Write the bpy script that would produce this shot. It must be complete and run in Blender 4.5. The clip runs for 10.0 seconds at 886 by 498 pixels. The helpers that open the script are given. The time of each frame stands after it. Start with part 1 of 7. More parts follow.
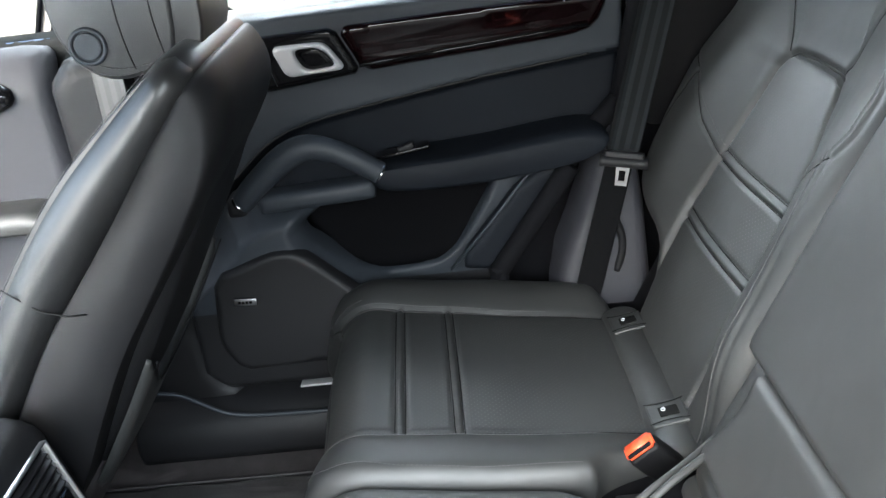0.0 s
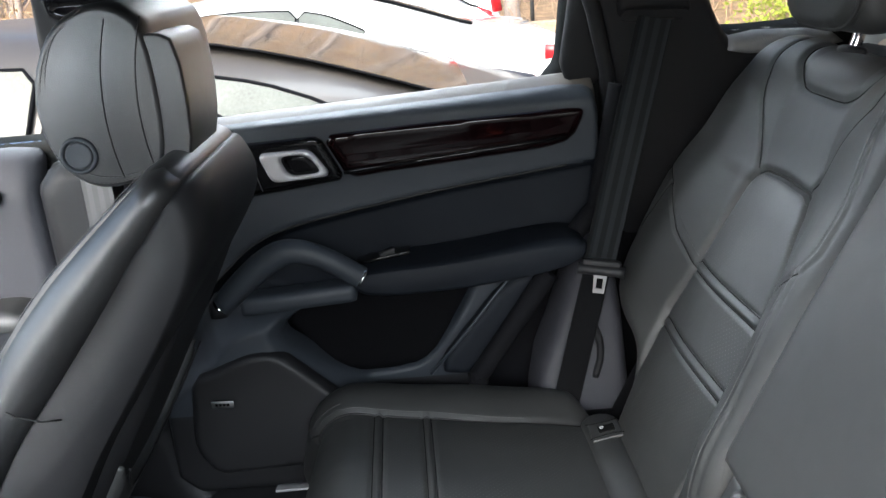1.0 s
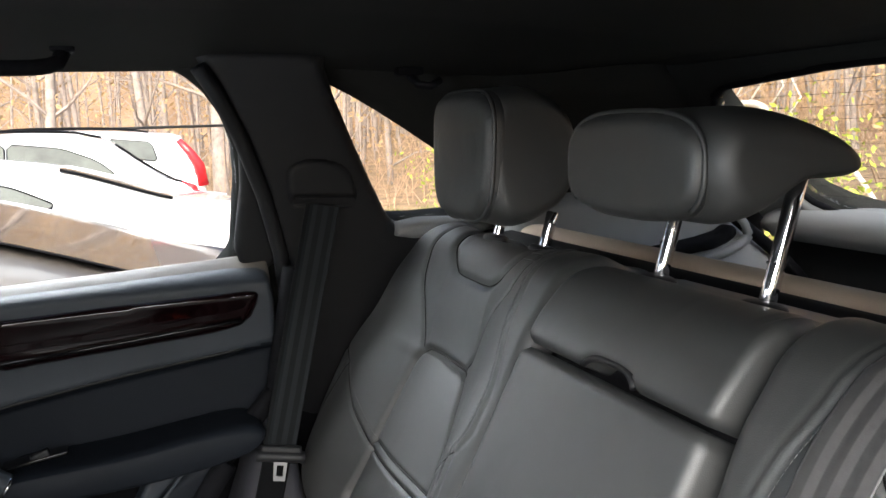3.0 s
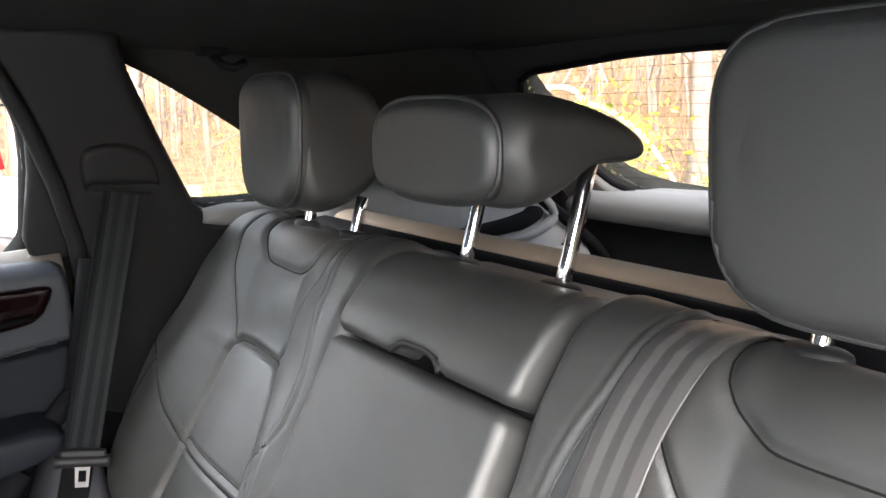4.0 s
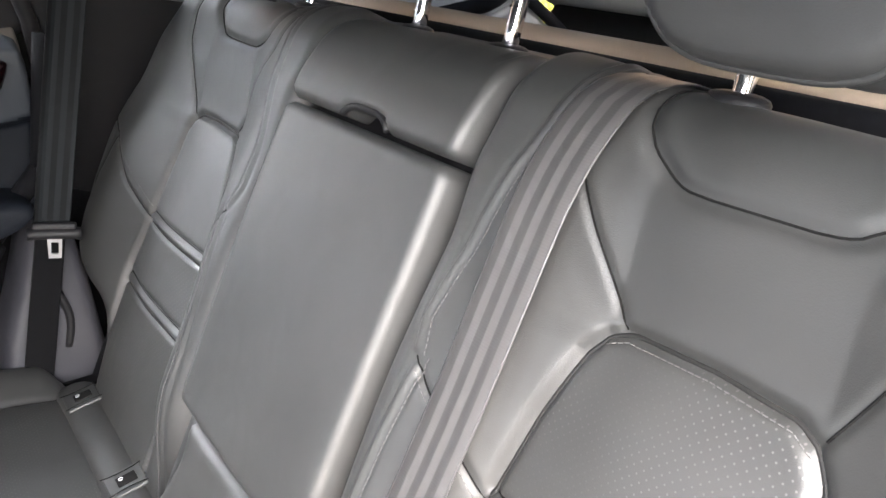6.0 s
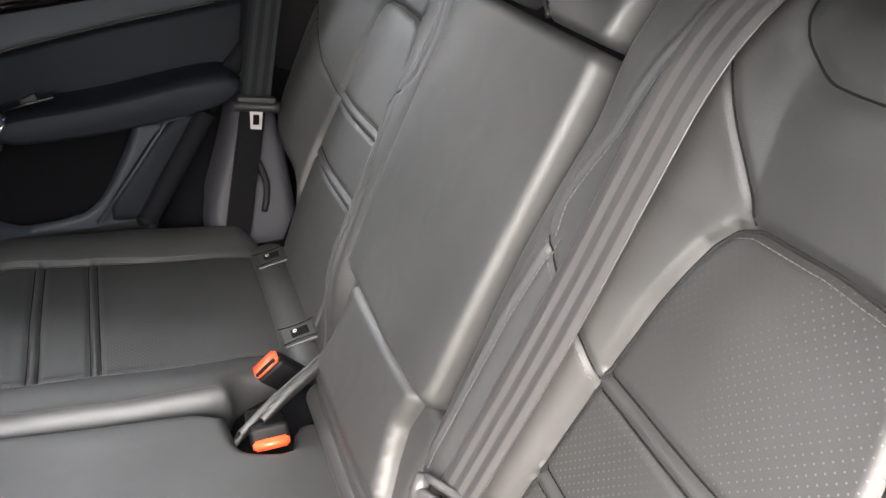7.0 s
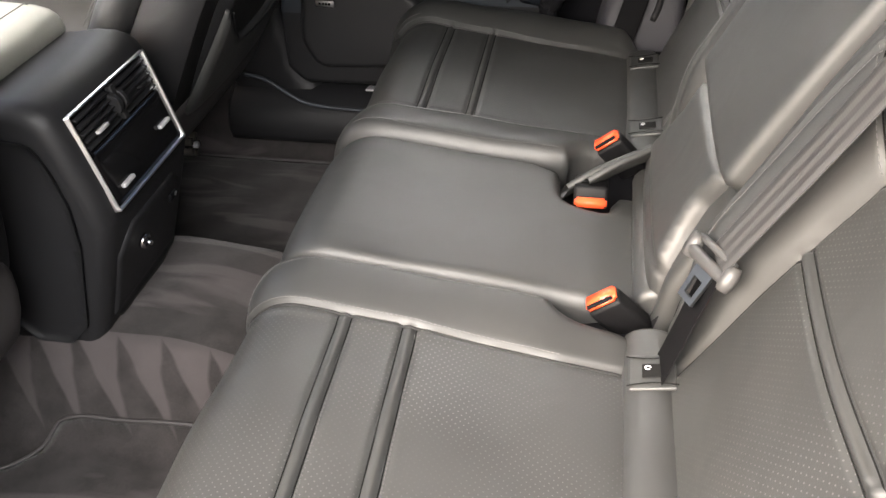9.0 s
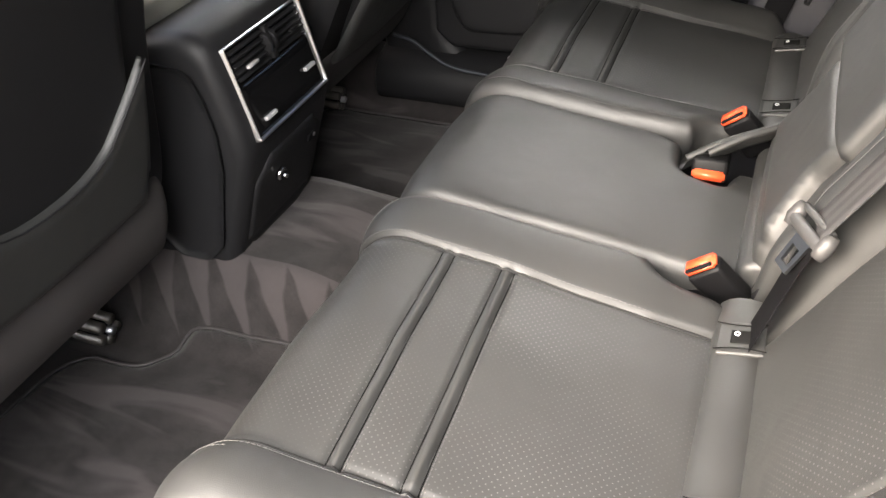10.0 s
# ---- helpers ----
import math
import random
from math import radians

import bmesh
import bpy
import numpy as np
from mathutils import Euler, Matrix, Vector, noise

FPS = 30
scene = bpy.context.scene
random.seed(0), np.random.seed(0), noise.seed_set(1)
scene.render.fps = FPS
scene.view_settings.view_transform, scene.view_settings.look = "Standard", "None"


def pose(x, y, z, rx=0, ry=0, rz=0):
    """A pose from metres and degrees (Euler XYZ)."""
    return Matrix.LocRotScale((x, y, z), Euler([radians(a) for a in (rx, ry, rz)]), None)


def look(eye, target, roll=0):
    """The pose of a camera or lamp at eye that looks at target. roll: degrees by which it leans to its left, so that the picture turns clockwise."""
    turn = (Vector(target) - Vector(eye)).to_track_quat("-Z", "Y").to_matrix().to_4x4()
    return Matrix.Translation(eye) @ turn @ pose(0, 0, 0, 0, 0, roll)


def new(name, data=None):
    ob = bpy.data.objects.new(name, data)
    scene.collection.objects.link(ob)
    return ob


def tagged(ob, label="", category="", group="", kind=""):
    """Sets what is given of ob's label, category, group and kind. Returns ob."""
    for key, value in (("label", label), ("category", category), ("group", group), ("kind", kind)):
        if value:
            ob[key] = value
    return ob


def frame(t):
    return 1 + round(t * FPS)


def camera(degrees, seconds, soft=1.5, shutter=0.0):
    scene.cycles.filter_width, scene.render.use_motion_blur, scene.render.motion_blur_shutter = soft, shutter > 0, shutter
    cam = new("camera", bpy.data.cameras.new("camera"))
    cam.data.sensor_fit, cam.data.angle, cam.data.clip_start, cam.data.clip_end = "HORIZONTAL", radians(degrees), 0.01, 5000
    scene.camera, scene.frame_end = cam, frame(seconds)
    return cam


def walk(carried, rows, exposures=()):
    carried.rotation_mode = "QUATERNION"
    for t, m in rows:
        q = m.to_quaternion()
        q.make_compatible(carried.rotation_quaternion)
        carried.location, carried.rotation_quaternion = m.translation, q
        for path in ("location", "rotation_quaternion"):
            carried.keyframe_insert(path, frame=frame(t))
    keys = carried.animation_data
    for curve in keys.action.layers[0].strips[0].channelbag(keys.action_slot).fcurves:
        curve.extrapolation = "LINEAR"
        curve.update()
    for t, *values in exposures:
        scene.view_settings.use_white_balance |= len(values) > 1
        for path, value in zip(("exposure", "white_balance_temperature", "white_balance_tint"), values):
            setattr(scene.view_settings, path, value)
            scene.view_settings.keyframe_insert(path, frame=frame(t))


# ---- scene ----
cam = camera(54.8, 10.0)
PATH = [
    (0, (-0.218, -0.616, 1.422), (-0.248, 1.201, 0.588), -6.1),
    (0.5, (-0.215, -0.62, 1.432), (-0.209, 1.241, 0.7), -5.4),
    (1, (-0.213, -0.624, 1.441), (-0.182, 1.273, 0.809), -4.6),
    (1.5, (-0.203, -0.632, 1.448), (-0.113, 1.309, 0.974), -3.8),
    (2, (-0.186, -0.633, 1.454), (0.151, 1.301, 1.071), -2.5),
    (2.5, (-0.16, -0.627, 1.458), (0.378, 1.275, 1.155), -2.1),
    (2.7, (-0.158, -0.626, 1.457), (0.441, 1.261, 1.168), -2.0),
    (3.8, (-0.128, -0.627, 1.454), (0.869, 1.076, 1.128), -1.7),
    (4, (-0.13, -0.627, 1.458), (0.929, 1.036, 1.12), -1.5),
    (4.5, (-0.132, -0.631, 1.457), (1.103, 0.907, 1.126), -1.0),
    (5, (-0.133, -0.636, 1.454), (1.197, 0.805, 1.061), -0.5),
    (5.5, (-0.13, -0.648, 1.435), (1.131, 0.784, 0.833), -0.7),
    (6, (-0.128, -0.67, 1.426), (0.899, 0.865, 0.656), -0.7),
    (6.2, (-0.124, -0.684, 1.424), (0.77, 0.908, 0.608), -1.3),
    (7.3, (-0.098, -0.741, 1.406), (0.351, 0.921, 0.388), -1.5),
    (7.5, (-0.099, -0.758, 1.399), (0.251, 0.897, 0.333), -1.5),
    (8, (-0.109, -0.777, 1.403), (0.057, 0.851, 0.254), -2.2),
    (8.5, (-0.087, -0.826, 1.39), (-0.146, 0.791, 0.214), -1.0),
    (9, (-0.058, -0.879, 1.38), (-0.374, 0.694, 0.185), -2.2),
    (9.5, (-0.024, -0.909, 1.367), (-0.517, 0.611, 0.165), -2.7),
    (10, (-0.002, -0.928, 1.366), (-0.635, 0.538, 0.161), -3.3),
]
EXPOSURES = [(0.0, 2.45, 6150, 6), (1.0, 2.0, 6100, 8), (2.5, 1.85, 6400, 9), (4.0, 2.75, 6600, 12), (4.5, 2.95, 6650, 13), (5.5, 3.0, 6500, 14), (7.5, 2.36, 6950, 14), (10.0, 2.35, 7400, 14)]
walk(cam, [(t, look(eye, target, roll)) for t, eye, target, roll in PATH], EXPOSURES)

# ---- world and sun ----
world = bpy.data.worlds.new("overcast_sky")
scene.world = world
world.use_nodes = True
wn = world.node_tree
sky = wn.nodes.new("ShaderNodeTexSky")
sky.sky_type, sky.sun_disc = "NISHITA", False
sky.sun_elevation, sky.sun_rotation = radians(38), radians(213)
sky.air_density, sky.dust_density = 1.0, 5.0
wn.links.new(sky.outputs[0], wn.nodes["Background"].inputs[0])
wn.nodes["Background"].inputs[1].default_value = 0.15
sun_data = bpy.data.lights.new("sun", "SUN")
sun_data.energy, sun_data.angle, sun_data.color = 1.35, radians(50), (1.0, 0.98, 0.95)
sun = new("sun", sun_data)
sun.matrix_world = look((0, 0, 0), (0.30, 0.72, -0.62))
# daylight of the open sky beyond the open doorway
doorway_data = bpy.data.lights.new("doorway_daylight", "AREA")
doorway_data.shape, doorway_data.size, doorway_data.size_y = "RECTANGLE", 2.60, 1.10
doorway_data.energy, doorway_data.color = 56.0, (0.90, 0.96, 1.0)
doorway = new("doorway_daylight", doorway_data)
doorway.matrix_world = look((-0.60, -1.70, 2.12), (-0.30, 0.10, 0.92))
# daylight of the open sky over the closed side's windows
window_data = bpy.data.lights.new("window_daylight", "AREA")
window_data.shape, window_data.size, window_data.size_y = "RECTANGLE", 1.80, 0.70
window_data.energy, window_data.color = 15.0, (0.94, 0.97, 1.0)
window_light = new("window_daylight", window_data)
window_light.matrix_world = look((-0.80, 1.50, 2.12), (0.05, 0.35, 0.95))
# daylight of the open sky in the windscreen's opening
screen_data = bpy.data.lights.new("windscreen_daylight", "AREA")
screen_data.shape, screen_data.size, screen_data.size_y = "RECTANGLE", 1.25, 0.50
screen_data.energy, screen_data.color = 1.3, (0.74, 0.87, 1.0)
screen_light = new("windscreen_daylight", screen_data)
screen_light.matrix_world = look((-1.62, 0.0, 1.38), (0.30, 0.0, 1.00))

# daylight of the open sky in the near front window
near_data = bpy.data.lights.new("front_window_daylight", "AREA")
near_data.shape, near_data.size, near_data.size_y = "RECTANGLE", 0.75, 0.36
near_data.energy, near_data.color = 5.0, (0.84, 0.92, 1.0)
near_light = new("front_window_daylight", near_data)
near_light.matrix_world = look((-1.12, -0.90, 1.46), (-0.62, 0.30, 1.02))

# ---- materials ----
def material(name, color, rough=0.5, metal=0.0, grain=0.0, grain_scale=300.0, vary=0.25, vary_scale=6.0, coat=0.0,
             second=None, sheen=0.0, cells=False, specular=0.5):
    """A surface with colour variation at two scales and a fine relief, at world size."""
    m = bpy.data.materials.new(name)
    m.use_nodes = True
    nt = m.node_tree
    N, L = nt.nodes, nt.links
    bs = N["Principled BSDF"]
    geo = N.new("ShaderNodeNewGeometry")
    big = N.new("ShaderNodeTexNoise")
    big.inputs["Scale"].default_value, big.inputs["Detail"].default_value = vary_scale, 5
    L.new(geo.outputs["Position"], big.inputs["Vector"])
    fine = N.new("ShaderNodeTexNoise")
    fine.inputs["Scale"].default_value, fine.inputs["Detail"].default_value = grain_scale * 0.4, 3
    L.new(geo.outputs["Position"], fine.inputs["Vector"])
    add = N.new("ShaderNodeMath")
    add.operation = "MULTIPLY_ADD"
    L.new(fine.outputs["Fac"], add.inputs[0])
    add.inputs[1].default_value = 0.35
    L.new(big.outputs["Fac"], add.inputs[2])
    rng = N.new("ShaderNodeMapRange")
    rng.inputs["From Min"].default_value, rng.inputs["From Max"].default_value = 0.4, 0.95
    L.new(add.outputs[0], rng.inputs["Value"])
    mix = N.new("ShaderNodeMix")
    mix.data_type = "RGBA"
    c2 = second or tuple(c * (1 + vary) for c in color)
    mix.inputs["A"].default_value = (*[c * (1 - vary) for c in color], 1)
    mix.inputs["B"].default_value = (*c2, 1)
    L.new(rng.outputs[0], mix.inputs["Factor"])
    L.new(mix.outputs["Result"], bs.inputs["Base Color"])
    rr = N.new("ShaderNodeMapRange")
    rr.inputs["To Min"].default_value, rr.inputs["To Max"].default_value = rough * 0.85, min(1, rough * 1.15)
    L.new(add.outputs[0], rr.inputs["Value"])
    L.new(rr.outputs[0], bs.inputs["Roughness"])
    bs.inputs["Metallic"].default_value = metal
    bs.inputs["Coat Weight"].default_value, bs.inputs["Coat Roughness"].default_value = coat, 0.05
    bs.inputs["Sheen Weight"].default_value = sheen
    bs.inputs["Specular IOR Level"].default_value = specular
    if grain:
        if cells:
            tex = N.new("ShaderNodeTexVoronoi")
            tex.inputs["Scale"].default_value = grain_scale
            out = tex.outputs["Distance"]
        else:
            tex = N.new("ShaderNodeTexNoise")
            tex.inputs["Scale"].default_value, tex.inputs["Detail"].default_value = grain_scale, 4
            out = tex.outputs["Fac"]
        L.new(geo.outputs["Position"], tex.inputs["Vector"])
        bump = N.new("ShaderNodeBump")
        bump.inputs["Strength"].default_value, bump.inputs["Distance"].default_value = grain, 0.0006
        L.new(out, bump.inputs["Height"])
        L.new(bump.outputs[0], bs.inputs["Normal"])
        if cells:
            # the hide's slack: shallow uneven waves under the grain
            slack = N.new("ShaderNodeTexNoise")
            slack.inputs["Scale"].default_value, slack.inputs["Detail"].default_value = 18, 1
            slack.inputs["Distortion"].default_value = 0.6
            L.new(geo.outputs["Position"], slack.inputs["Vector"])
            wave = N.new("ShaderNodeBump")
            wave.inputs["Strength"].default_value, wave.inputs["Distance"].default_value = 0.3, 0.0035
            L.new(slack.outputs["Fac"], wave.inputs["Height"])
            L.new(wave.outputs[0], bump.inputs["Normal"])
    return m


def perforated(m, pitch=0.0056):
    """Adds a staggered grid of small holes to a leather, laid out by the panel's own surface coordinates."""
    m = m.copy()
    nt = m.node_tree
    N, L = nt.nodes, nt.links
    bs = N["Principled BSDF"]
    at = N.new("ShaderNodeAttribute")
    at.attribute_name = "panel"
    mp = N.new("ShaderNodeMapping")
    mp.inputs["Rotation"].default_value = (0, 0, radians(45))
    mp.inputs["Scale"].default_value = (1 / pitch, 1 / pitch, 1)
    L.new(at.outputs["Vector"], mp.inputs["Vector"])
    fr = N.new("ShaderNodeVectorMath")
    fr.operation = "FRACTION"
    L.new(mp.outputs[0], fr.inputs[0])
    sb = N.new("ShaderNodeVectorMath")
    sb.operation = "SUBTRACT"
    sb.inputs[1].default_value = (0.5, 0.5, 0)
    L.new(fr.outputs[0], sb.inputs[0])
    ml = N.new("ShaderNodeVectorMath")
    ml.operation = "MULTIPLY"
    ml.inputs[1].default_value = (1, 1, 0)
    L.new(sb.outputs[0], ml.inputs[0])
    ln = N.new("ShaderNodeVectorMath")
    ln.operation = "LENGTH"
    L.new(ml.outputs[0], ln.inputs[0])
    mr = N.new("ShaderNodeMapRange")
    mr.inputs["From Min"].default_value, mr.inputs["From Max"].default_value = 0.09, 0.165
    mr.inputs["To Min"].default_value, mr.inputs["To Max"].default_value = 1.0, 0.0
    L.new(ln.outputs["Value"], mr.inputs["Value"])
    old = bs.inputs["Base Color"].links[0].from_socket
    mix = N.new("ShaderNodeMix")
    mix.data_type = "RGBA"
    # noise leaves pale dots only in patches, as glancing light would show them
    glancing_holes = N.new("ShaderNodeTexNoise")
    glancing_holes.inputs["Scale"].default_value, glancing_holes.inputs["Detail"].default_value = 7.0, 1.0
    L.new(at.outputs["Vector"], glancing_holes.inputs["Vector"])
    wr = N.new("ShaderNodeMapRange")
    wr.inputs["From Min"].default_value, wr.inputs["From Max"].default_value = 0.40, 0.62
    wr.inputs["To Min"].default_value = 0.12
    L.new(glancing_holes.outputs["Fac"], wr.inputs["Value"])
    hole = N.new("ShaderNodeMath")
    hole.operation = "MULTIPLY"
    L.new(mr.outputs[0], hole.inputs[0])
    L.new(wr.outputs[0], hole.inputs[1])
    L.new(hole.outputs[0], mix.inputs["Factor"])
    L.new(old, mix.inputs["A"])
    # hole tint is paler than the leather: a painted glint
    mix.inputs["B"].default_value = (0.080, 0.077, 0.075, 1)
    L.new(mix.outputs["Result"], bs.inputs["Base Color"])
    return m


def webbing(name="belt_webbing", low=(0.029, 0.0285, 0.029, 1), high=(0.056, 0.0545, 0.0545, 1), rough=0.42, specular=0.5):
    """Woven belt: bands along its length and a fine cross weave."""
    m = material(name, (0.020, 0.020, 0.021), rough, grain=0.0, specular=specular)
    nt = m.node_tree
    N, L = nt.nodes, nt.links
    bs = N["Principled BSDF"]
    at = N.new("ShaderNodeAttribute")
    at.attribute_name = "panel"
    sx = N.new("ShaderNodeSeparateXYZ")
    L.new(at.outputs["Vector"], sx.inputs[0])
    w = N.new("ShaderNodeMath")
    w.operation = "SINE"
    k = N.new("ShaderNodeMath")
    k.operation = "MULTIPLY"
    k.inputs[1].default_value = 2 * math.pi / 0.0165
    L.new(sx.outputs["X"], k.inputs[0])
    L.new(k.outputs[0], w.inputs[0])
    st = N.new("ShaderNodeMapRange")
    st.inputs["From Min"].default_value, st.inputs["From Max"].default_value = -0.25, 0.25
    L.new(w.outputs[0], st.inputs["Value"])
    mix = N.new("ShaderNodeMix")
    mix.data_type = "RGBA"
    L.new(st.outputs[0], mix.inputs["Factor"])
    mix.inputs["A"].default_value, mix.inputs["B"].default_value = low, high
    L.new(mix.outputs["Result"], bs.inputs["Base Color"])
    k2 = N.new("ShaderNodeMath")
    k2.operation = "MULTIPLY"
    k2.inputs[1].default_value = 2 * math.pi / 0.0022
    L.new(sx.outputs["Y"], k2.inputs[0])
    w2 = N.new("ShaderNodeMath")
    w2.operation = "SINE"
    L.new(k2.outputs[0], w2.inputs[0])
    bump = N.new("ShaderNodeBump")
    bump.inputs["Strength"].default_value, bump.inputs["Distance"].default_value = 0.08, 0.0002
    L.new(w2.outputs[0], bump.inputs["Height"])
    L.new(bump.outputs[0], bs.inputs["Normal"])
    return m


def glass(name, tint=(1, 1, 1), rough=0.0):
    m = bpy.data.materials.new(name)
    m.use_nodes = True
    bs = m.node_tree.nodes["Principled BSDF"]
    bs.inputs["Base Color"].default_value = (*tint, 1)
    bs.inputs["Roughness"].default_value = rough
    bs.inputs["Transmission Weight"].default_value = 1.0
    bs.inputs["IOR"].default_value = 1.08
    return m


def carpet_material(name, color, nap):
    """Velour with patches where the pile lies the other way."""
    m = material(name, color, 0.95, grain=1.0, grain_scale=900, vary=0.42, vary_scale=26, sheen=0.12, specular=0.1)
    nt = m.node_tree
    N, L = nt.nodes, nt.links
    bs = N["Principled BSDF"]
    old = bs.inputs["Base Color"].links[0].from_socket
    geo = N.new("ShaderNodeNewGeometry")
    mp = N.new("ShaderNodeMapping")
    mp.inputs["Rotation"].default_value = (0, 0, radians(38))
    mp.inputs["Scale"].default_value = (3.0, 17.0, 5.0)
    L.new(geo.outputs["Position"], mp.inputs["Vector"])
    vo = N.new("ShaderNodeTexNoise")
    vo.inputs["Scale"].default_value, vo.inputs["Detail"].default_value = 1.0, 2.5
    vo.inputs["Distortion"].default_value = 0.9
    L.new(mp.outputs[0], vo.inputs["Vector"])
    mr = N.new("ShaderNodeMapRange")
    mr.inputs["From Min"].default_value, mr.inputs["From Max"].default_value = 0.52, 0.60
    mr.inputs["To Min"].default_value, mr.inputs["To Max"].default_value = 0.0, 0.65
    L.new(vo.outputs["Fac"], mr.inputs["Value"])

    def calc(op, a, b=None, c=None):
        n = N.new("ShaderNodeMath")
        n.operation = op
        for i, q in enumerate((a, b, c)):
            if q is None:
                continue
            if isinstance(q, (int, float)):
                n.inputs[i].default_value = q
            else:
                L.new(q, n.inputs[i])
        return n.outputs[0]

    # a row of brushed triangles along the flank of the tunnel
    sx = N.new("ShaderNodeSeparateXYZ")
    L.new(geo.outputs["Position"], sx.inputs[0])
    side = calc("ABSOLUTE", sx.outputs["Y"])
    along = calc("ADD", sx.outputs["X"], calc("MULTIPLY", calc("SUBTRACT", vo.outputs["Fac"], 0.5), 0.028))
    along = calc("SUBTRACT", along, calc("MULTIPLY", side, 0.8))
    saw = calc("MULTIPLY", calc("ABSOLUTE", calc("SUBTRACT", calc("FRACT", calc("DIVIDE", along, 0.066)), 0.5)), 2.0)
    tooth = calc("MULTIPLY", calc("SUBTRACT", saw, calc("DIVIDE", calc("SUBTRACT", side, 0.118), 0.066)), 6.0)
    tooth.node.use_clamp = True
    band = calc("MULTIPLY", calc("GREATER_THAN", side, 0.105), calc("LESS_THAN", side, 0.215))
    tooth = calc("MULTIPLY", calc("MULTIPLY", tooth, band), 0.6)
    flat = calc("MULTIPLY", mr.outputs[0], calc("SUBTRACT", 1.0, band))
    mix = N.new("ShaderNodeMix")
    mix.data_type = "RGBA"
    L.new(calc("MAXIMUM", flat, tooth), mix.inputs["Factor"])
    L.new(old, mix.inputs["A"])
    mix.inputs["B"].default_value = (*nap, 1)
    L.new(mix.outputs["Result"], bs.inputs["Base Color"])
    return m


LEATHER = material("black_leather", (0.0172, 0.0177, 0.0174), 0.52, grain=0.14, grain_scale=1000, vary=0.16, vary_scale=9, cells=True, specular=0.75)
FRONT_LEATHER = material("deep_black_leather", (0.018, 0.018, 0.0185), 0.38, grain=0.15, grain_scale=1000, vary=0.16, vary_scale=9, cells=True, specular=0.7)
LEATHER_PERF = perforated(LEATHER)
# black leather lightened by hand: sky reflection put into the colour
LEATHER_SKYLIT = material("sky_lit_black_leather", (0.115, 0.100, 0.084), 0.45, grain=0.35, grain_scale=1100, vary=0.12, vary_scale=9, cells=True)
LEATHER_LOW = material("taupe_lower_cover", (0.040, 0.036, 0.036), 0.6, grain=0.4, grain_scale=900, vary=0.2, vary_scale=12)
# lid leather with the windscreen's light painted in as a paler tone
LID_SKYLIT = material("sky_lit_lid_leather", (0.24, 0.235, 0.21), 0.5, grain=0.35, grain_scale=1100, vary=0.1, vary_scale=9, cells=True)
STITCH = material("grey_thread", (0.080, 0.079, 0.079), 0.7)
DOOR_LEATHER = material("blue_black_leather", (0.006, 0.0075, 0.0105), 0.55, grain=0.35, grain_scale=1100, vary=0.12, vary_scale=9, cells=True, specular=0.12)
# pocket back, darker than the door panel round it
POCKET = material("near_black_pocket", (0.0025, 0.0025, 0.003), 0.7, grain=0.2, grain_scale=1500, vary=0.1, specular=0.03)
# black for sewn lines; the shade of their gaps is in this colour
SEAM_SHADE = material("black_seam_shade", (0.006, 0.006, 0.006), 0.9, specular=0.1)
# dark seam lines, and the painted crease shade round the seat inserts
SEAM_CREASE = material("dark_seam_crease", (0.010, 0.0098, 0.0098), 0.6, specular=0.25)
STEEL = material("polished_steel", (0.28, 0.28, 0.29), 0.3, metal=1.0, vary=0.05)
RAIL = material("brown_grey_rail_steel", (0.16, 0.145, 0.13), 0.38, metal=0.7, vary=0.15)
PLASTIC = material("black_soft_plastic", (0.010, 0.010, 0.011), 0.48, grain=0.4, grain_scale=1500, vary=0.1, specular=0.24)
PLASTIC_GREY = material("slate_grey_plastic", (0.023, 0.027, 0.033), 0.46, grain=0.5, grain_scale=1500, vary=0.1, specular=0.3)
PLASTIC_PALE = material("pale_grey_trim", (0.017, 0.017, 0.022), 0.65, grain=0.4, grain_scale=1200, vary=0.1)
CARGO_PALE = material("light_grey_cargo_trim", (0.165, 0.165, 0.165), 0.65, grain=0.4, grain_scale=1200, vary=0.08)
GLOSS = material("gloss_black", (0.004, 0.004, 0.0045), 0.06, vary=0.1, specular=0.22)
WOOD = material("dark_red_gloss_trim", (0.0045, 0.0014, 0.0017), 0.06, vary=0.35, vary_scale=25, coat=0.0, specular=0.28)
CHROME = material("chrome", (0.85, 0.85, 0.87), 0.12, metal=1.0, vary=0.03)
SATIN = material("satin_silver", (0.62, 0.63, 0.65), 0.3, metal=1.0, vary=0.04)
SILVER = material("bright_silver_trim", (0.46, 0.46, 0.47), 0.32, metal=0.35, vary=0.04)
RED = material("orange_red_plastic", (0.72, 0.075, 0.025), 0.35, vary=0.06)
CARPET = carpet_material("dark_velour_carpet", (0.026, 0.0230, 0.0228), (0.068, 0.0595, 0.060))
HEADLINER = material("black_headliner", (0.018, 0.018, 0.017), 0.95, grain=0.8, grain_scale=900, vary=0.15, specular=0.1)
SEALRUBBER = material("door_seal", (0.004, 0.004, 0.005), 0.8, specular=0.1)
# one black webbing: a lit tone, then two tones with shade painted in
BELT = webbing()
BELT_SIDE_SHADED = webbing("shaded_side_webbing", (0.004, 0.0045, 0.005, 1), (0.010, 0.0115, 0.013, 1), 0.7, 0.12)
BELT_SHADED = material("shaded_belt_webbing", (0.0035, 0.0035, 0.004), 0.75, grain=0.5, grain_scale=700, vary=0.1, specular=0.06)
BUCKLE_BLACK = material("black_buckle_plastic", (0.0045, 0.0045, 0.005), 0.5, grain=0.2, grain_scale=1500, vary=0.1, specular=0.14)
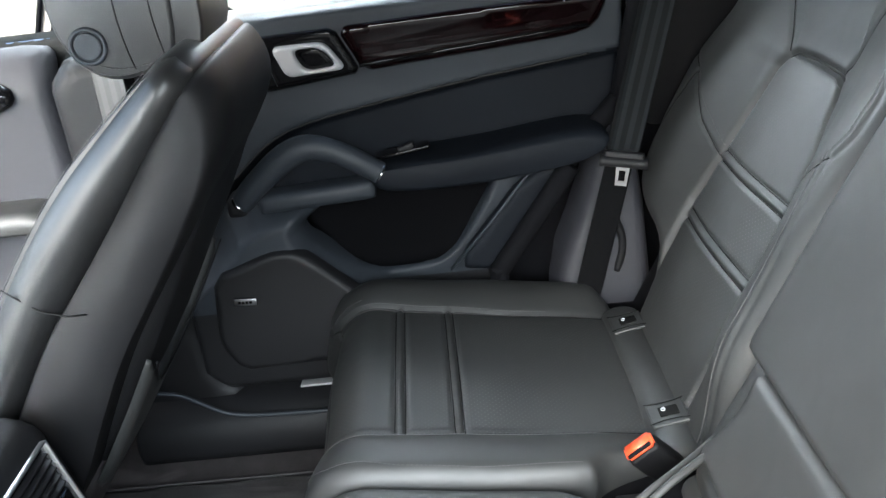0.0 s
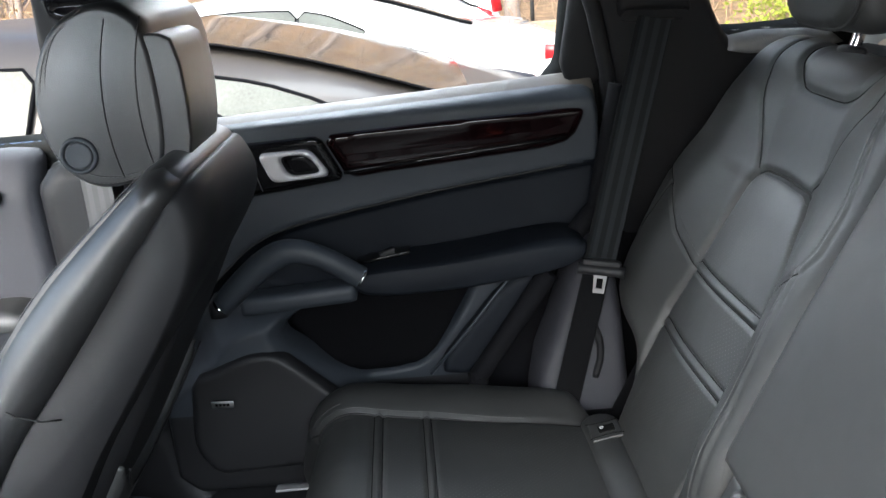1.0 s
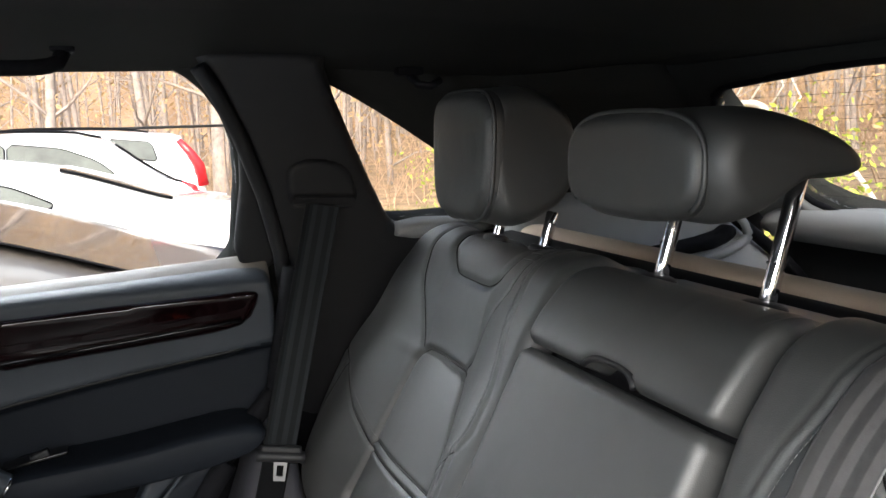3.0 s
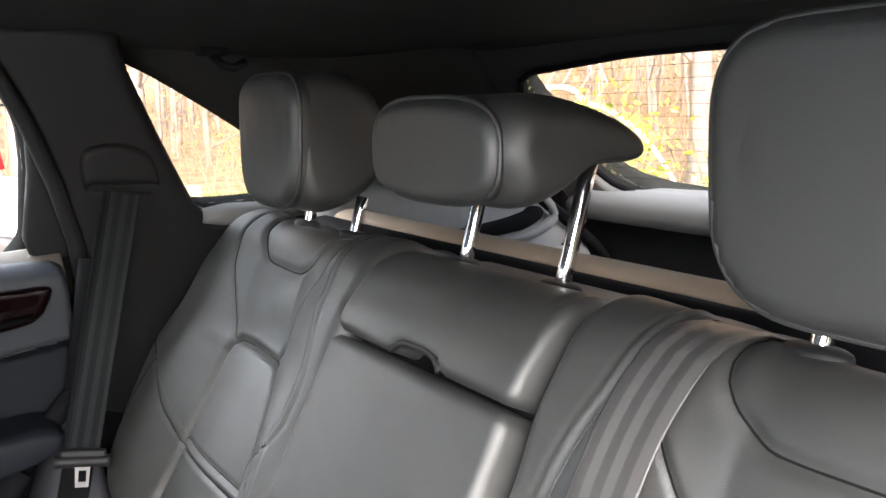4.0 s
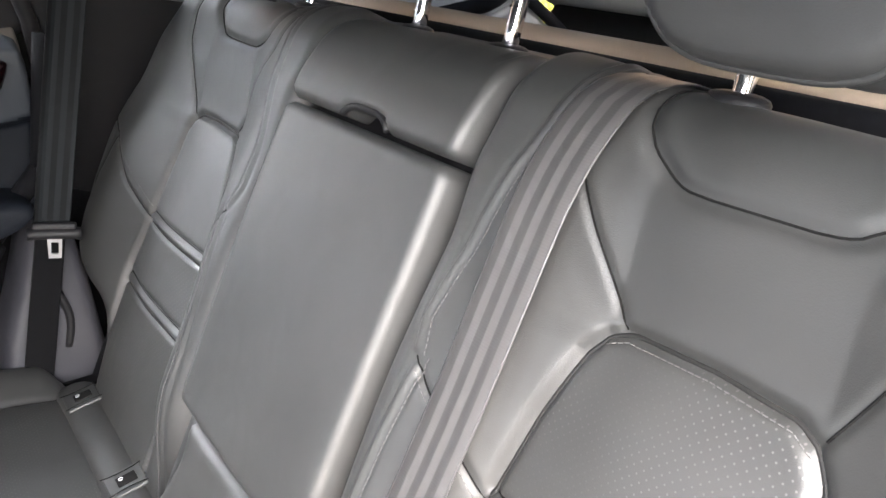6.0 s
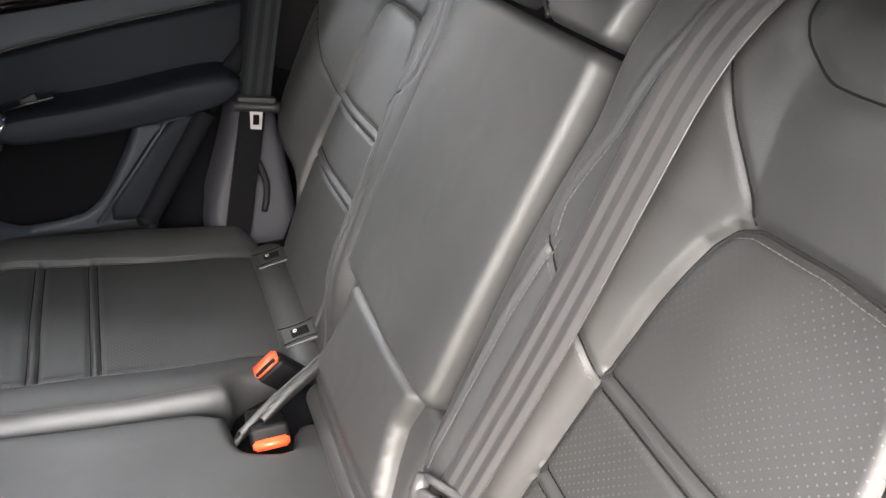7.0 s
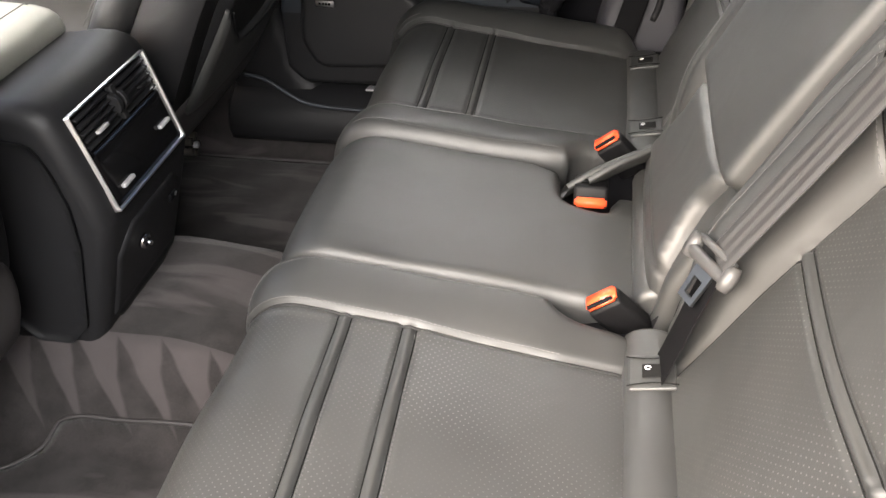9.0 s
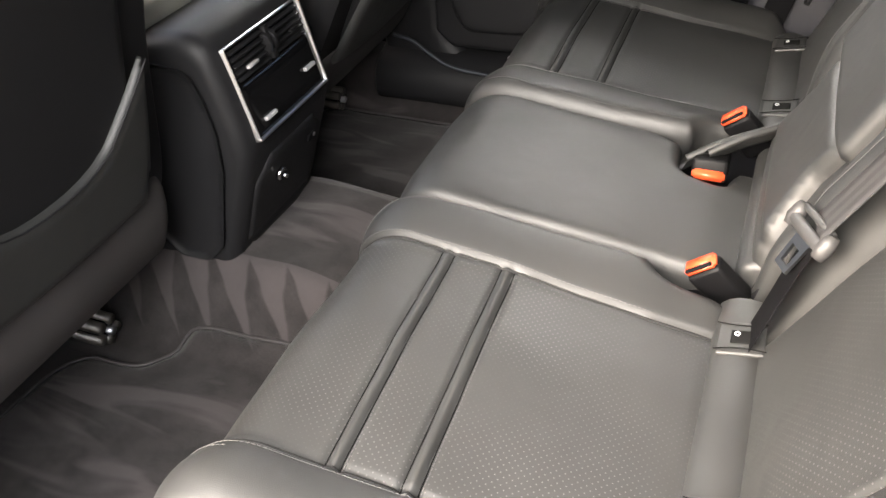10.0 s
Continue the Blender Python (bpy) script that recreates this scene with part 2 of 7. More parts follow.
BELT_GREY = material("belt_guide_grey", (0.042, 0.041, 0.041), 0.45, vary=0.08)
WHITE_PRINT = material("white_print", (0.75, 0.75, 0.75), 0.5, vary=0.02)
PANE = glass("window_glass", (0.93, 0.96, 0.95))
PANE_TINTED = glass("tinted_rear_glass", (0.85, 0.87, 0.84))
ASPHALT = material("asphalt", (0.16, 0.157, 0.15), 0.9, grain=1.0, grain_scale=200, vary=0.25, vary_scale=1.2)
LITTER = material("leaf_litter", (0.20, 0.13, 0.075), 0.95, grain=1.0, grain_scale=60, vary=0.5, vary_scale=2.5, second=(0.42, 0.28, 0.16))
GRASS_M = material("grass_blades", (0.16, 0.20, 0.035), 0.8, vary=0.4, vary_scale=3)
BARK = material("grey_brown_bark", (0.27, 0.225, 0.20), 0.95, grain=1.0, grain_scale=50, vary=0.4, vary_scale=5)
PALE_BARK = material("pale_bark", (0.55, 0.50, 0.44), 0.9, grain=0.8, grain_scale=60, vary=0.25, vary_scale=6)
TWIG = material("brown_twigs", (0.40, 0.27, 0.18), 0.95, vary=0.4, vary_scale=2)
LEAF = material("yellow_green_leaves", (0.30, 0.36, 0.045), 0.7, vary=0.4, vary_scale=12)
LEAF_DRY = material("dry_tan_leaves", (0.36, 0.24, 0.12), 0.8, vary=0.4, vary_scale=12)
FENCE_M = material("black_fence_metal", (0.02, 0.02, 0.02), 0.5, vary=0.1)
TIMBER = material("weathered_timber", (0.42, 0.31, 0.20), 0.85, grain=0.6, grain_scale=80, vary=0.3, vary_scale=20)
PAINT_WHITE = material("white_car_paint", (0.80, 0.80, 0.80), 0.25, coat=1.0, vary=0.02)
PAINT_DARK = material("dark_grey_car_paint", (0.060, 0.052, 0.047), 0.38, metal=0.2, coat=0.2, vary=0.08)
CARGLASS = material("grey_green_car_glass", (0.075, 0.082, 0.074), 0.12, vary=0.5, vary_scale=3, specular=0.22)
REARGLASS = material("dark_rear_glass", (0.030, 0.027, 0.024), 0.07, vary=0.4, vary_scale=3, specular=0.28)
TAIL = material("red_lamp_lens", (0.62, 0.02, 0.025), 0.15, vary=0.15)
TYRE = material("tyre_rubber", (0.02, 0.02, 0.02), 0.85)


# ---- mesh helpers ----
def link_mesh(name, verts, faces, mat, parent=None, label="", smooth=True, panel=None):
    me = bpy.data.meshes.new(name)
    me.from_pydata([tuple(map(float, v)) for v in verts], [], [tuple(int(i) for i in q) for q in faces])
    me.materials.append(mat)
    me.polygons.foreach_set("use_smooth", [smooth] * len(me.polygons))
    if panel is not None:
        at = me.attributes.new("panel", "FLOAT_VECTOR", "POINT")
        at.data.foreach_set("vector", np.asarray(panel, dtype=np.float32).ravel())
    me.update()
    ob = new(name, me)
    if parent is not None:
        ob.parent = parent
    if label:
        ob["label"] = label
    return ob


def part(name, bm, mat, parent=None, label="", smooth=True):
    me = bpy.data.meshes.new(name)
    bmesh.ops.recalc_face_normals(bm, faces=bm.faces[:])
    for q in bm.faces:
        q.smooth = smooth
    bm.to_mesh(me)
    bm.free()
    me.materials.append(mat)
    ob = new(name, me)
    if parent is not None:
        ob.parent = parent
    if label:
        ob["label"] = label
    return ob


def thing(name, label, category, group="", kind=""):
    ob = new(name)
    ob.empty_display_size = 0.05
    return tagged(ob, label, category, group, kind)


def vec(*a):
    return np.array(a, dtype=float)


def rounded(pts, times=2, closed=True, most=0.035):
    """Corner cutting: each corner is taken off by a quarter of its sides, at most so many metres."""
    p = np.array(pts, dtype=float)
    for _ in range(times):
        q = np.roll(p, -1, axis=0) if closed else p[1:]
        a = p if closed else p[:-1]
        t = np.minimum(0.25, most / np.maximum(np.linalg.norm(q - a, axis=1), 1e-9))[:, None]
        r = np.empty((2 * len(a), p.shape[1]))
        r[0::2], r[1::2] = a + (q - a) * t, q - (q - a) * t
        p = r if closed else np.vstack([p[:1], r, p[-1:]])
        most *= 0.5
    return p


def near_lines(P, a, b):
    """Distance from each point to the nearest of the segments a-b, and the nearest point."""
    best = np.full(len(P), 1e9)
    near = np.zeros_like(P)
    for s, e in zip(a, b):
        d = e - s
        t = np.clip(((P - s) @ d) / max(d @ d, 1e-12), 0, 1)
        q = s + t[:, None] * d
        dist = np.hypot(*(P - q).T)
        m = dist < best
        best[m], near[m] = dist[m], q[m]
    return best, near


def inside(P, loops):
    c = np.zeros(len(P), bool)
    for loop in loops:
        a, b = loop, np.roll(loop, -1, axis=0)
        for (x1, y1), (x2, y2) in zip(a, b):
            cond = (y1 > P[:, 1]) != (y2 > P[:, 1])
            if abs(y2 - y1) > 1e-12:
                c ^= cond & (P[:, 0] < (x2 - x1) * (P[:, 1] - y1) / (y2 - y1) + x1)
    return c


def signed(P, loop):
    """Signed distance to a closed outline, negative inside."""
    loop = np.asarray(loop, float)
    d, _ = near_lines(P, loop, np.roll(loop, -1, axis=0))
    return np.where(inside(P, [loop]), -d, d)


def smoothstep(x, a, b):
    t = np.clip((x - a) / (b - a), 0, 1)
    return t * t * (3 - 2 * t)


class Plane:
    """A surface frame: u and v along it, n out of it; beyond v0 it bends backwards round a radius."""

    def __init__(self, origin, u, v, bend=None):
        self.o, self.u, self.v = vec(*origin), vec(*u), vec(*v)
        self.n = np.cross(self.u, self.v)
        self.bend = bend

    def flip(self):
        self.n = -self.n
        return self

    def at(self, u, v, n):
        u, v, n = (np.asarray(q, float)[..., None] for q in np.broadcast_arrays(u, v, n))
        flat = self.o + u * self.u + v * self.v + n * self.n
        if not self.bend:
            return flat
        v0, R, amax = self.bend
        s = v - v0
        a = np.clip(s / R, 0, amax)
        rest = np.clip(s - R * amax, 0, None)
        c = self.o + u * self.u + v0 * self.v - R * self.n
        radial = self.n * np.cos(a) + self.v * np.sin(a)
        tangent = self.v * np.cos(a) - self.n * np.sin(a)
        return np.where(s > 0, c + (R + n) * radial + rest * tangent, flat)


def pillow(name, parent, mat, F, loops, T, r, top=0.0, grooves=(), step=0.006, regions=(), label="", close=True):
    """An upholstered or moulded panel: an outline with rounded rim, seams pressed in, and sides of thickness T.
    loops: the outline, then holes. regions: (name, mask, material, label) split off as parts of their own."""
    loops = [np.asarray(q, float) for q in (loops if isinstance(loops, list) and np.ndim(loops[0]) == 2 else [loops])]
    lo, hi = loops[0].min(0), loops[0].max(0)
    nu, nv = [max(3, int(math.ceil((h - l) / step)) + 1) for l, h in zip(lo, hi)]
    us, vs = np.linspace(lo[0], hi[0], nu), np.linspace(lo[1], hi[1], nv)
    G = np.stack(np.meshgrid(us, vs, indexing="ij"), -1).reshape(-1, 2)
    idx = np.arange(nu * nv).reshape(nu, nv)
    quads = np.stack([idx[:-1, :-1], idx[1:, :-1], idx[1:, 1:], idx[:-1, 1:]], -1).reshape(-1, 4)
    quads = quads[inside(G[quads].mean(1), loops)]
    used, inv = np.unique(quads, return_inverse=True)
    quads = inv.reshape(-1, 4)
    P = G[used]
    a = np.vstack(loops)
    b = np.vstack([np.roll(q, -1, axis=0) for q in loops])
    dist, nearest = near_lines(P, a, b)
    edges = np.concatenate([quads[:, [i, (i + 1) % 4]] for i in range(4)])
    key = np.sort(edges, 1)
    _, first, count = np.unique(key, axis=0, return_index=True, return_counts=True)
    rim = edges[first[count == 1]]
    on_rim = np.unique(rim)
    P[on_rim] = nearest[on_rim]
    dist[on_rim] = 0

    def height(Q, d):
        h = (top(Q[:, 0], Q[:, 1]) if callable(top) else np.full(len(Q), float(top)))
        h = h - r * (1 - np.sqrt(np.clip(1 - (1 - np.clip(d / max(r, 1e-6), 0, 1)) ** 2, 0, 1)))
        for line, w, depth in grooves:
            line = np.asarray(line, float)
            g, _ = near_lines(Q, line[:-1], line[1:])
            h = h - depth * np.exp(-(g / w) ** 2) + 0.14 * depth * np.exp(-(g / (3.6 * w)) ** 2)
        return h

    h = height(P, dist)
    co = F.at(P[:, 0], P[:, 1], h)
    pan = np.column_stack([P, h])
    if close:
        lower = {v: len(co) + i for i, v in enumerate(on_rim)}
        base = F.at(P[on_rim, 0], P[on_rim, 1], h[on_rim] - max(T - r, 0.001))
        co = np.vstack([co, base])
        pan = np.vstack([pan, np.column_stack([P[on_rim], h[on_rim] - T])])
        skirt = [(q, p, lower[p], lower[q]) for p, q in rim]
    else:
        skirt = []
    turned = np.dot(np.cross(F.u, F.v), F.n) < 0
    if turned:
        quads = quads[:, ::-1]
        skirt = [s[::-1] for s in skirt]
    cen = P[quads].mean(1)
    left = np.ones(len(quads), bool)
    host = None
    jobs = []
    for rn, mask, rm, rl in regions:
        m = mask(cen[:, 0], cen[:, 1]) & left
        left &= ~m
        jobs.append((rn, quads[m], rm, rl))

    def emit(nm, qs, mt, par, lb):
        qs = np.asarray(qs)
        keep, iv = np.unique(qs, return_inverse=True)
        return link_mesh(nm, co[keep], iv.reshape(-1, 4), mt, par, lb, True, pan[keep])

    main = list(map(tuple, quads[left])) + skirt
    host = emit(name, main, mat, parent, label)
    for rn, qs, rm, rl in jobs:
        if len(qs):
            emit(rn, qs, rm, parent if parent is not None else host, rl)

    def place(u, v, off=0.0):
        Q = np.column_stack([np.atleast_1d(u), np.atleast_1d(v)])
        d, _ = near_lines(Q, a, b)
        return F.at(Q[:, 0], Q[:, 1], height(Q, d) + off)

    host_place[host.name] = place
    return host


host_place = {}


def loft(name, parent, mat, profile, half, r, F, label="", steps=5, squash=1.0):
    """A side profile (a, b) carried along the third axis of F from -half to half, its ends rounded by r."""
    pr = np.asarray(profile, float)
    c = (pr.min(0) + pr.max(0)) / 2
    ext = (pr.max(0) - pr.min(0)) / 2
    ws, ins = [], []
    for i in range(steps + 1):
        t = i / steps * math.pi / 2
        ws.append(-half + r * (1 - math.cos(t)))
        ins.append(r * squash * (1 - math.sin(t)))
    ws += [-w for w in ws[::-1]]
    ins += ins[::-1]
    rings = []
    for w, k in zip(ws, ins):
        sc = np.maximum(1 - k / np.maximum(ext, 1e-6), 0.05)
        q = c + (pr - c) * sc
        rings.append(F.o + q[:, :1] * F.u + q[:, 1:] * F.v + w * F.n)
    M = len(pr)
    verts = np.vstack(rings)
    faces = []
    for k in range(len(rings) - 1):
        for i in range(M):
            j = (i + 1) % M
            faces.append((k * M + i, k * M + j, (k + 1) * M + j, (k + 1) * M + i))
    bm = bmesh.new()
    vs = [bm.verts.new(v) for v in verts]
    for q in faces:
        bm.faces.new([vs[i] for i in q])
    bm.faces.new(vs[:M])
    bm.faces.new(vs[-M:])
    return part(name, bm, mat, parent, label)


def tube(name, parent, mat, pts, rad, label="", sides=10, rad2=None):
    """A round bar through points; rad may be a list."""
    p = np.asarray(pts, float)
    n = len(p)
    rads = rad if np.ndim(rad) else [rad] * n
    verts, faces = [], []
    d = np.gradient(p, axis=0)
    up = vec(0.3, 0.2, 0.93)
    for i in range(n):
        t = d[i] / np.linalg.norm(d[i])
        s = np.cross(t, up)
        s /= np.linalg.norm(s)
        b = np.cross(s, t)
        for k in range(sides):
            an = 2 * math.pi * k / sides
            verts.append(p[i] + rads[i] * (math.cos(an) * s + math.sin(an) * b * (rad2 or 1.0)))
    for i in range(n - 1):
        for k in range(sides):
            l = (k + 1) % sides
            faces.append((i * sides + k, i * sides + l, (i + 1) * sides + l, (i + 1) * sides + k))
    faces.append(tuple(range(sides))[::-1])
    faces.append(tuple((n - 1) * sides + k for k in range(sides)))
    return link_mesh(name, verts, faces, mat, parent, label)


def block(name, parent, mat, size, m, bevel=0.003, label="", segments=2):
    """A box with rounded edges at the pose m."""
    bm = bmesh.new()
    bmesh.ops.create_cube(bm, size=1.0, matrix=Matrix.Diagonal((*size, 1)))
    bmesh.ops.bevel(bm, geom=bm.edges[:], offset=bevel, segments=segments, profile=0.6, affect="EDGES")
    bmesh.ops.transform(bm, matrix=m, verts=bm.verts[:])
    return part(name, bm, mat, parent, label)


def strip(name, parent, mat, centres, sides, width, thick=0.0010, label=""):
    """A strap: centre line and the sideways direction at each point."""
    c, s = np.asarray(centres, float), np.asarray(sides, float)
    s = s / np.linalg.norm(s, axis=1)[:, None]
    d = np.gradient(c, axis=0)
    n = np.cross(d, s)
    n /= np.linalg.norm(n, axis=1)[:, None]
    run = np.concatenate([[0], np.cumsum(np.linalg.norm(np.diff(c, axis=0), axis=1))])
    verts, pan, faces = [], [], []
    W = [-0.5, -0.46, -0.2, 0.2, 0.46, 0.5]
    H = [0.5, 1, 1, 1, 1, 0.5]
    ring = [(w, h * 0.5) for w, h in zip(W, H)] + [(w, -h * 0.5) for w, h in zip(W[::-1], H[::-1])]
    K = len(ring)
    for i in range(len(c)):
        for w, h in ring:
            verts.append(c[i] + s[i] * w * width + n[i] * h * thick)
            pan.append((w * width, run[i], 0))
    for i in range(len(c) - 1):
        for k in range(K):
            l = (k + 1) % K
            faces.append((i * K + k, i * K + l, (i + 1) * K + l, (i + 1) * K + k))
    return link_mesh(name, verts, faces, mat, parent, label, True, pan)


def stitches(name, parent, place, lines, gap=0.0052, length=0.0034, rad=0.0005, off=0.0006, mat=None):
    """Short threads along lines on an upholstered panel, each line a part."""
    for line in lines:
        verts, faces = [], []
        q = np.asarray(line, float)
        seg = np.linalg.norm(np.diff(q, axis=0), axis=1)
        run = np.concatenate([[0], np.cumsum(seg)])
        s = np.arange(gap / 2, run[-1], gap)
        a = np.column_stack([np.interp(s - length / 2, run, q[:, i]) for i in range(2)])
        b = np.column_stack([np.interp(s + length / 2, run, q[:, i]) for i in range(2)])
        A, C = place(a[:, 0], a[:, 1], off), place(b[:, 0], b[:, 1], off)
        for x, y in zip(A, C):
            t = y - x
            t /= np.linalg.norm(t) + 1e-9
            s1 = np.cross(t, vec(0.31, 0.2, 0.9))
            s1 /= np.linalg.norm(s1)
            s2 = np.cross(t, s1)
            k = len(verts)
            for e in (x, y):
                for cs in ((1, 0), (0, 1), (-1, 0), (0, -1)):
                    verts.append(e + rad * (cs[0] * s1 + cs[1] * s2))
            faces += [(k, k + 1, k + 5, k + 4), (k + 1, k + 2, k + 6, k + 5), (k + 2, k + 3, k + 7, k + 6), (k + 3, k, k + 4, k + 7)]
        tagged(link_mesh(name, verts, faces, mat or STITCH, parent), kind="stuff")


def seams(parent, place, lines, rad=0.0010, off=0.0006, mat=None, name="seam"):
    """Sewn gaps along lines on an upholstered panel, shade painted black, each a part."""
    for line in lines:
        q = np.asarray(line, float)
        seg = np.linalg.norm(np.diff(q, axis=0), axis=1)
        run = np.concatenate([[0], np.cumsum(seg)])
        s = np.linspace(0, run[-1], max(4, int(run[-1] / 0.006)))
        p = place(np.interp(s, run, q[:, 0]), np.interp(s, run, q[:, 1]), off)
        tube(name, parent, mat or SEAM_SHADE, p, rad, sides=6)


def disc(name, parent, mat, o, axis, rings, label="", sides=32):
    """A turned piece: rings of (radius, height) round an axis."""
    z = Vector(axis).normalized()
    x = z.orthogonal().normalized()
    y = z.cross(x)
    bm = bmesh.new()
    prev = None
    for rr, h in rings:
        ring = [bm.verts.new(Vector(o) + z * h + (x * math.cos(a) + y * math.sin(a)) * rr) for a in np.linspace(0, 2 * math.pi, sides, endpoint=False)]
        if prev:
            for i in range(sides):
                bm.faces.new((prev[i], prev[(i + 1) % sides], ring[(i + 1) % sides], ring[i]))
        prev = ring
    bm.faces.new(prev)
    return part(name, bm, mat, parent, label)


def thread(name, parent, pts, gap=0.0048, length=0.0032, rad=0.0006, mat=None):
    """A line of short stitches through points in space."""
    p = np.asarray([tuple(q) for q in pts], float)
    run = np.concatenate([[0], np.cumsum(np.linalg.norm(np.diff(p, axis=0), axis=1))])
    place = lambda u, v, off=0.0: np.column_stack([np.interp(u, run, p[:, i]) for i in range(3)])
    stitches(name, parent, place, [[(0, 0), (run[-1], 0)]], gap, length, rad, 0.0, mat)

# ---- rear bench ----
BACK_TILT, CUSHION_TILT = radians(26.8), radians(7.0)
HINGE = (0.03, 0.0, 0.755)


def back_plane(sgn, lift=0.0):
    s, c = math.sin(BACK_TILT), math.cos(BACK_TILT)
    F = Plane(HINGE, (0, sgn, 0), (s, 0, c), bend=(0.572, 0.045, radians(72)))
    F.n = vec(-c, 0, s)
    F.o = F.o + lift * F.n
    return F


def cushion_plane(sgn):
    s, c = math.sin(CUSHION_TILT), math.cos(CUSHION_TILT)
    F = Plane(HINGE, (0, sgn, 0), (-c, 0, s), bend=(0.372, 0.068, radians(84)))
    F.n = vec(s, 0, c)
    return F


def outer_cushion(seat, sgn):
    F = cushion_plane(sgn)
    outline = rounded([(0.146, 0.112), (0.143, 0.30), (0.143, 0.56), (0.630, 0.56), (0.640, 0.36), (0.635, 0.12),
                       (0.600, 0.002), (0.250, 0.000), (0.186, 0.000), (0.183, 0.04), (0.180, 0.085), (0.165, 0.110)], 2)
    inner = [(0.240, -0.01), (0.240, 0.10), (0.232, 0.25), (0.230, 0.36), (0.232, 0.455), (0.226, 0.485), (0.20, 0.50), (0.14, 0.502)]
    outer = [(0.527, -0.01), (0.533, 0.12), (0.540, 0.30), (0.545, 0.40), (0.548, 0.455), (0.57, 0.475), (0.65, 0.48)]
    rows, tilt = ((0.260, 0.272, 0.333, 0.346), 0.005) if sgn > 0 else ((0.250, 0.265, 0.320, 0.334), -0.012)
    stripes = [[(0.233, v), (0.540, v + tilt)] for v in rows]
    front = [(0.232, 0.460), (0.545, 0.460)]
    grooves = [(inner, 0.0050, 0.004), (outer, 0.0050, 0.004)] + [(q, 0.0034, 0.0036) for q in stripes]
    grooves += [(front, 0.004, 0.004)]

    def top(u, v):
        inb = np.clip((0.246 - u) / 0.10, 0, 1)
        out = np.clip((u - 0.535) / 0.10, 0, 1)
        h = 0.017 * np.where(inb < 0.75, np.sin(np.clip(inb / 0.75, 0, 1) * np.pi / 2), np.cos(np.clip((inb - 0.75) / 0.25, 0, 1) * 0.9)) + 0.024 * np.sin(np.pi * np.clip(out, 0, 1) * 0.85)
        mid = np.clip(1 - ((u - 0.39) / 0.16) ** 2, 0, 1)
        back = smoothstep(v, 0.0, 0.05)
        h = h * back + 0.006 * mid * back
        vt = v - tilt * (u - 0.233) / 0.307
        welt = sum(np.exp(-((vt - m) / 0.005) ** 2) for m in ((rows[0] + rows[1]) / 2, (rows[2] + rows[3]) / 2)) * 0.0025 * ((u > 0.24) & (u < 0.545))
        wrinkle = 0.0016 * np.sin(u * 31 + v * 17) * np.sin(v * 23 - u * 9)
        return h + welt + wrinkle - 0.006

    def insert(u, v):
        vt = v - tilt * (u - 0.233) / 0.307
        return (u > np.interp(v, [p[1] for p in inner[:5]], [p[0] for p in inner[:5]])) & \
               (u < np.interp(v, [p[1] for p in outer[:5]], [p[0] for p in outer[:5]])) & (v < 0.460) & ~((vt > rows[0]) & (vt < rows[1])) & ~((vt > rows[2]) & (vt < rows[3]))

    c = pillow("cushion", seat, LEATHER, F, outline, 0.11, 0.022, top, grooves, 0.0034,
               [("cushion_insert", insert, LEATHER_PERF, "perforated leather panel with paired welts")])
    place = host_place[c.name]
    # seam gaps get their shade as black lines
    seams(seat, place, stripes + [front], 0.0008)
    # no sewn piping: this dark tube is the fold's painted shade
    seams(seat, place, [inner[:6], outer[:6]], 0.0016, 0.0, SEAM_CREASE, "insert_crease_shade")
    lines = [[(u - 0.007, v) for u, v in inner[1:5]]]
    lines.append([(0.163, 0.13), (0.158, 0.25), (0.159, 0.34), (0.170, 0.42), (0.20, 0.47)])
    lines += [[(u + 0.007, v) for u, v in outer[1:5]], [(u + 0.016, v) for u, v in outer[3:]]]
    lines += [[(0.24, v - 0.0025), (0.54, v - 0.0025 + tilt)] for v in (rows[0], rows[2])]
    stitches("stitching", seat, place, lines)


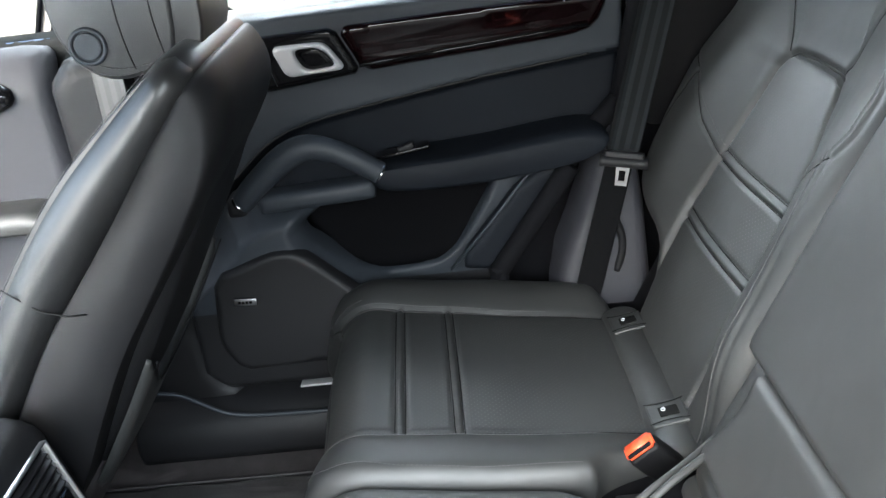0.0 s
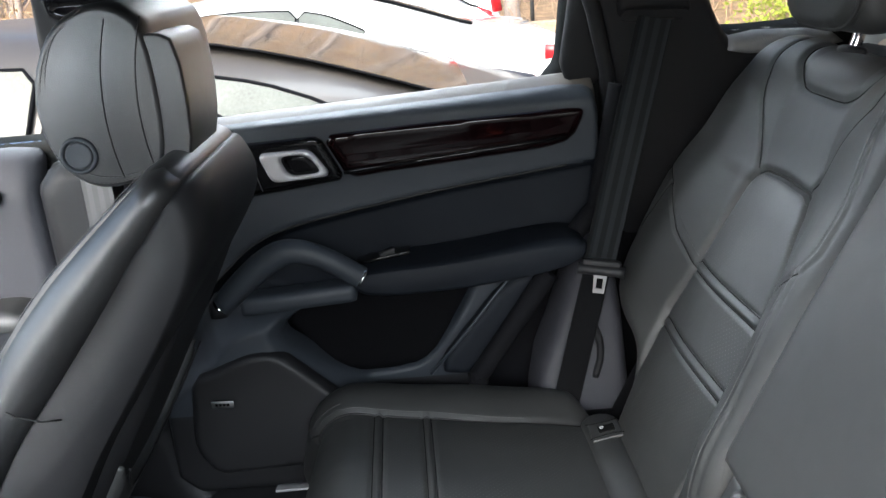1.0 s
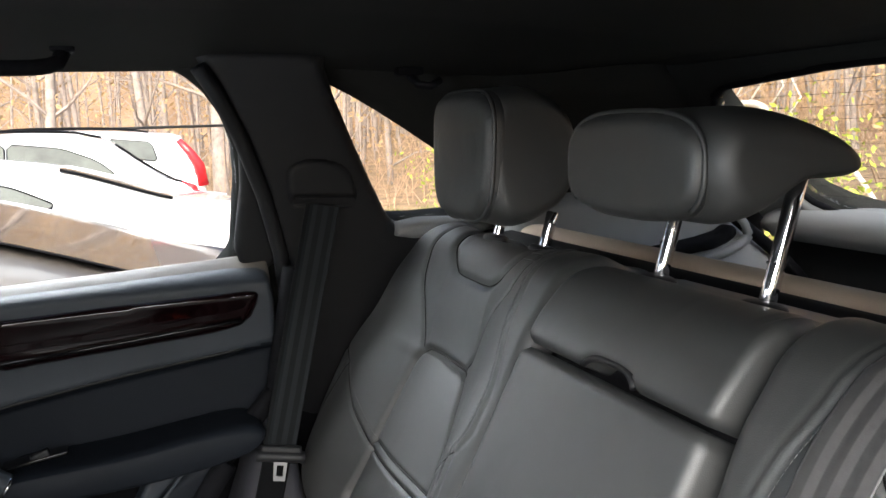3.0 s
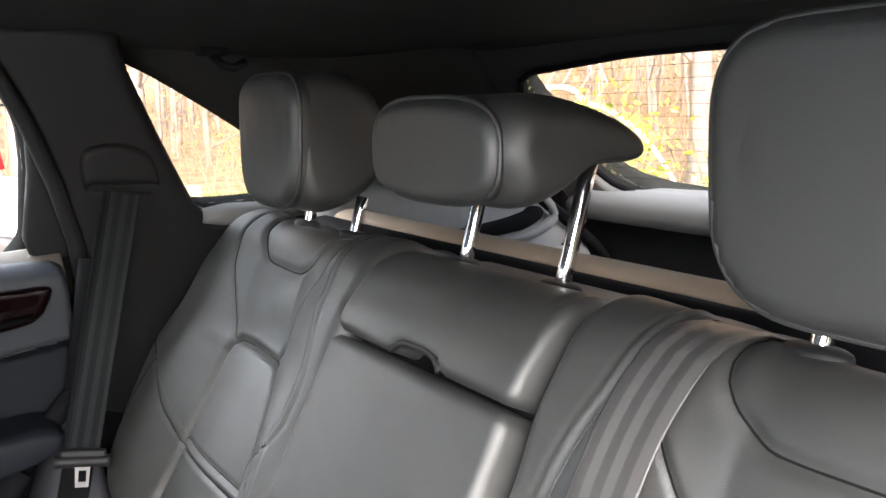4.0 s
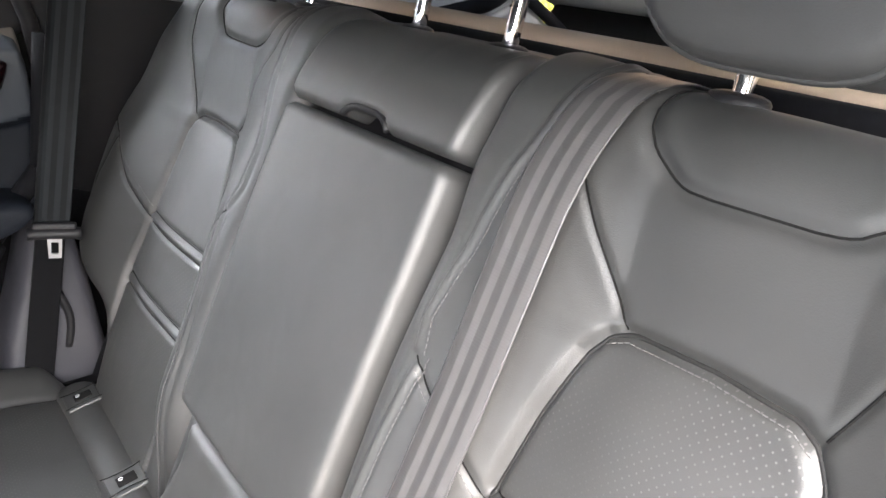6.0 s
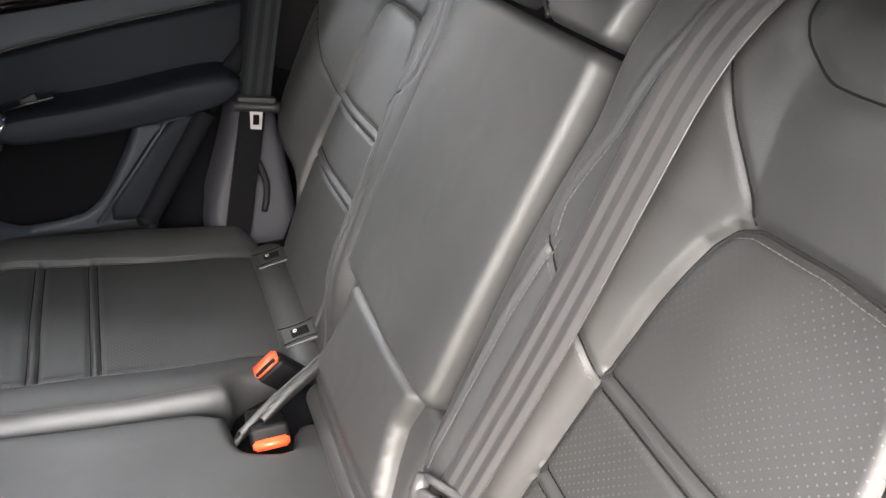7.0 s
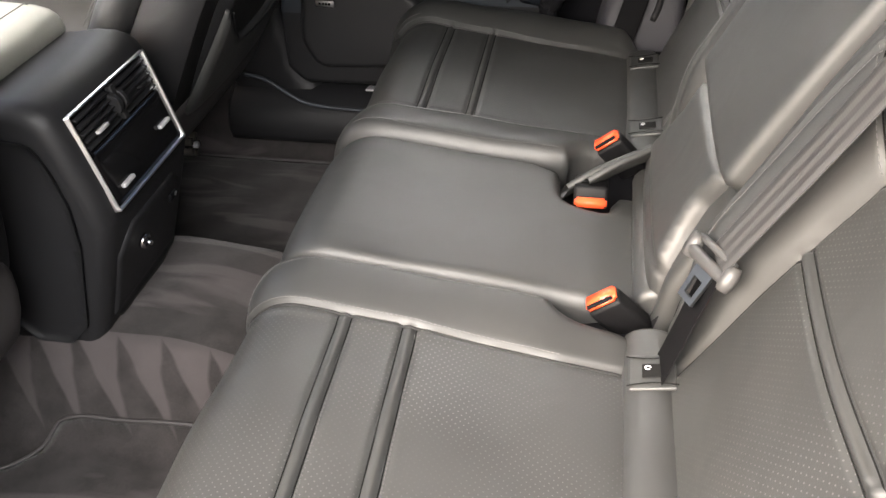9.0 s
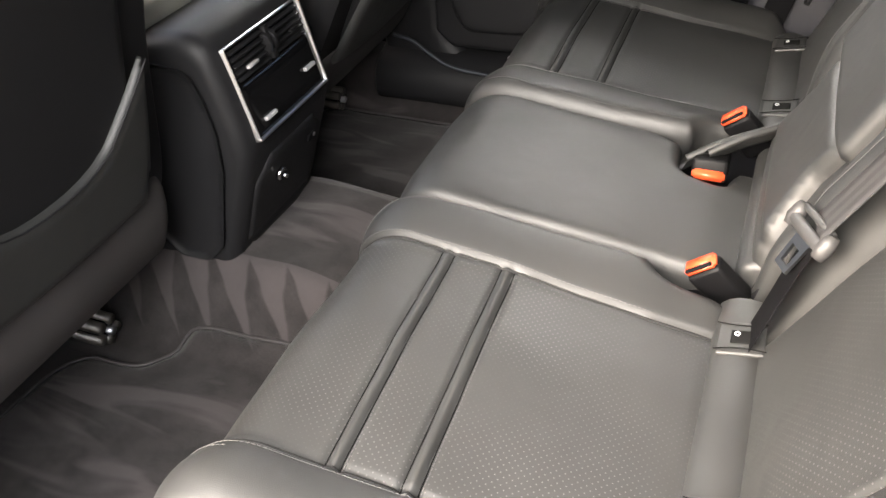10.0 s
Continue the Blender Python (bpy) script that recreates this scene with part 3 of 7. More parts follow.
def outer_back(seat, sgn):
    F = back_plane(sgn)
    dv, ds = (-0.012, -0.022) if sgn > 0 else (0.0, -0.003)  # the seat by the closed door is sewn a little lower
    outline = rounded([(0.152, -0.015), (0.152, 0.30), (0.152, 0.55), (0.155, 0.66), (0.170, 0.72), (0.56, 0.72), (0.590, 0.64),
                       (0.616, 0.56), (0.655, 0.46), (0.674, 0.36), (0.672, 0.26), (0.648, 0.19), (0.600, 0.155), (0.545, 0.13), (0.520, 0.06),
                       (0.505, -0.015)], 2)
    panel = [(0.250, -0.02), (0.258, 0.15), (0.266, 0.24), (0.276, 0.31), (0.290, 0.38), (0.307, 0.435), (0.318, 0.452), (0.335, 0.460), (0.40, 0.463),
             (0.455, 0.460), (0.470, 0.452), (0.482, 0.435), (0.492, 0.38), (0.502, 0.31), (0.520, 0.22), (0.515, 0.10), (0.498, 0.02),
             (0.490, -0.02)]
    panel = [(u, v + dv) for u, v in panel]
    seams_b = [[(0.328, 0.461 + dv), (0.288, 0.513), (0.255, 0.560), (0.247, 0.60), (0.246, 0.66)],
             [(0.474, 0.458 + dv), (0.500, 0.505), (0.524, 0.545), (0.540, 0.585), (0.55, 0.66)],
             [(0.195, 0.376), (0.232, 0.345), (0.273, 0.304)], [(0.505, 0.303 + ds), (0.560, 0.335 + ds), (0.620, 0.372), (0.67, 0.395)], [(0.618, 0.370), (0.648, 0.300), (0.656, 0.225)]]
    collar = [(0.286, 0.67), (0.287, 0.602), (0.297, 0.581), (0.328, 0.559), (0.345, 0.5555), (0.438, 0.5575), (0.455, 0.563), (0.496, 0.598), (0.505, 0.67)]
    stripes = [[(a, v + ds), (b, v + ds)] for a, b, v in ((0.265, 0.519, 0.206), (0.267, 0.516, 0.221), (0.278, 0.500, 0.303), (0.281, 0.498, 0.318))]
    piping_top = [(0.232, 0.66), (0.228, 0.60), (0.214, 0.545), (0.198, 0.49), (0.188, 0.44), (0.184, 0.405), (0.195, 0.376)]
    piping_low = [(0.200, 0.380), (0.190, 0.30), (0.184, 0.22), (0.180, 0.14), (0.182, 0.04), (0.186, -0.02)]
    grooves = [(panel, 0.0050, 0.0065)] + [(q, 0.0034, 0.0028) for q in seams_b] + [(rounded(collar, 1, False, 0.012), 0.0060, 0.0045)]
    grooves += [(q, 0.0034, 0.0036) for q in stripes]
    for line in (piping_top, piping_low):
        grooves += [(line, 0.0028, -0.0018), ([(u + 0.006, v) for u, v in line], 0.0025, 0.0012), ([(u - 0.006, v) for u, v in line], 0.0025, 0.0012)]

    def top(u, v):
        pu = np.interp(v, [p[1] for p in panel[:7]], [p[0] for p in panel[:7]])
        po = np.interp(v, [p[1] for p in panel[::-1][:8]], [p[0] for p in panel[::-1][:8]])
        low = 1 - smoothstep(v, 0.34, 0.64)
        rise = smoothstep(v, -0.01, 0.17)
        inb = np.clip((pu - u) / np.maximum(pu - 0.185, 0.02), 0, 1.6)
        out = np.clip((u - po) / np.maximum(0.640 - po, 0.02), 0, 1.6)
        h = (0.044 * np.sin(np.clip(inb, 0, 1) * np.pi / 2) + 0.046 * np.sin(np.clip(out, 0, 1) * np.pi / 2)) * (0.25 + 0.75 * low) * rise
        h -= 0.02 * np.clip(inb - 1, 0, 1) * low
        mid = np.clip(1 - ((u - 0.385) / 0.12) ** 2, 0, 1) * smoothstep(v, 0.0, 0.12) * (1 - smoothstep(v, 0.40, 0.47))
        above = smoothstep(v, 0.455 + dv, 0.54) * (1 - smoothstep(v, 0.62, 0.68)) * 0.014
        cx, cv = (u - 0.39) / 0.085, (v - 0.60) / 0.06
        dip = 0.003 * np.exp(-(cx ** 4) - cv ** 2)
        welt = sum(np.exp(-((v - m) / 0.005) ** 2) for m in (0.2135 + ds, 0.3105 + ds)) * 0.0025 * ((u > 0.270) & (u < 0.505))
        return h + 0.008 * mid + above - dip + welt + 0.0014 * np.sin(u * 27 - v * 13) * np.sin(v * 19 + u * 7) - 0.004

    loop = np.array(panel)
    b = pillow("backrest", seat, LEATHER, F, outline, 0.10, 0.024, top, grooves, 0.0028,
               [("backrest_insert", lambda u, v: inside(np.column_stack([u, v]), [loop]) & ~((v - ds > 0.205) & (v - ds < 0.222)) & ~((v - ds > 0.302) & (v - ds < 0.319)), LEATHER_PERF,
                 "perforated leather panel with paired welts")])
    place = host_place[b.name]
    # shadow of each sewn gap drawn as a thin black line
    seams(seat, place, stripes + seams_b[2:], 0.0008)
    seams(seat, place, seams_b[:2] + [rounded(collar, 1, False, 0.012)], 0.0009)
    # dark tube covers the panel edge and paints shade into its fold
    seams(seat, place, [panel], 0.0019, 0.0, SEAM_CREASE, "insert_crease_shade")
    arc = [(u, v - 0.006) for u, v in panel[6:11]]
    lines = [arc, [(u + 0.009, v) for u, v in piping_top[1:]], [(u + 0.008, v) for u, v in piping_low],
             [(0.245, 0.595), (0.283, 0.596)], [(0.246, 0.605), (0.284, 0.606)],
             [(0.200, 0.366), (0.235, 0.337), (0.270, 0.300)], [(0.506, 0.299), (0.556, 0.329), (0.61, 0.364)]]
    stitches("stitching", seat, place, lines)


def anchor_roll(seat, sgn):
    """The padded roll between cushion and backrest, with two covered child-seat anchor slots."""
    F = Plane((0.024, sgn * 0.357, 0.752), (1, 0, 0), (0, 0, 1))
    F.n = vec(0, 1, 0)
    prof = [(0.030 * math.cos(a), 0.020 * math.sin(a)) for a in np.linspace(0, 2 * math.pi, 16, endpoint=False)]
    loft("anchor_roll", seat, LEATHER, prof, 0.178, 0.012, F)
    for y in (0.252, 0.478):
        m = pose(0.022, sgn * y, 0.7715, 0, -10, 0)
        block("anchor_cover", seat, LEATHER, (0.046, 0.048, 0.005), m, 0.0024, segments=3)
        # black block paints in the dark of the slot
        block("anchor_slot", seat, SEAM_SHADE, (0.024, 0.018, 0.003), m @ pose(0.002, 0, 0.0026), 0.0012)
        ring = [(m @ Vector((-0.004 + 0.0025 * math.cos(a), 0.003 + 0.0025 * math.sin(a), 0.0046))) for a in np.linspace(0, 5.4, 12)]
        tube("anchor_mark", seat, WHITE_PRINT, ring, 0.0006, sides=6)
        for o in (-0.017, 0.017):
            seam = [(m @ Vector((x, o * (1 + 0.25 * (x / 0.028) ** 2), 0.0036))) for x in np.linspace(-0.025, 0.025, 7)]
            tube("cover_seam", seat, SEAM_SHADE, seam, 0.0007, sides=5)


def headrest(seat, sgn, uc=0.388, half=0.098):
    """A tall pad on two chromed posts, its front slightly dished."""
    head = new("headrest")
    head.parent = seat
    z0, z1 = 1.331, 1.503
    prof = rounded([(0.262, z0 + 0.016), (0.252, z0 + 0.09), (0.262, z1 - 0.02), (0.290, z1), (0.335, z1 - 0.004), (0.380, z1 - 0.03), (0.394, z0 + 0.09),
                    (0.380, z0 + 0.03), (0.330, z0 + 0.002), (0.29, z0 - 0.004)], 2)
    F = Plane((0, sgn * uc, 0), (1, 0, 0), (0, 0, 1))
    F.n = vec(0, 1, 0)
    loft("pad", head, LEATHER, prof, half - 0.004, 0.045, F, steps=8, squash=0.55)
    B = Plane((0.2665, sgn * uc, (z0 + z1) / 2), (0, sgn, 0), (0.04, 0, 0.9992))
    B.n = vec(-0.9992, 0, 0.04)
    hw, hh = half - 0.004, (z1 - z0) / 2 - 0.004
    k = np.linspace(0, 2 * math.pi, 56, endpoint=False)
    sup = lambda t: np.sign(t) * np.abs(t) ** 0.5
    loop = np.column_stack([hw * sup(np.cos(k)), hh * sup(np.sin(k))])
    loop[:, 0] *= 1 + 0.05 * (loop[:, 1] / hh) - 0.10 * np.clip(-loop[:, 1] / hh, 0, 1) ** 3
    pillow("front_panel", head, LEATHER, B, loop, 0.022, 0.014, lambda u, v: 0.012 - 0.35 * u * u + 0.1 * v * v, (), 0.006)
    edge = loop * 0.985
    edge = np.vstack([edge, edge[:1]])
    rim = B.at(edge[:, 0], edge[:, 1], np.full(len(edge), -0.0005))
    tube("piping", head, LEATHER, rim, 0.0028, sides=6)
    for u in (0.319, 0.458):
        post(head, sgn * u, 1.345)
    return head


def post(head, y, ztop):
    x0, z0 = 0.338, 1.283
    lean = 0.30
    tube("post", head, CHROME, [(x0 + lean * (z - z0), y, z) for z in np.linspace(z0, ztop, 5)], 0.0074, "chrome post", sides=14)
    bm = bmesh.new()
    rings = [(0.0235, -0.004), (0.024, 0.002), (0.022, 0.0050), (0.017, 0.0068), (0.011, 0.0076), (0.0082, 0.0076)]
    m = pose(x0 + 0.002, y, 1.2965, 0, 9, 0)
    prev = None
    for rr, h in rings:
        ring = [bm.verts.new(m @ Vector((rr * 0.66 * math.cos(a), rr * math.sin(a), h))) for a in np.linspace(0, 2 * math.pi, 24, endpoint=False)]
        if prev:
            for i in range(24):
                bm.faces.new((prev[i], prev[(i + 1) % 24], ring[(i + 1) % 24], ring[i]))
        prev = ring
    bm.faces.new(prev)
    part("post_collar", bm, PLASTIC, head)
    if ztop > 1.37:
        for z in (1.335,):
            block("notch", head, SEALRUBBER, (0.004, 0.011, 0.002), pose(x0 + lean * (z - z0) - 0.005, y, z), 0.0005)


def outer_seat(sgn, side_words):
    seat = thing("rear_bench", "black leather outer rear seat with perforated panels " + side_words, "car seat", "rear seats")
    outer_cushion(seat, sgn)
    outer_back(seat, sgn)
    anchor_roll(seat, sgn)
    headrest(seat, sgn)
    return seat


def center_seat():
    seat = thing("center_seat", "black leather centre rear seat with folded armrest and low headrest", "car seat", "rear seats")
    C = cushion_plane(1)
    outline = rounded([(-0.138, 0.118), (-0.140, 0.30), (-0.140, 0.56), (0.140, 0.56), (0.140, 0.30), (0.136, 0.122), (0.062, 0.118), (0.045, 0.110),
                       (0.036, 0.085), (0.035, 0.066), (0.046, 0.055), (0.076, 0.051), (0.087, 0.040), (0.092, 0.0), (0.092, -0.022), (-0.138, -0.022), (-0.140, 0.05)], 1)

    def ctop(u, v):
        return 0.010 * np.clip(1 - (u / 0.14) ** 4, 0, 1) * smoothstep(v, 0, 0.08) - 0.004 + 0.0014 * np.sin(u * 29 + v * 11) * np.sin(v * 21)

    pillow("cushion", seat, LEATHER, C, outline, 0.10, 0.016, ctop, (), 0.005)
    B = back_plane(1)
    arm = [(-0.140, 0.172), (-0.146, 0.180), (-0.1475, 0.505), (-0.140, 0.5145), (0.140, 0.5145), (0.1475, 0.505), (0.146, 0.180), (0.140, 0.172)]
    pillow("armrest", seat, LEATHER, B, arm, 0.05, 0.008,
           lambda u, v: 0.040 + 0.005 * np.clip(1 - (u / 0.15) ** 8, 0, 1) + 0.0015 * np.sin(u * 18 + v * 15), (), 0.0055)
    flap = [(-0.140, 0.5195), (-0.050, 0.5195), (-0.044, 0.522), (-0.036, 0.529), (-0.026, 0.5315), (0.018, 0.5315), (0.028, 0.529), (0.034, 0.522),
            (0.040, 0.5195), (0.140, 0.5195), (0.147, 0.526), (0.147, 0.60), (0.135, 0.64), (0.130, 0.72), (-0.130, 0.72), (-0.135, 0.64), (-0.147, 0.60),
            (-0.147, 0.526)]
    pillow("upper_panel", seat, LEATHER, B, flap, 0.05, 0.008,
           lambda u, v: 0.034 * (1 - smoothstep(v, 0.53, 0.66)) + 0.006, [([(-0.128, 0.6), (-0.128, 0.72)], 0.004, 0.003)], 0.005)
    lip = B.at(np.linspace(-0.046, 0.036, 15), 0.5215 + 0.0115 * (1 - np.abs(np.linspace(-1, 1, 15)) ** 4), np.full(15, 0.036))
    tube("pull_lip", seat, PLASTIC, lip, 0.0035, sides=8)
    low = [(-0.140, -0.03), (-0.132, 0.05), (-0.113, 0.095), (-0.105, 0.125), (-0.112, 0.160), (-0.122, 0.168), (0.122, 0.168), (0.112, 0.160), (0.105, 0.125), (0.113, 0.095), (0.132, 0.05), (0.140, -0.03)]
    gusset = [(-0.152, -0.03), (-0.152, 0.168), (0.152, 0.168), (0.152, -0.03)]
    pillow("side_gusset", seat, LEATHER, B, gusset, 0.02, 0.006, lambda u, v: 0.018 - 0.02 * smoothstep(-v, -0.06, 0.03), (), 0.008)
    pillow("lower_panel", seat, LEATHER, B, low, 0.05, 0.012, lambda u, v: 0.029 + 0.010 * np.clip(1 - (u / 0.15) ** 4, 0, 1) - 0.03 * smoothstep(-v, -0.06, 0.03),
           [([(-0.15, 0.042), (0.15, 0.042)], 0.006, 0.006)], 0.006)
    base = [(-0.150, -0.02), (-0.150, 0.70), (0.150, 0.70), (0.150, -0.02)]
    pillow("backrest_core", seat, SEALRUBBER, B, base, 0.06, 0.004, 0.004, (), 0.02)
    head = new("headrest")
    head.parent = seat
    F = Plane((0, 0, 0), (1, 0, 0), (0, 0, 1))
    F.n = vec(0, 1, 0)
    prof = rounded([(0.262, 1.382), (0.250, 1.42), (0.262, 1.456), (0.285, 1.465), (0.33, 1.4625), (0.385, 1.444), (0.412, 1.424), (0.414, 1.408), (0.395, 1.402),
                    (0.352, 1.404), (0.330, 1.392), (0.305, 1.374), (0.280, 1.370)], 2)
    loft("pad", head, LEATHER, prof, 0.118, 0.05, F, steps=9, squash=0.5)
    H = Plane((0.2600, 0, 1.417), (0, 1, 0), (0.03, 0, 0.9995))
    H.n = vec(-0.9995, 0, 0.03)
    k = np.linspace(0, 2 * math.pi, 56, endpoint=False)
    sup = lambda t: np.sign(t) * np.abs(t) ** 0.66
    loop = np.column_stack([0.101 * sup(np.cos(k)), 0.0455 * sup(np.sin(k))])
    pillow("front_panel", head, LEATHER, H, loop, 0.020, 0.012, lambda u, v: 0.0125 - 0.45 * u * u, (), 0.005)
    edge = np.vstack([loop[50:], loop[:35]]) * 1.0
    tube("front_seam", head, LEATHER, H.at(edge[:, 0], edge[:, 1], np.full(len(edge), 0.0010)), 0.0024, sides=6)
    R = Plane((0.030, 0.0, 0.757), (1, 0, 0), (0, 0, 1))
    R.n = vec(0, 1, 0)
    roll = [(0.026 * math.cos(a), 0.022 * math.sin(a)) for a in np.linspace(0, 2 * math.pi, 16, endpoint=False)]
    loft("hinge_roll", seat, LEATHER, roll, 0.135, 0.01, R)
    for y in (-0.074, 0.074):
        post(head, y, 1.412)
    return seat


def pose_axes(o, x, z):
    """A pose at o with its z axis along z and its x axis near x."""
    z = Vector(z).normalized()
    y = z.cross(Vector(x)).normalized()
    m = Matrix((y.cross(z), y, z)).transposed().to_4x4()
    m.translation = Vector(o)
    return m


def belt_path(F, pts):
    c = rounded([(u, v, n) for u, v, n in pts], 2, False)
    return F.at(c[:, 0], c[:, 1], c[:, 2])


def tongue(parent, m):
    """The sliding metal tongue with its pale moulded grip."""
    bar = [(m @ Vector((x, 0, 0.0045 + 0.004 * math.cos(x / 0.036 * math.pi / 2)))) for x in np.linspace(-0.036, 0.036, 13)]
    tube("tongue_grip", parent, BELT_GREY, bar, [0.0078] + [0.0062] * 11 + [0.0078], "pale grey moulded grip", sides=12)
    for x in (-0.033, 0.033):
        tube("grip_end", parent, BELT_GREY, [m @ Vector((x, y, 0.005)) for y in (-0.009, -0.002, 0.007, 0.015)], [0.0058, 0.0076, 0.0076, 0.0056], sides=12)
    tube("grip_rail", parent, BELT_GREY, [m @ Vector((x, 0.014, 0.004)) for x in np.linspace(-0.03, 0.03, 5)], 0.0038, sides=10)
    bm = bmesh.new()
    o = [(-0.017, -0.042), (0.008, -0.042), (0.012, -0.004), (-0.018, -0.004)]
    h = [(-0.011, -0.036), (0.003, -0.036), (0.004, -0.018), (-0.011, -0.018)]
    for z in (0.0, 0.003):
        ov = [bm.verts.new(m @ Vector((x, y, z))) for x, y in o]
        hv = [bm.verts.new(m @ Vector((x, y, z))) for x, y in h]
        for i in range(4):
            bm.faces.new((ov[i], ov[(i + 1) % 4], hv[(i + 1) % 4], hv[i]))
        if z:
            for i in range(4):
                bm.faces.new((lo[0][i], lo[0][(i + 1) % 4], ov[(i + 1) % 4], ov[i]))
                bm.faces.new((lo[1][i], lo[1][(i + 1) % 4], hv[(i + 1) % 4], hv[i]))
        lo = (ov, hv)
    part("tongue_plate", bm, STEEL, parent, "chromed latch plate", smooth=False)


def pose_from(o, x, y):
    """A pose at o with its x axis along x and its y axis near y."""
    x = Vector(x).normalized()
    z = x.cross(Vector(y)).normalized()
    y = z.cross(x)
    m = Matrix((x, y, z)).transposed().to_4x4()
    m.translation = Vector(o)
    return m


def center_belt():
    belt = thing("seat_belt", "woven seat belt, painted grey as lit, lying over the leather backrest with its tongue", "seat belt", "seat belts")
    F = back_plane(-1)
    pts = [(0.272, 0.70, 0.004), (0.271, 0.625, 0.012), (0.266, 0.580, 0.036), (0.263, 0.53, 0.046), (0.264, 0.46, 0.048), (0.259, 0.33, 0.044), (0.238, 0.148, 0.037)]
    c = belt_path(F, pts)
    strip("webbing", belt, BELT, c, [F.u] * len(c), 0.053)
    pts = [(0.240, 0.140, 0.034), (0.242, 0.10, 0.027), (0.247, 0.04, 0.014), (0.250, -0.03, 0.0)]
    c = belt_path(F, pts)
    # same belt below the tongue, its shadow put into a darker colour
    strip("lower_webbing", belt, BELT_SHADED, c, [F.u * 1.0 + F.v * 0.1] * len(c), 0.049)
    o = F.at(0.2365, 0.142, 0.036)
    tongue(belt, pose_from(o, F.u * 0.92 + F.v * 0.29 - F.n * 0.27, F.v - 0.3 * F.u))


def side_belt():
    belt = thing("seat_belt", "black woven seat belt hanging down beside the pillar trim", "seat belt", "seat belts")
    a, b, c0, d = vec(0.135, 0.618, 1.345), vec(0.047, 0.612, 0.985), vec(0.03, 0.606, 0.93), vec(-0.022, 0.592, 0.735)
    up = [a + (b - a) * t for t in np.linspace(0, 1, 8)]
    # side webbing darkened in colour for the shade by the pillar
    strip("webbing", belt, BELT_SIDE_SHADED, up, [(1, -0.35, -0.20)] * 8, 0.046)
    fold = [p + vec(-0.004, 0.008, 0) for p in up]
    strip("folded_webbing", belt, BELT_SIDE_SHADED, fold, [(1, 0.30, -0.20)] * 8, 0.046)
    dn = [c0 + (d - c0) * t for t in np.linspace(-0.25, 1, 6)]
    strip("lower_webbing", belt, BELT_SHADED, dn, [(1, -0.1, 0.22)] * 6, 0.046)
    m = pose_from((0.046, 0.600, 0.978), (1, -0.2, -0.14), (0.2, 0, 1))
    tube("tongue_grip", belt, PLASTIC, [m @ Vector((x, 0, 0.004)) for x in np.linspace(-0.036, 0.036, 9)], [0.010] + [0.008] * 7 + [0.010], sides=12)
    block("grip_body", belt, PLASTIC, (0.060, 0.024, 0.012), m @ pose(0, 0.004, 0), 0.004)
    bm = bmesh.new()
    o = [(-0.0085, -0.036), (0.0085, -0.036), (0.010, -0.006), (-0.010, -0.006)]
    h = [(-0.0050, -0.029), (0.0050, -0.029), (0.0050, -0.012), (-0.0050, -0.012)]
    lo = None
    for z in (0.004, 0.007):
        ov = [bm.verts.new(m @ Vector((x, y, z))) for x, y in o]
        hv = [bm.verts.new(m @ Vector((x, y, z))) for x, y in h]
        for i in range(4):
            bm.faces.new((ov[i], ov[(i + 1) % 4], hv[(i + 1) % 4], hv[i]))
            if lo:
                bm.faces.new((lo[0][i], lo[0][(i + 1) % 4], ov[(i + 1) % 4], ov[i]))
                bm.faces.new((lo[1][i], lo[1][(i + 1) % 4], hv[(i + 1) % 4], hv[i]))
        lo = (ov, hv)
    part("tongue_plate", bm, STEEL, belt, "chromed latch plate", smooth=False)


def buckle(m, words, slot=True):
    b = thing("belt_buckle", "black belt buckle with orange-red button " + words, "buckle", "belt buckles")
    block("housing", b, BUCKLE_BLACK, (0.040, 0.022, 0.066) if slot else (0.044, 0.030, 0.066), m @ pose(0, 0, -0.036 if slot else -0.033), 0.005)
    bm = bmesh.new()
    bmesh.ops.create_cube(bm, size=1.0, matrix=Matrix.Diagonal((0.037, 0.019, 0.010, 1) if slot else (0.041, 0.013, 0.010, 1)))
    bmesh.ops.bevel(bm, geom=bm.edges[:], offset=0.003, segments=3, affect="EDGES")
    bmesh.ops.transform(bm, matrix=m @ pose(0, 0.001 if slot else -0.006, 0.0005), verts=bm.verts[:])
    part("release_button", bm, RED, b, "orange-red push button")
    if slot:
        block("tongue_slot", b, SEALRUBBER, (0.031, 0.0045, 0.003), m @ pose(0, -0.0075, 0.0052), 0.001)
    for k in (-0.006, 0.006):
        block("print_bar", b, WHITE_PRINT, (0.0012, 0.0006, 0.008), m @ pose(k, 0.0112, -0.022), 0.0002)
    return b

# ---- cabin shell ----
def side_plane(sgn, y=0.745, lean=16.0):
    a = radians(lean)
    F = Plane((0, sgn * y, 1.25), (1, 0, 0), (0, -sgn * math.sin(a), math.cos(a)))
    F.n = vec(0, -sgn * math.cos(a), -math.sin(a))
    return F


def wall_plane(sgn, y):
    F = Plane((0, sgn * y, 0), (1, 0, 0), (0, 0, 1))
    F.n = vec(0, -sgn, 0)
    return F


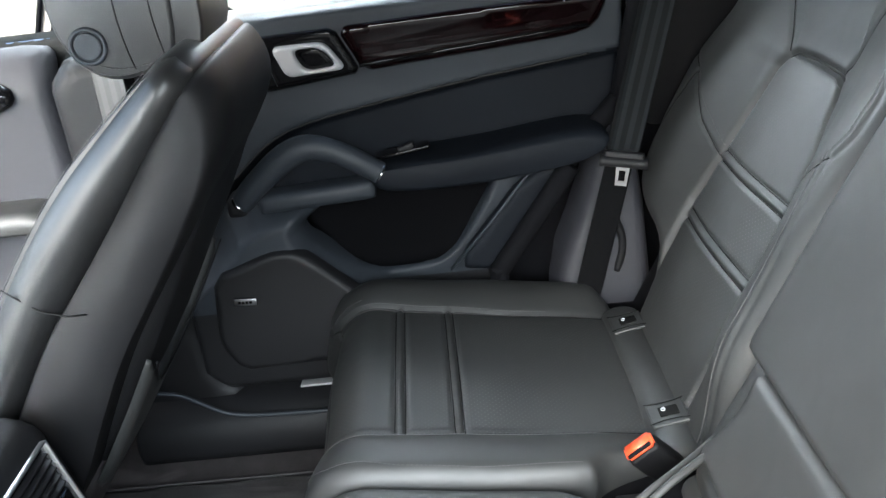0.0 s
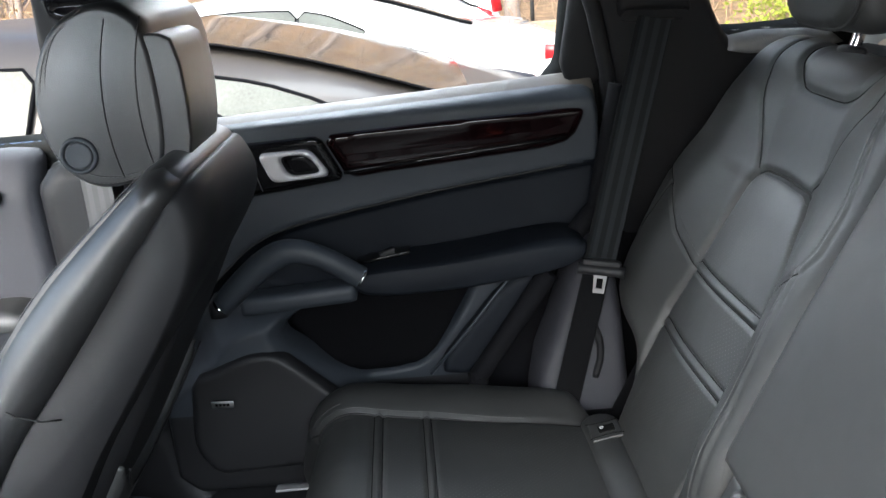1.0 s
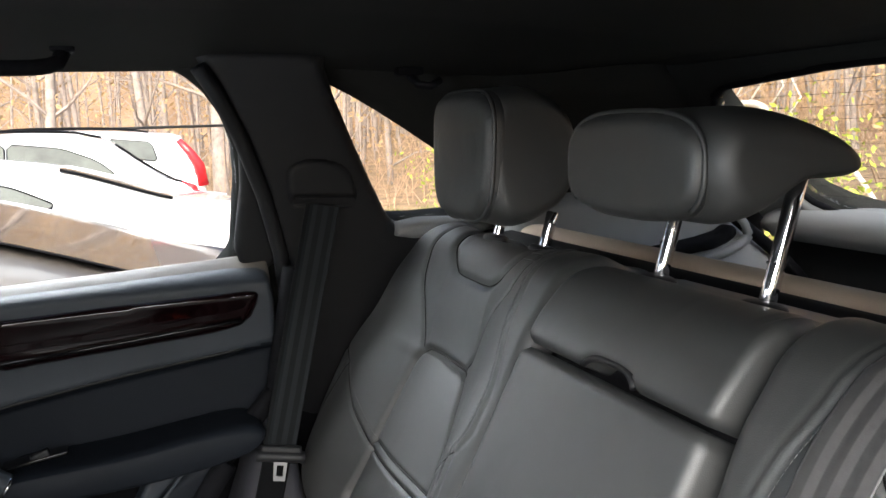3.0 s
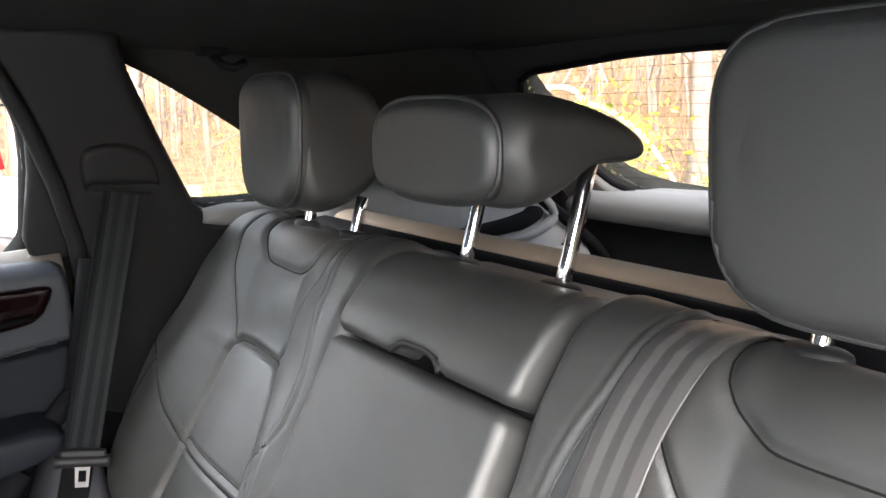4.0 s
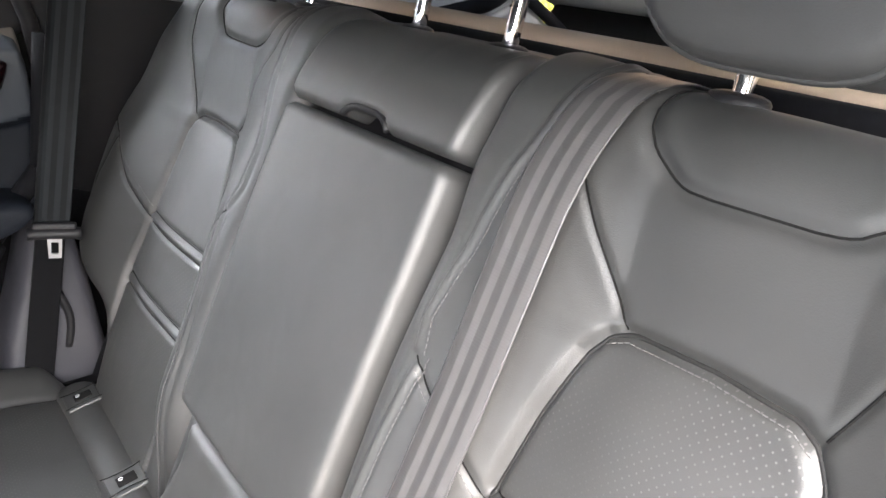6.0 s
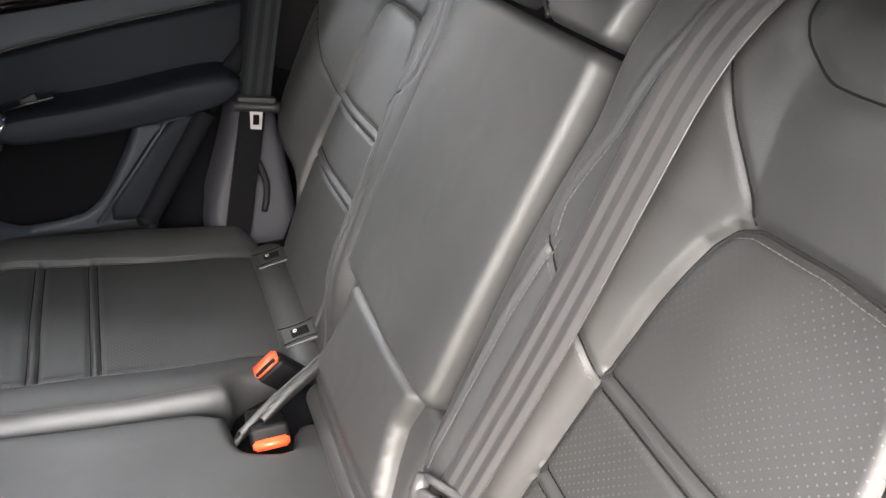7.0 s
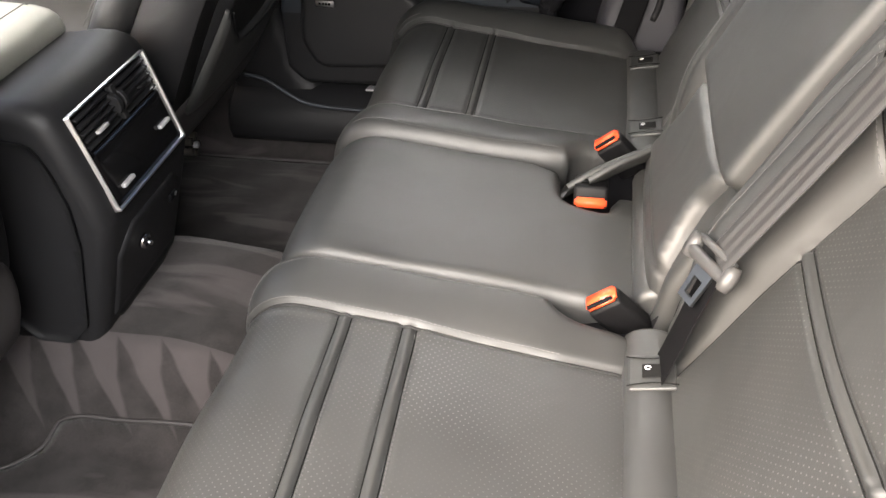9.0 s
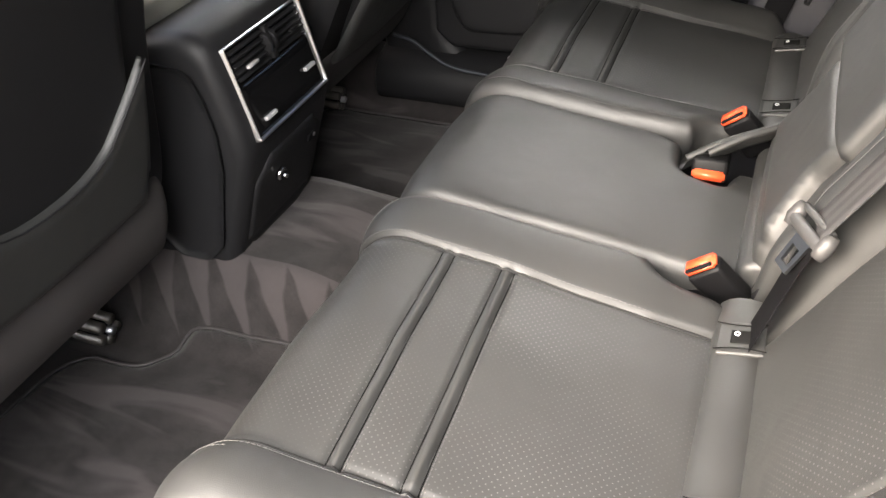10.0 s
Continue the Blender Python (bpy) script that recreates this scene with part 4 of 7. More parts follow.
DOOR_WINDOW = rounded([(-0.555, -0.055), (-0.566, 0.14), (-0.545, 0.325), (-0.40, 0.333), (-0.18, 0.327), (-0.075, 0.315), (-0.030, 0.288), (0.006, 0.235),
                       (0.026, 0.165), (0.012, -0.02), (-0.10, -0.030), (-0.30, -0.042)], 1)
QUARTER_WINDOW = rounded([(0.150, 0.292), (0.210, 0.262), (0.315, 0.196), (0.43, 0.115), (0.445, 0.07), (0.42, 0.052), (0.284, 0.050), (0.262, 0.060), (0.205, 0.170)], 1)
FRONT_WINDOW = rounded([(-0.78, -0.04), (-0.76, 0.10), (-0.70, 0.31), (-0.80, 0.33), (-1.10, 0.29), (-1.45, 0.08), (-1.50, -0.05)], 1)


def side_wall(sgn):
    """Upper body side with its window openings; on the doorway side the rear door stands open."""
    F = side_plane(sgn, 0.752)
    rear_gap = DOOR_WINDOW if sgn > 0 else np.array([(-0.60, -0.06), (-0.58, 0.33), (-0.05, 0.33), (0.03, 0.25), (0.10, 0.10), (0.12, -0.06)])
    outer = np.array([(-1.6, -0.09), (-1.5, 0.10), (-1.1, 0.40), (0.30, 0.40), (0.75, 0.335), (1.05, 0.10), (1.10, -0.09)]) if sgn > 0 else \
        np.array([(-1.6, -0.09), (-1.5, 0.10), (-1.1, 0.40), (0.30, 0.40), (0.75, 0.335), (1.05, 0.10), (1.10, -0.09), (0.14, -0.09), (0.12, 0.10), (0.05, 0.25),
                  (-0.05, 0.335), (-0.58, 0.335), (-0.62, -0.09)])
    holes = [QUARTER_WINDOW, FRONT_WINDOW] + ([rear_gap] if sgn > 0 else [])
    w = pillow("wall_east" if sgn > 0 else "wall_west", None, HEADLINER, F, [outer] + holes, 0.05, 0.006, 0.0, (), 0.014)
    tagged(w, "dark trimmed upper body side with window openings", "wall", kind="structure")
    low = np.array([(-1.6, 0.02), (-1.6, 1.17), (1.10, 1.17), (1.25, 0.9), (1.25, 0.02)]) if sgn > 0 else \
        np.array([(-1.6, 0.02), (-1.6, 1.17), (-0.64, 1.17), (-0.66, 0.56), (-0.12, 0.54), (-0.04, 0.66), (0.10, 0.80), (0.15, 1.17), (1.10, 1.17), (1.25, 0.9), (1.25, 0.02)])
    G = wall_plane(sgn, 0.775)
    l = pillow("wall_east_lower" if sgn > 0 else "wall_west_lower", None, SEALRUBBER, G, low, 0.05, 0.004, 0.0, (), 0.03)
    tagged(l, "black lower body side behind the trim", "wall", kind="structure")


def pane_in(name, loop, F, n, label, mat=None):
    """A thin pane filling an opening."""
    loop = np.asarray(loop)
    k = len(loop)
    v = np.vstack([F.at(loop[:, 0], loop[:, 1], np.full(k, n)), F.at(loop[:, 0], loop[:, 1], np.full(k, n - 0.004))])
    f = [tuple(range(k)), tuple(range(2 * k - 1, k - 1, -1))] + [(i, i + k, (i + 1) % k + k, (i + 1) % k) for i in range(k)]
    ob = link_mesh(name, v, f, mat or PANE, None, "", False)
    ob.visible_shadow = False
    return tagged(ob, label, "window", kind="structure")


def pillar_trim():
    """Inner pillar cover between the door window and the rear quarter window."""
    F = side_plane(1, 0.700)
    loop = rounded([(-0.045, 0.335), (-0.020, 0.300), (0.014, 0.232), (0.050, 0.140), (0.080, 0.030), (0.094, -0.06), (0.080, -0.20), (0.10, -0.30), (0.40, -0.30), (0.46, -0.02),
                    (0.44, 0.036), (0.300, 0.030), (0.262, 0.050), (0.210, 0.155), (0.146, 0.300), (0.150, 0.335)], 1)
    p = thing("pillar_trim", "dark plastic pillar cover with a belt outlet", "pillar trim")
    seam = [(0.078, -0.10), (0.20, -0.105), (0.34, -0.095)]
    pillow("cover", p, PLASTIC, F, loop, 0.05, 0.014, lambda u, v: 0.004 * np.sin(u * 9), [(seam, 0.003, 0.003)], 0.008)
    rim = [(-0.032, 0.31), (-0.008, 0.272), (0.024, 0.205), (0.056, 0.115), (0.080, 0.02), (0.088, -0.06)]
    tube("edge_roll", p, PLASTIC, F.at([a for a, _ in rim], [b for _, b in rim], [0.002] * 6), 0.012, sides=10)
    ledge = rounded([(0.262, 0.028), (0.272, 0.058), (0.42, 0.052), (0.45, 0.030)], 1)
    pillow("window_ledge", p, CARGO_PALE, F, ledge, 0.03, 0.006, 0.012, (), 0.006, label="pale ledge under the quarter window")
    hood = rounded([(0.085, 0.175), (0.185, 0.170), (0.205, 0.10), (0.195, 0.085), (0.105, 0.088), (0.09, 0.10)], 2)
    pillow("belt_outlet", p, PLASTIC, F, hood, 0.03, 0.010, 0.010, [([(0.105, 0.105), (0.190, 0.100)], 0.007, 0.016)], 0.005)
    G = wall_plane(1, 0.640)
    loop = rounded([(-0.070, 0.60), (-0.060, 0.79), (-0.012, 0.895), (0.018, 0.985), (0.026, 1.02), (0.060, 1.02), (0.085, 0.93), (0.10, 0.60)], 1)
    pillow("lower_cover", p, PLASTIC_PALE, G, loop, 0.10, 0.02, lambda u, v: 0.006 + 0.03 * smoothstep(-v, -0.95, -0.72), (), 0.008, label="pale grey lower cover")
    slot = G.at(0.036 + 0.010 * np.sin(np.linspace(0, 3.1, 12)), np.linspace(0.79, 0.88, 12), np.full(12, 0.027))
    tube("belt_guide", p, PLASTIC, slot, 0.006, sides=8)
    for v0, v1, x0, x1 in ((0.64, 0.80, -0.165, -0.150), (0.80, 0.96, -0.150, -0.035), (0.96, 1.06, -0.035, 0.055), (1.06, 1.24, 0.055, 0.090)):
        pts = [(x0 + (x1 - x0) * t, 0.634 if v1 < 1.0 else 0.664, v0 + (v1 - v0) * t) for t in np.linspace(-0.05, 1.05, 5)]
        tube("door_seal", p, SEALRUBBER, pts, 0.016, sides=10)
    return p


def headliner():
    F = Plane((0, 0, 1.60), (1, 0, 0), (0, 1, 0))
    F.n = vec(0, 0, -1)
    loop = rounded([(-1.15, -0.70), (-1.15, 0.70), (0.25, 0.70), (0.80, 0.66), (0.80, -0.66), (0.25, -0.70)], 1)

    def top(u, v):
        h = 0.16 * np.clip(np.abs(v) - 0.42, 0, 1) ** 1.4 * 2.2 * (1 - smoothstep(u, 0.40, 0.78)) + 0.09 * np.clip(u - 0.05, 0, 1) ** 1.6 + 0.05 * np.clip(-0.5 - u, 0, 1) ** 2
        return h

    c = pillow("ceiling", None, HEADLINER, F, loop, 0.06, 0.01, top, [([(0.72, -0.6), (0.70, 0.0), (0.72, 0.6)], 0.006, 0.006)], 0.02)
    tagged(c, "dark fabric headliner", "ceiling", kind="structure")
    for y, x in ((0.585, -0.30),):
        g = thing("grab_handle", "dark folding grab handle under the headliner", "handle")
        pts = rounded([(x - 0.10, y + 0.01, 1.575), (x - 0.09, y - 0.02, 1.548), (x + 0.09, y - 0.02, 1.542), (x + 0.10, y + 0.01, 1.565)], 2, False)
        tube("grip", g, SEALRUBBER, pts, 0.010, sides=10)
        for k in (-0.10, 0.10):
            block("mount", g, SEALRUBBER, (0.03, 0.03, 0.02), pose(x + k, y + 0.012, 1.575), 0.005)
    h = thing("coat_hook", "small black coat hook on the headliner edge", "hook")
    tube("hook", h, SEALRUBBER, [(0.255, 0.555, 1.530), (0.262, 0.535, 1.515), (0.275, 0.520, 1.512), (0.29, 0.522, 1.520)], 0.006, sides=8)
    block("base", h, SEALRUBBER, (0.04, 0.02, 0.012), pose(0.255, 0.556, 1.535), 0.003)


# ---- door ----
def right_door():
    door = thing("door_1", "closed rear car door with dark leather panel and glossy dark trim", "car door", kind="structure")
    F = wall_plane(1, 0.700)
    outline = rounded([(-0.665, 0.62), (-0.665, 1.205), (-0.655, 1.222), (0.040, 1.250), (0.062, 1.238), (0.066, 1.12), (0.050, 1.035), (0.018, 0.992), (-0.030, 0.955),
                       (-0.130, 0.795), (-0.150, 0.64), (-0.155, 0.62)], 1)
    pocket = rounded([(-0.468, 0.893), (-0.448, 0.917), (-0.360, 0.936), (-0.150, 0.945), (-0.142, 0.925), (-0.226, 0.799), (-0.300, 0.788), (-0.362, 0.789), (-0.430, 0.845)], 2)
    upper = rounded([(-0.70, 0.86), (-0.54, 1.000), (-0.500, 1.034), (-0.450, 1.058), (-0.36, 1.076), (-0.18, 1.104), (0.048, 1.130), (0.09, 1.135), (0.09, 0.60), (-0.70, 0.60)], 1)
    bulge = rounded([(-0.70, 0.80), (-0.60, 0.868), (-0.569, 0.915), (-0.489, 0.945), (-0.44, 0.935), (-0.46, 0.88), (-0.40, 0.80), (-0.34, 0.76), (-0.36, 0.60), (-0.70, 0.60)], 1)

    def top(u, v):
        P = np.column_stack([u, v])
        h = 0.012 + 0.012 * smoothstep(v, 1.10, 1.22) - 0.03 * smoothstep(v, 1.225, 1.26)
        h = h - 0.016 * smoothstep(-signed(P, upper), 0.0, 0.012)
        h = h + 0.070 * smoothstep(-signed(P, bulge), -0.03, 0.035)
        return h

    ploop, uloop = np.array(pocket), np.array(upper)
    speaker = rounded([(-0.612, 0.838), (-0.540, 0.866), (-0.505, 0.876), (-0.464, 0.870), (-0.390, 0.800), (-0.352, 0.768), (-0.380, 0.676), (-0.592, 0.670), (-0.622, 0.720)], 1, True, 0.012)
    pan = pillow("panel", door, PLASTIC_GREY, F, [outline, np.array(pocket)], 0.05, 0.008, top,
           [(uloop[2:14], 0.003, 0.0025)], 0.0042,
           [("lower_section", lambda u, v: v < 0.772, PLASTIC, "black lower door section"),
            ("lower_panel", lambda u, v: inside(np.column_stack([u, v]), [uloop]) & (v > 0.955), DOOR_LEATHER, "black leather inset")])
    edge = uloop[(uloop[:, 1] > 0.958) & (uloop[:, 0] < 0.056) & (uloop[:, 0] > -0.64)]
    seams(door, host_place[pan.name], [edge], 0.0026, 0.0, SEAM_CREASE, "inset_piping")
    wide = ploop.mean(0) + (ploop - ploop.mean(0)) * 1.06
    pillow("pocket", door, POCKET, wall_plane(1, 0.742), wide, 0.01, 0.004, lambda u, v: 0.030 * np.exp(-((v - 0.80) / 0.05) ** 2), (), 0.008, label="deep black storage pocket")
    S = wall_plane(1, 0.628)
    pillow("speaker_grille", door, PLASTIC, S, speaker, 0.03, 0.005, lambda u, v: 0.008 + 0.008 * smoothstep(v, 0.86, 0.68), (), 0.006)
    block("speaker_badge", door, SATIN, (0.036, 0.003, 0.0115), pose(-0.564, 0.608, 0.801, 0, 3, 0), 0.001, "small silver badge")
    for k in range(4):
        block("badge_bar", door, SEALRUBBER, (0.0045, 0.001, 0.0045), pose(-0.573 + 0.006 * k, 0.6062, 0.8015 - 0.0003 * k, 0, 3, 0), 0.0002)
    # glossy trim strip with its bright lower line
    T = wall_plane(1, 0.682)
    trim = rounded([(-0.362, 1.207), (-0.17, 1.2140), (0.034, 1.2175), (0.040, 1.210), (0.022, 1.168), (-0.02, 1.158), (-0.262, 1.141), (-0.330, 1.135)], 1, True, 0.012)
    pillow("trim_strip", door, WOOD, T, trim, 0.02, 0.004, lambda u, v: 0.010 + 0.22 * (v - 1.172 - 0.03 * (u + 0.25)) + 0.9 * (v - 1.172 - 0.03 * (u + 0.25)) ** 2, [([(-0.36, 1.160), (-0.10, 1.172), (0.02, 1.180)], 0.004, 0.002)], 0.006)
    line = [(-0.335, 0.671, 1.1475), (-0.20, 0.671, 1.1575), (-0.05, 0.671, 1.1690), (0.012, 0.671, 1.1745)]
    tube("trim_line", door, GLOSS, line, 0.0035, sides=8)
    plate = rounded([(-0.528, 1.203), (-0.366, 1.2065), (-0.334, 1.135), (-0.50, 1.116)], 1, True, 0.008)
    pillow("handle_plate", door, GLOSS, T, plate, 0.016, 0.003, lambda u, v: 0.012 + 0.20 * (v - 1.165), (), 0.006)
    # inner door handle: bright bezel round a recess
    bez_o = rounded([(-0.462, 1.189), (-0.382, 1.190), (-0.354, 1.145), (-0.446, 1.140)], 2, True, 0.007)
    bez_i = rounded([(-0.432, 1.182), (-0.388, 1.1825), (-0.366, 1.1505), (-0.418, 1.1475)], 2, True, 0.008)
    pillow("handle_bezel", door, SILVER, T, [bez_o, bez_i], 0.012, 0.004, lambda u, v: 0.022 + 0.20 * (v - 1.165), (), 0.003, label="satin silver door handle")
    pillow("handle_recess", door, GLOSS, T, bez_i, 0.006, 0.002, lambda u, v: 0.0145 + 0.20 * (v - 1.165), (), 0.006)
    sep = [(-0.480, 0.6665, 1.196), (-0.462, 0.6665, 1.130)]
    tube("plate_seam", door, SATIN, sep, 0.0006, sides=5)
    for x, z in ((-0.497, 1.177), (-0.484, 1.151)):
        block("lock_mark", door, WHITE_PRINT, (0.005, 0.001, 0.005), pose(x, 0.668, z), 0.0003)
        tube("lock_hoop", door, WHITE_PRINT, [(x + 0.002 * math.cos(a), 0.668, z + 0.003 + 0.003 * math.sin(a)) for a in np.linspace(0, math.pi, 7)], 0.0005, sides=5)
    # slanted pull handle
    pull = rounded([(-0.536, 0.600, 0.972), (-0.500, 0.594, 1.008), (-0.450, 0.590, 1.047), (-0.415, 0.588, 1.056), (-0.372, 0.590, 1.040), (-0.320, 0.598, 1.000)], 2, False)
    tube("pull_handle", door, PLASTIC_GREY, pull, [0.0150 + 0.0030 * math.sin(math.pi * min(1, i / (len(pull) - 1) * 1.4)) for i in range(len(pull))], "grey slanted pull handle", sides=18, rad2=1.15)
    for a, b in ((pull[0], pull[1]), (pull[-1], pull[-2])):
        d = (b - a) / np.linalg.norm(b - a)
        tube("handle_ring", door, CHROME, [a - d * 0.0015, a + d * 0.0025], 0.0163, "chrome ring", sides=20)
    block("handle_foot", door, PLASTIC, (0.03, 0.06, 0.03), pose(-0.545, 0.630, 0.963), 0.010)
    block("pull_tray", door, PLASTIC_GREY, (0.185, 0.05, 0.030), pose(-0.425, 0.650, 0.958, 0, -3, 0), 0.010)
    # armrest
    A = Plane((0, 0.645, 0), (1, 0, 0), (0, 0, 1))
    A.n = vec(0, 1, 0)
    arm = rounded([(-0.335, 0.972), (-0.330, 1.004), (-0.290, 1.010), (-0.19, 1.013), (-0.02, 1.036), (0.022, 1.030), (0.030, 1.010), (-0.010, 0.984), (-0.140, 0.966), (-0.28, 0.962)], 2)
    loft("armrest", door, DOOR_LEATHER, arm, 0.055, 0.022, A, "black padded armrest", squash=0.5)
    block("switch_base", door, GLOSS, (0.085, 0.03, 0.006), pose(-0.285, 0.640, 1.018, 0, -8, 0), 0.002)
    block("window_switch", door, PLASTIC, (0.026, 0.012, 0.012), pose(-0.278, 0.632, 1.024, 0, -18, 0), 0.003)
    # slanted cover at the rear of the pocket
    cov = rounded([(-0.092, 0.953), (-0.030, 0.962), (-0.020, 0.955), (-0.131, 0.792), (-0.145, 0.785), (-0.226, 0.795)], 1)
    pillow("rear_cover", door, DOOR_LEATHER, wall_plane(1, 0.672), cov, 0.02, 0.006, 0.008, (), 0.008)
    edge = [(-0.228, 0.660, 0.797), (-0.160, 0.660, 0.872), (-0.092, 0.660, 0.953), (-0.03, 0.662, 0.962)]
    tube("cover_edge", door, PLASTIC_GREY, edge, 0.003, sides=6)
    # window frame trim at the sill and the rear
    W = side_plane(1, 0.735)
    tri = rounded([(0.010, -0.005), (0.030, 0.165), (0.012, 0.235), (-0.028, 0.288), (0.0, 0.29), (0.05, 0.16), (0.085, 0.02), (0.07, -0.01)], 1)
    pillow("frame_cover", door, PLASTIC, W, tri, 0.02, 0.005, 0.012, (), 0.007)
    G = side_plane(1, 0.758)
    loop = np.asarray(DOOR_WINDOW)
    k = len(loop)
    v = np.vstack([G.at(loop[:, 0], loop[:, 1], np.zeros(k)), G.at(loop[:, 0], loop[:, 1], np.full(k, -0.004))])
    f = [tuple(range(k)), tuple(range(2 * k - 1, k - 1, -1))] + [(i, i + k, (i + 1) % k + k, (i + 1) % k) for i in range(k)]
    ob = link_mesh("pane", v, f, PANE, door, "clear window pane", False)
    ob.visible_shadow = False
    # the ledge's pale tone is painted skylight from the window
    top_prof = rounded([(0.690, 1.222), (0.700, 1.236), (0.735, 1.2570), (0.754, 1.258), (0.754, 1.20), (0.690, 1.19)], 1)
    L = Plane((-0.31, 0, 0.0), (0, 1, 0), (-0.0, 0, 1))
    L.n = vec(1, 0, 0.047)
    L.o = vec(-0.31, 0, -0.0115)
    loft("window_ledge", door, LEATHER_SKYLIT, top_prof, 0.372, 0.006, L, "black leather ledge under the window, painted pale as sky-lit")
    return door


# ---- floor, sill, tunnel ----
def floor_parts():
    F = Plane((0, 0, 0.44), (1, 0, 0), (0, 1, 0))

    def top(u, v):
        u, v = np.asarray(u, float), np.asarray(v, float)
        a = np.abs(v)
        tun = 0.155 * (1 - smoothstep(a, 0.115, 0.205)) * (0.55 + 0.45 * smoothstep(-u, 0.3, 0.62))
        sill = 0.11 * smoothstep(a, 0.60, 0.70)
        heel = 0.22 * smoothstep(u, -0.34, -0.26)
        return np.minimum(0.01 + np.maximum(tun, heel) + sill * (u < -0.2), 0.26) + 0.003 * np.sin(u * 40) * np.sin(v * 33)

    f = pillow("floor", None, CARPET, F, [(-1.6, -0.765), (1.25, -0.765), (1.25, 0.765), (-1.6, 0.765)], 0.05, 0.004, top, (), 0.014)
    tagged(f, "dark velour carpet with brush marks over the tunnel and footwells", "floor", kind="structure")
    for sgn in (1, -1):
        m = thing("floor_mat", "dark velour floor mat with a bound edge in the rear footwell", "floor mat", "floor mats")
        loop = rounded([(-0.42, 0.165), (-0.62, 0.172), (-0.745, 0.172), (-0.772, 0.190), (-0.800, 0.235), (-0.820, 0.248), (-0.860, 0.250), (-0.905, 0.244), (-0.935, 0.29), (-0.945, 0.40),
                        (-0.945, 0.60), (-0.42, 0.60)], 2)
        if sgn < 0:
            loop = loop * vec(1, -1)
        G = Plane((0, 0, 0.44), (1, 0, 0), (0, 1, 0))
        tt = lambda u, v: top(u, v) + 0.009
        pillow("mat", m, CARPET, G, loop, 0.012, 0.004, tt, (), 0.010)
        edge = np.vstack([loop, loop[:1]])
        tube("bound_edge", m, LEATHER_LOW, G.at(edge[:, 0], edge[:, 1], tt(edge[:, 0], edge[:, 1]) - 0.001), 0.0026, sides=6)
    s = thing("sill_cover", "black plastic door sill cover with a bright scuff plate", "sill trim")
    prof = rounded([(0.590, 0.530), (0.600, 0.575), (0.640, 0.600), (0.70, 0.610), (0.765, 0.600), (0.765, 0.50), (0.60, 0.50)], 1)
    L = Plane((-0.46, 0, 0), (0, 1, 0), (0, 0, 1))
    L.n = vec(1, 0, 0)
    loft("sill", s, PLASTIC, prof, 0.34, 0.01, L)
    block("scuff_plate", s, SILVER, (0.11, 0.030, 0.004), pose(-0.455, 0.655, 0.6085, -10, 0, 0), 0.001, "bright scuff plate")
    trimline = rounded([(-0.74, 0.585, 0.66), (-0.70, 0.585, 0.655), (-0.665, 0.585, 0.63), (-0.62, 0.590, 0.597), (-0.50, 0.592, 0.590), (-0.40, 0.592, 0.590)], 2, False)
    tube("sill_edge", s, PLASTIC_GREY, trimline, 0.004, sides=8)
    pillow("pillar_base", s, PLASTIC, wall_plane(1, 0.66), rounded([(-0.80, 0.5), (-0.80, 1.2), (-0.68, 1.2), (-0.672, 0.80), (-0.655, 0.64), (-0.60, 0.60), (-0.60, 0.5)], 1), 0.06, 0.02, 0.01, (), 0.015)


def seat_base():
    """Moulded bench pan that carries the three rear seats."""
    base = thing("bench_pan", "black moulded pan under the rear bench", "seat base")
    F = Plane((0, 0, 0), (1, 0, 0), (0, 0, 1))
    F.n = vec(0, 1, 0)
    loft("pan", base, SEALRUBBER, [(-0.325, 0.45), (-0.33, 0.70), (-0.10, 0.715), (-0.02, 0.735), (0.06, 0.735), (0.31, 1.225), (0.42, 1.225), (0.42, 0.45)], 0.60, 0.01, F)
    t = thing("belt_anchor_cover", "grey leather-covered strap guide in the buckle well", "belt anchor", "belt anchors")
    for k, (dz, dx) in enumerate(((0.0, 0.0), (0.012, 0.026))):
        pts = rounded([(-0.085 + dx, 0.075, 0.765 + dz), (-0.045 + dx, 0.095, 0.785 + dz), (0.0 + dx, 0.12, 0.795 + dz), (0.04 + dx, 0.150, 0.800 + dz), (0.085 + dx, 0.165, 0.83 + dz)], 2, False)
        strip("guide", t, LEATHER, pts, [(0.25, -0.5, 0.85)] * len(pts), 0.034, 0.008)


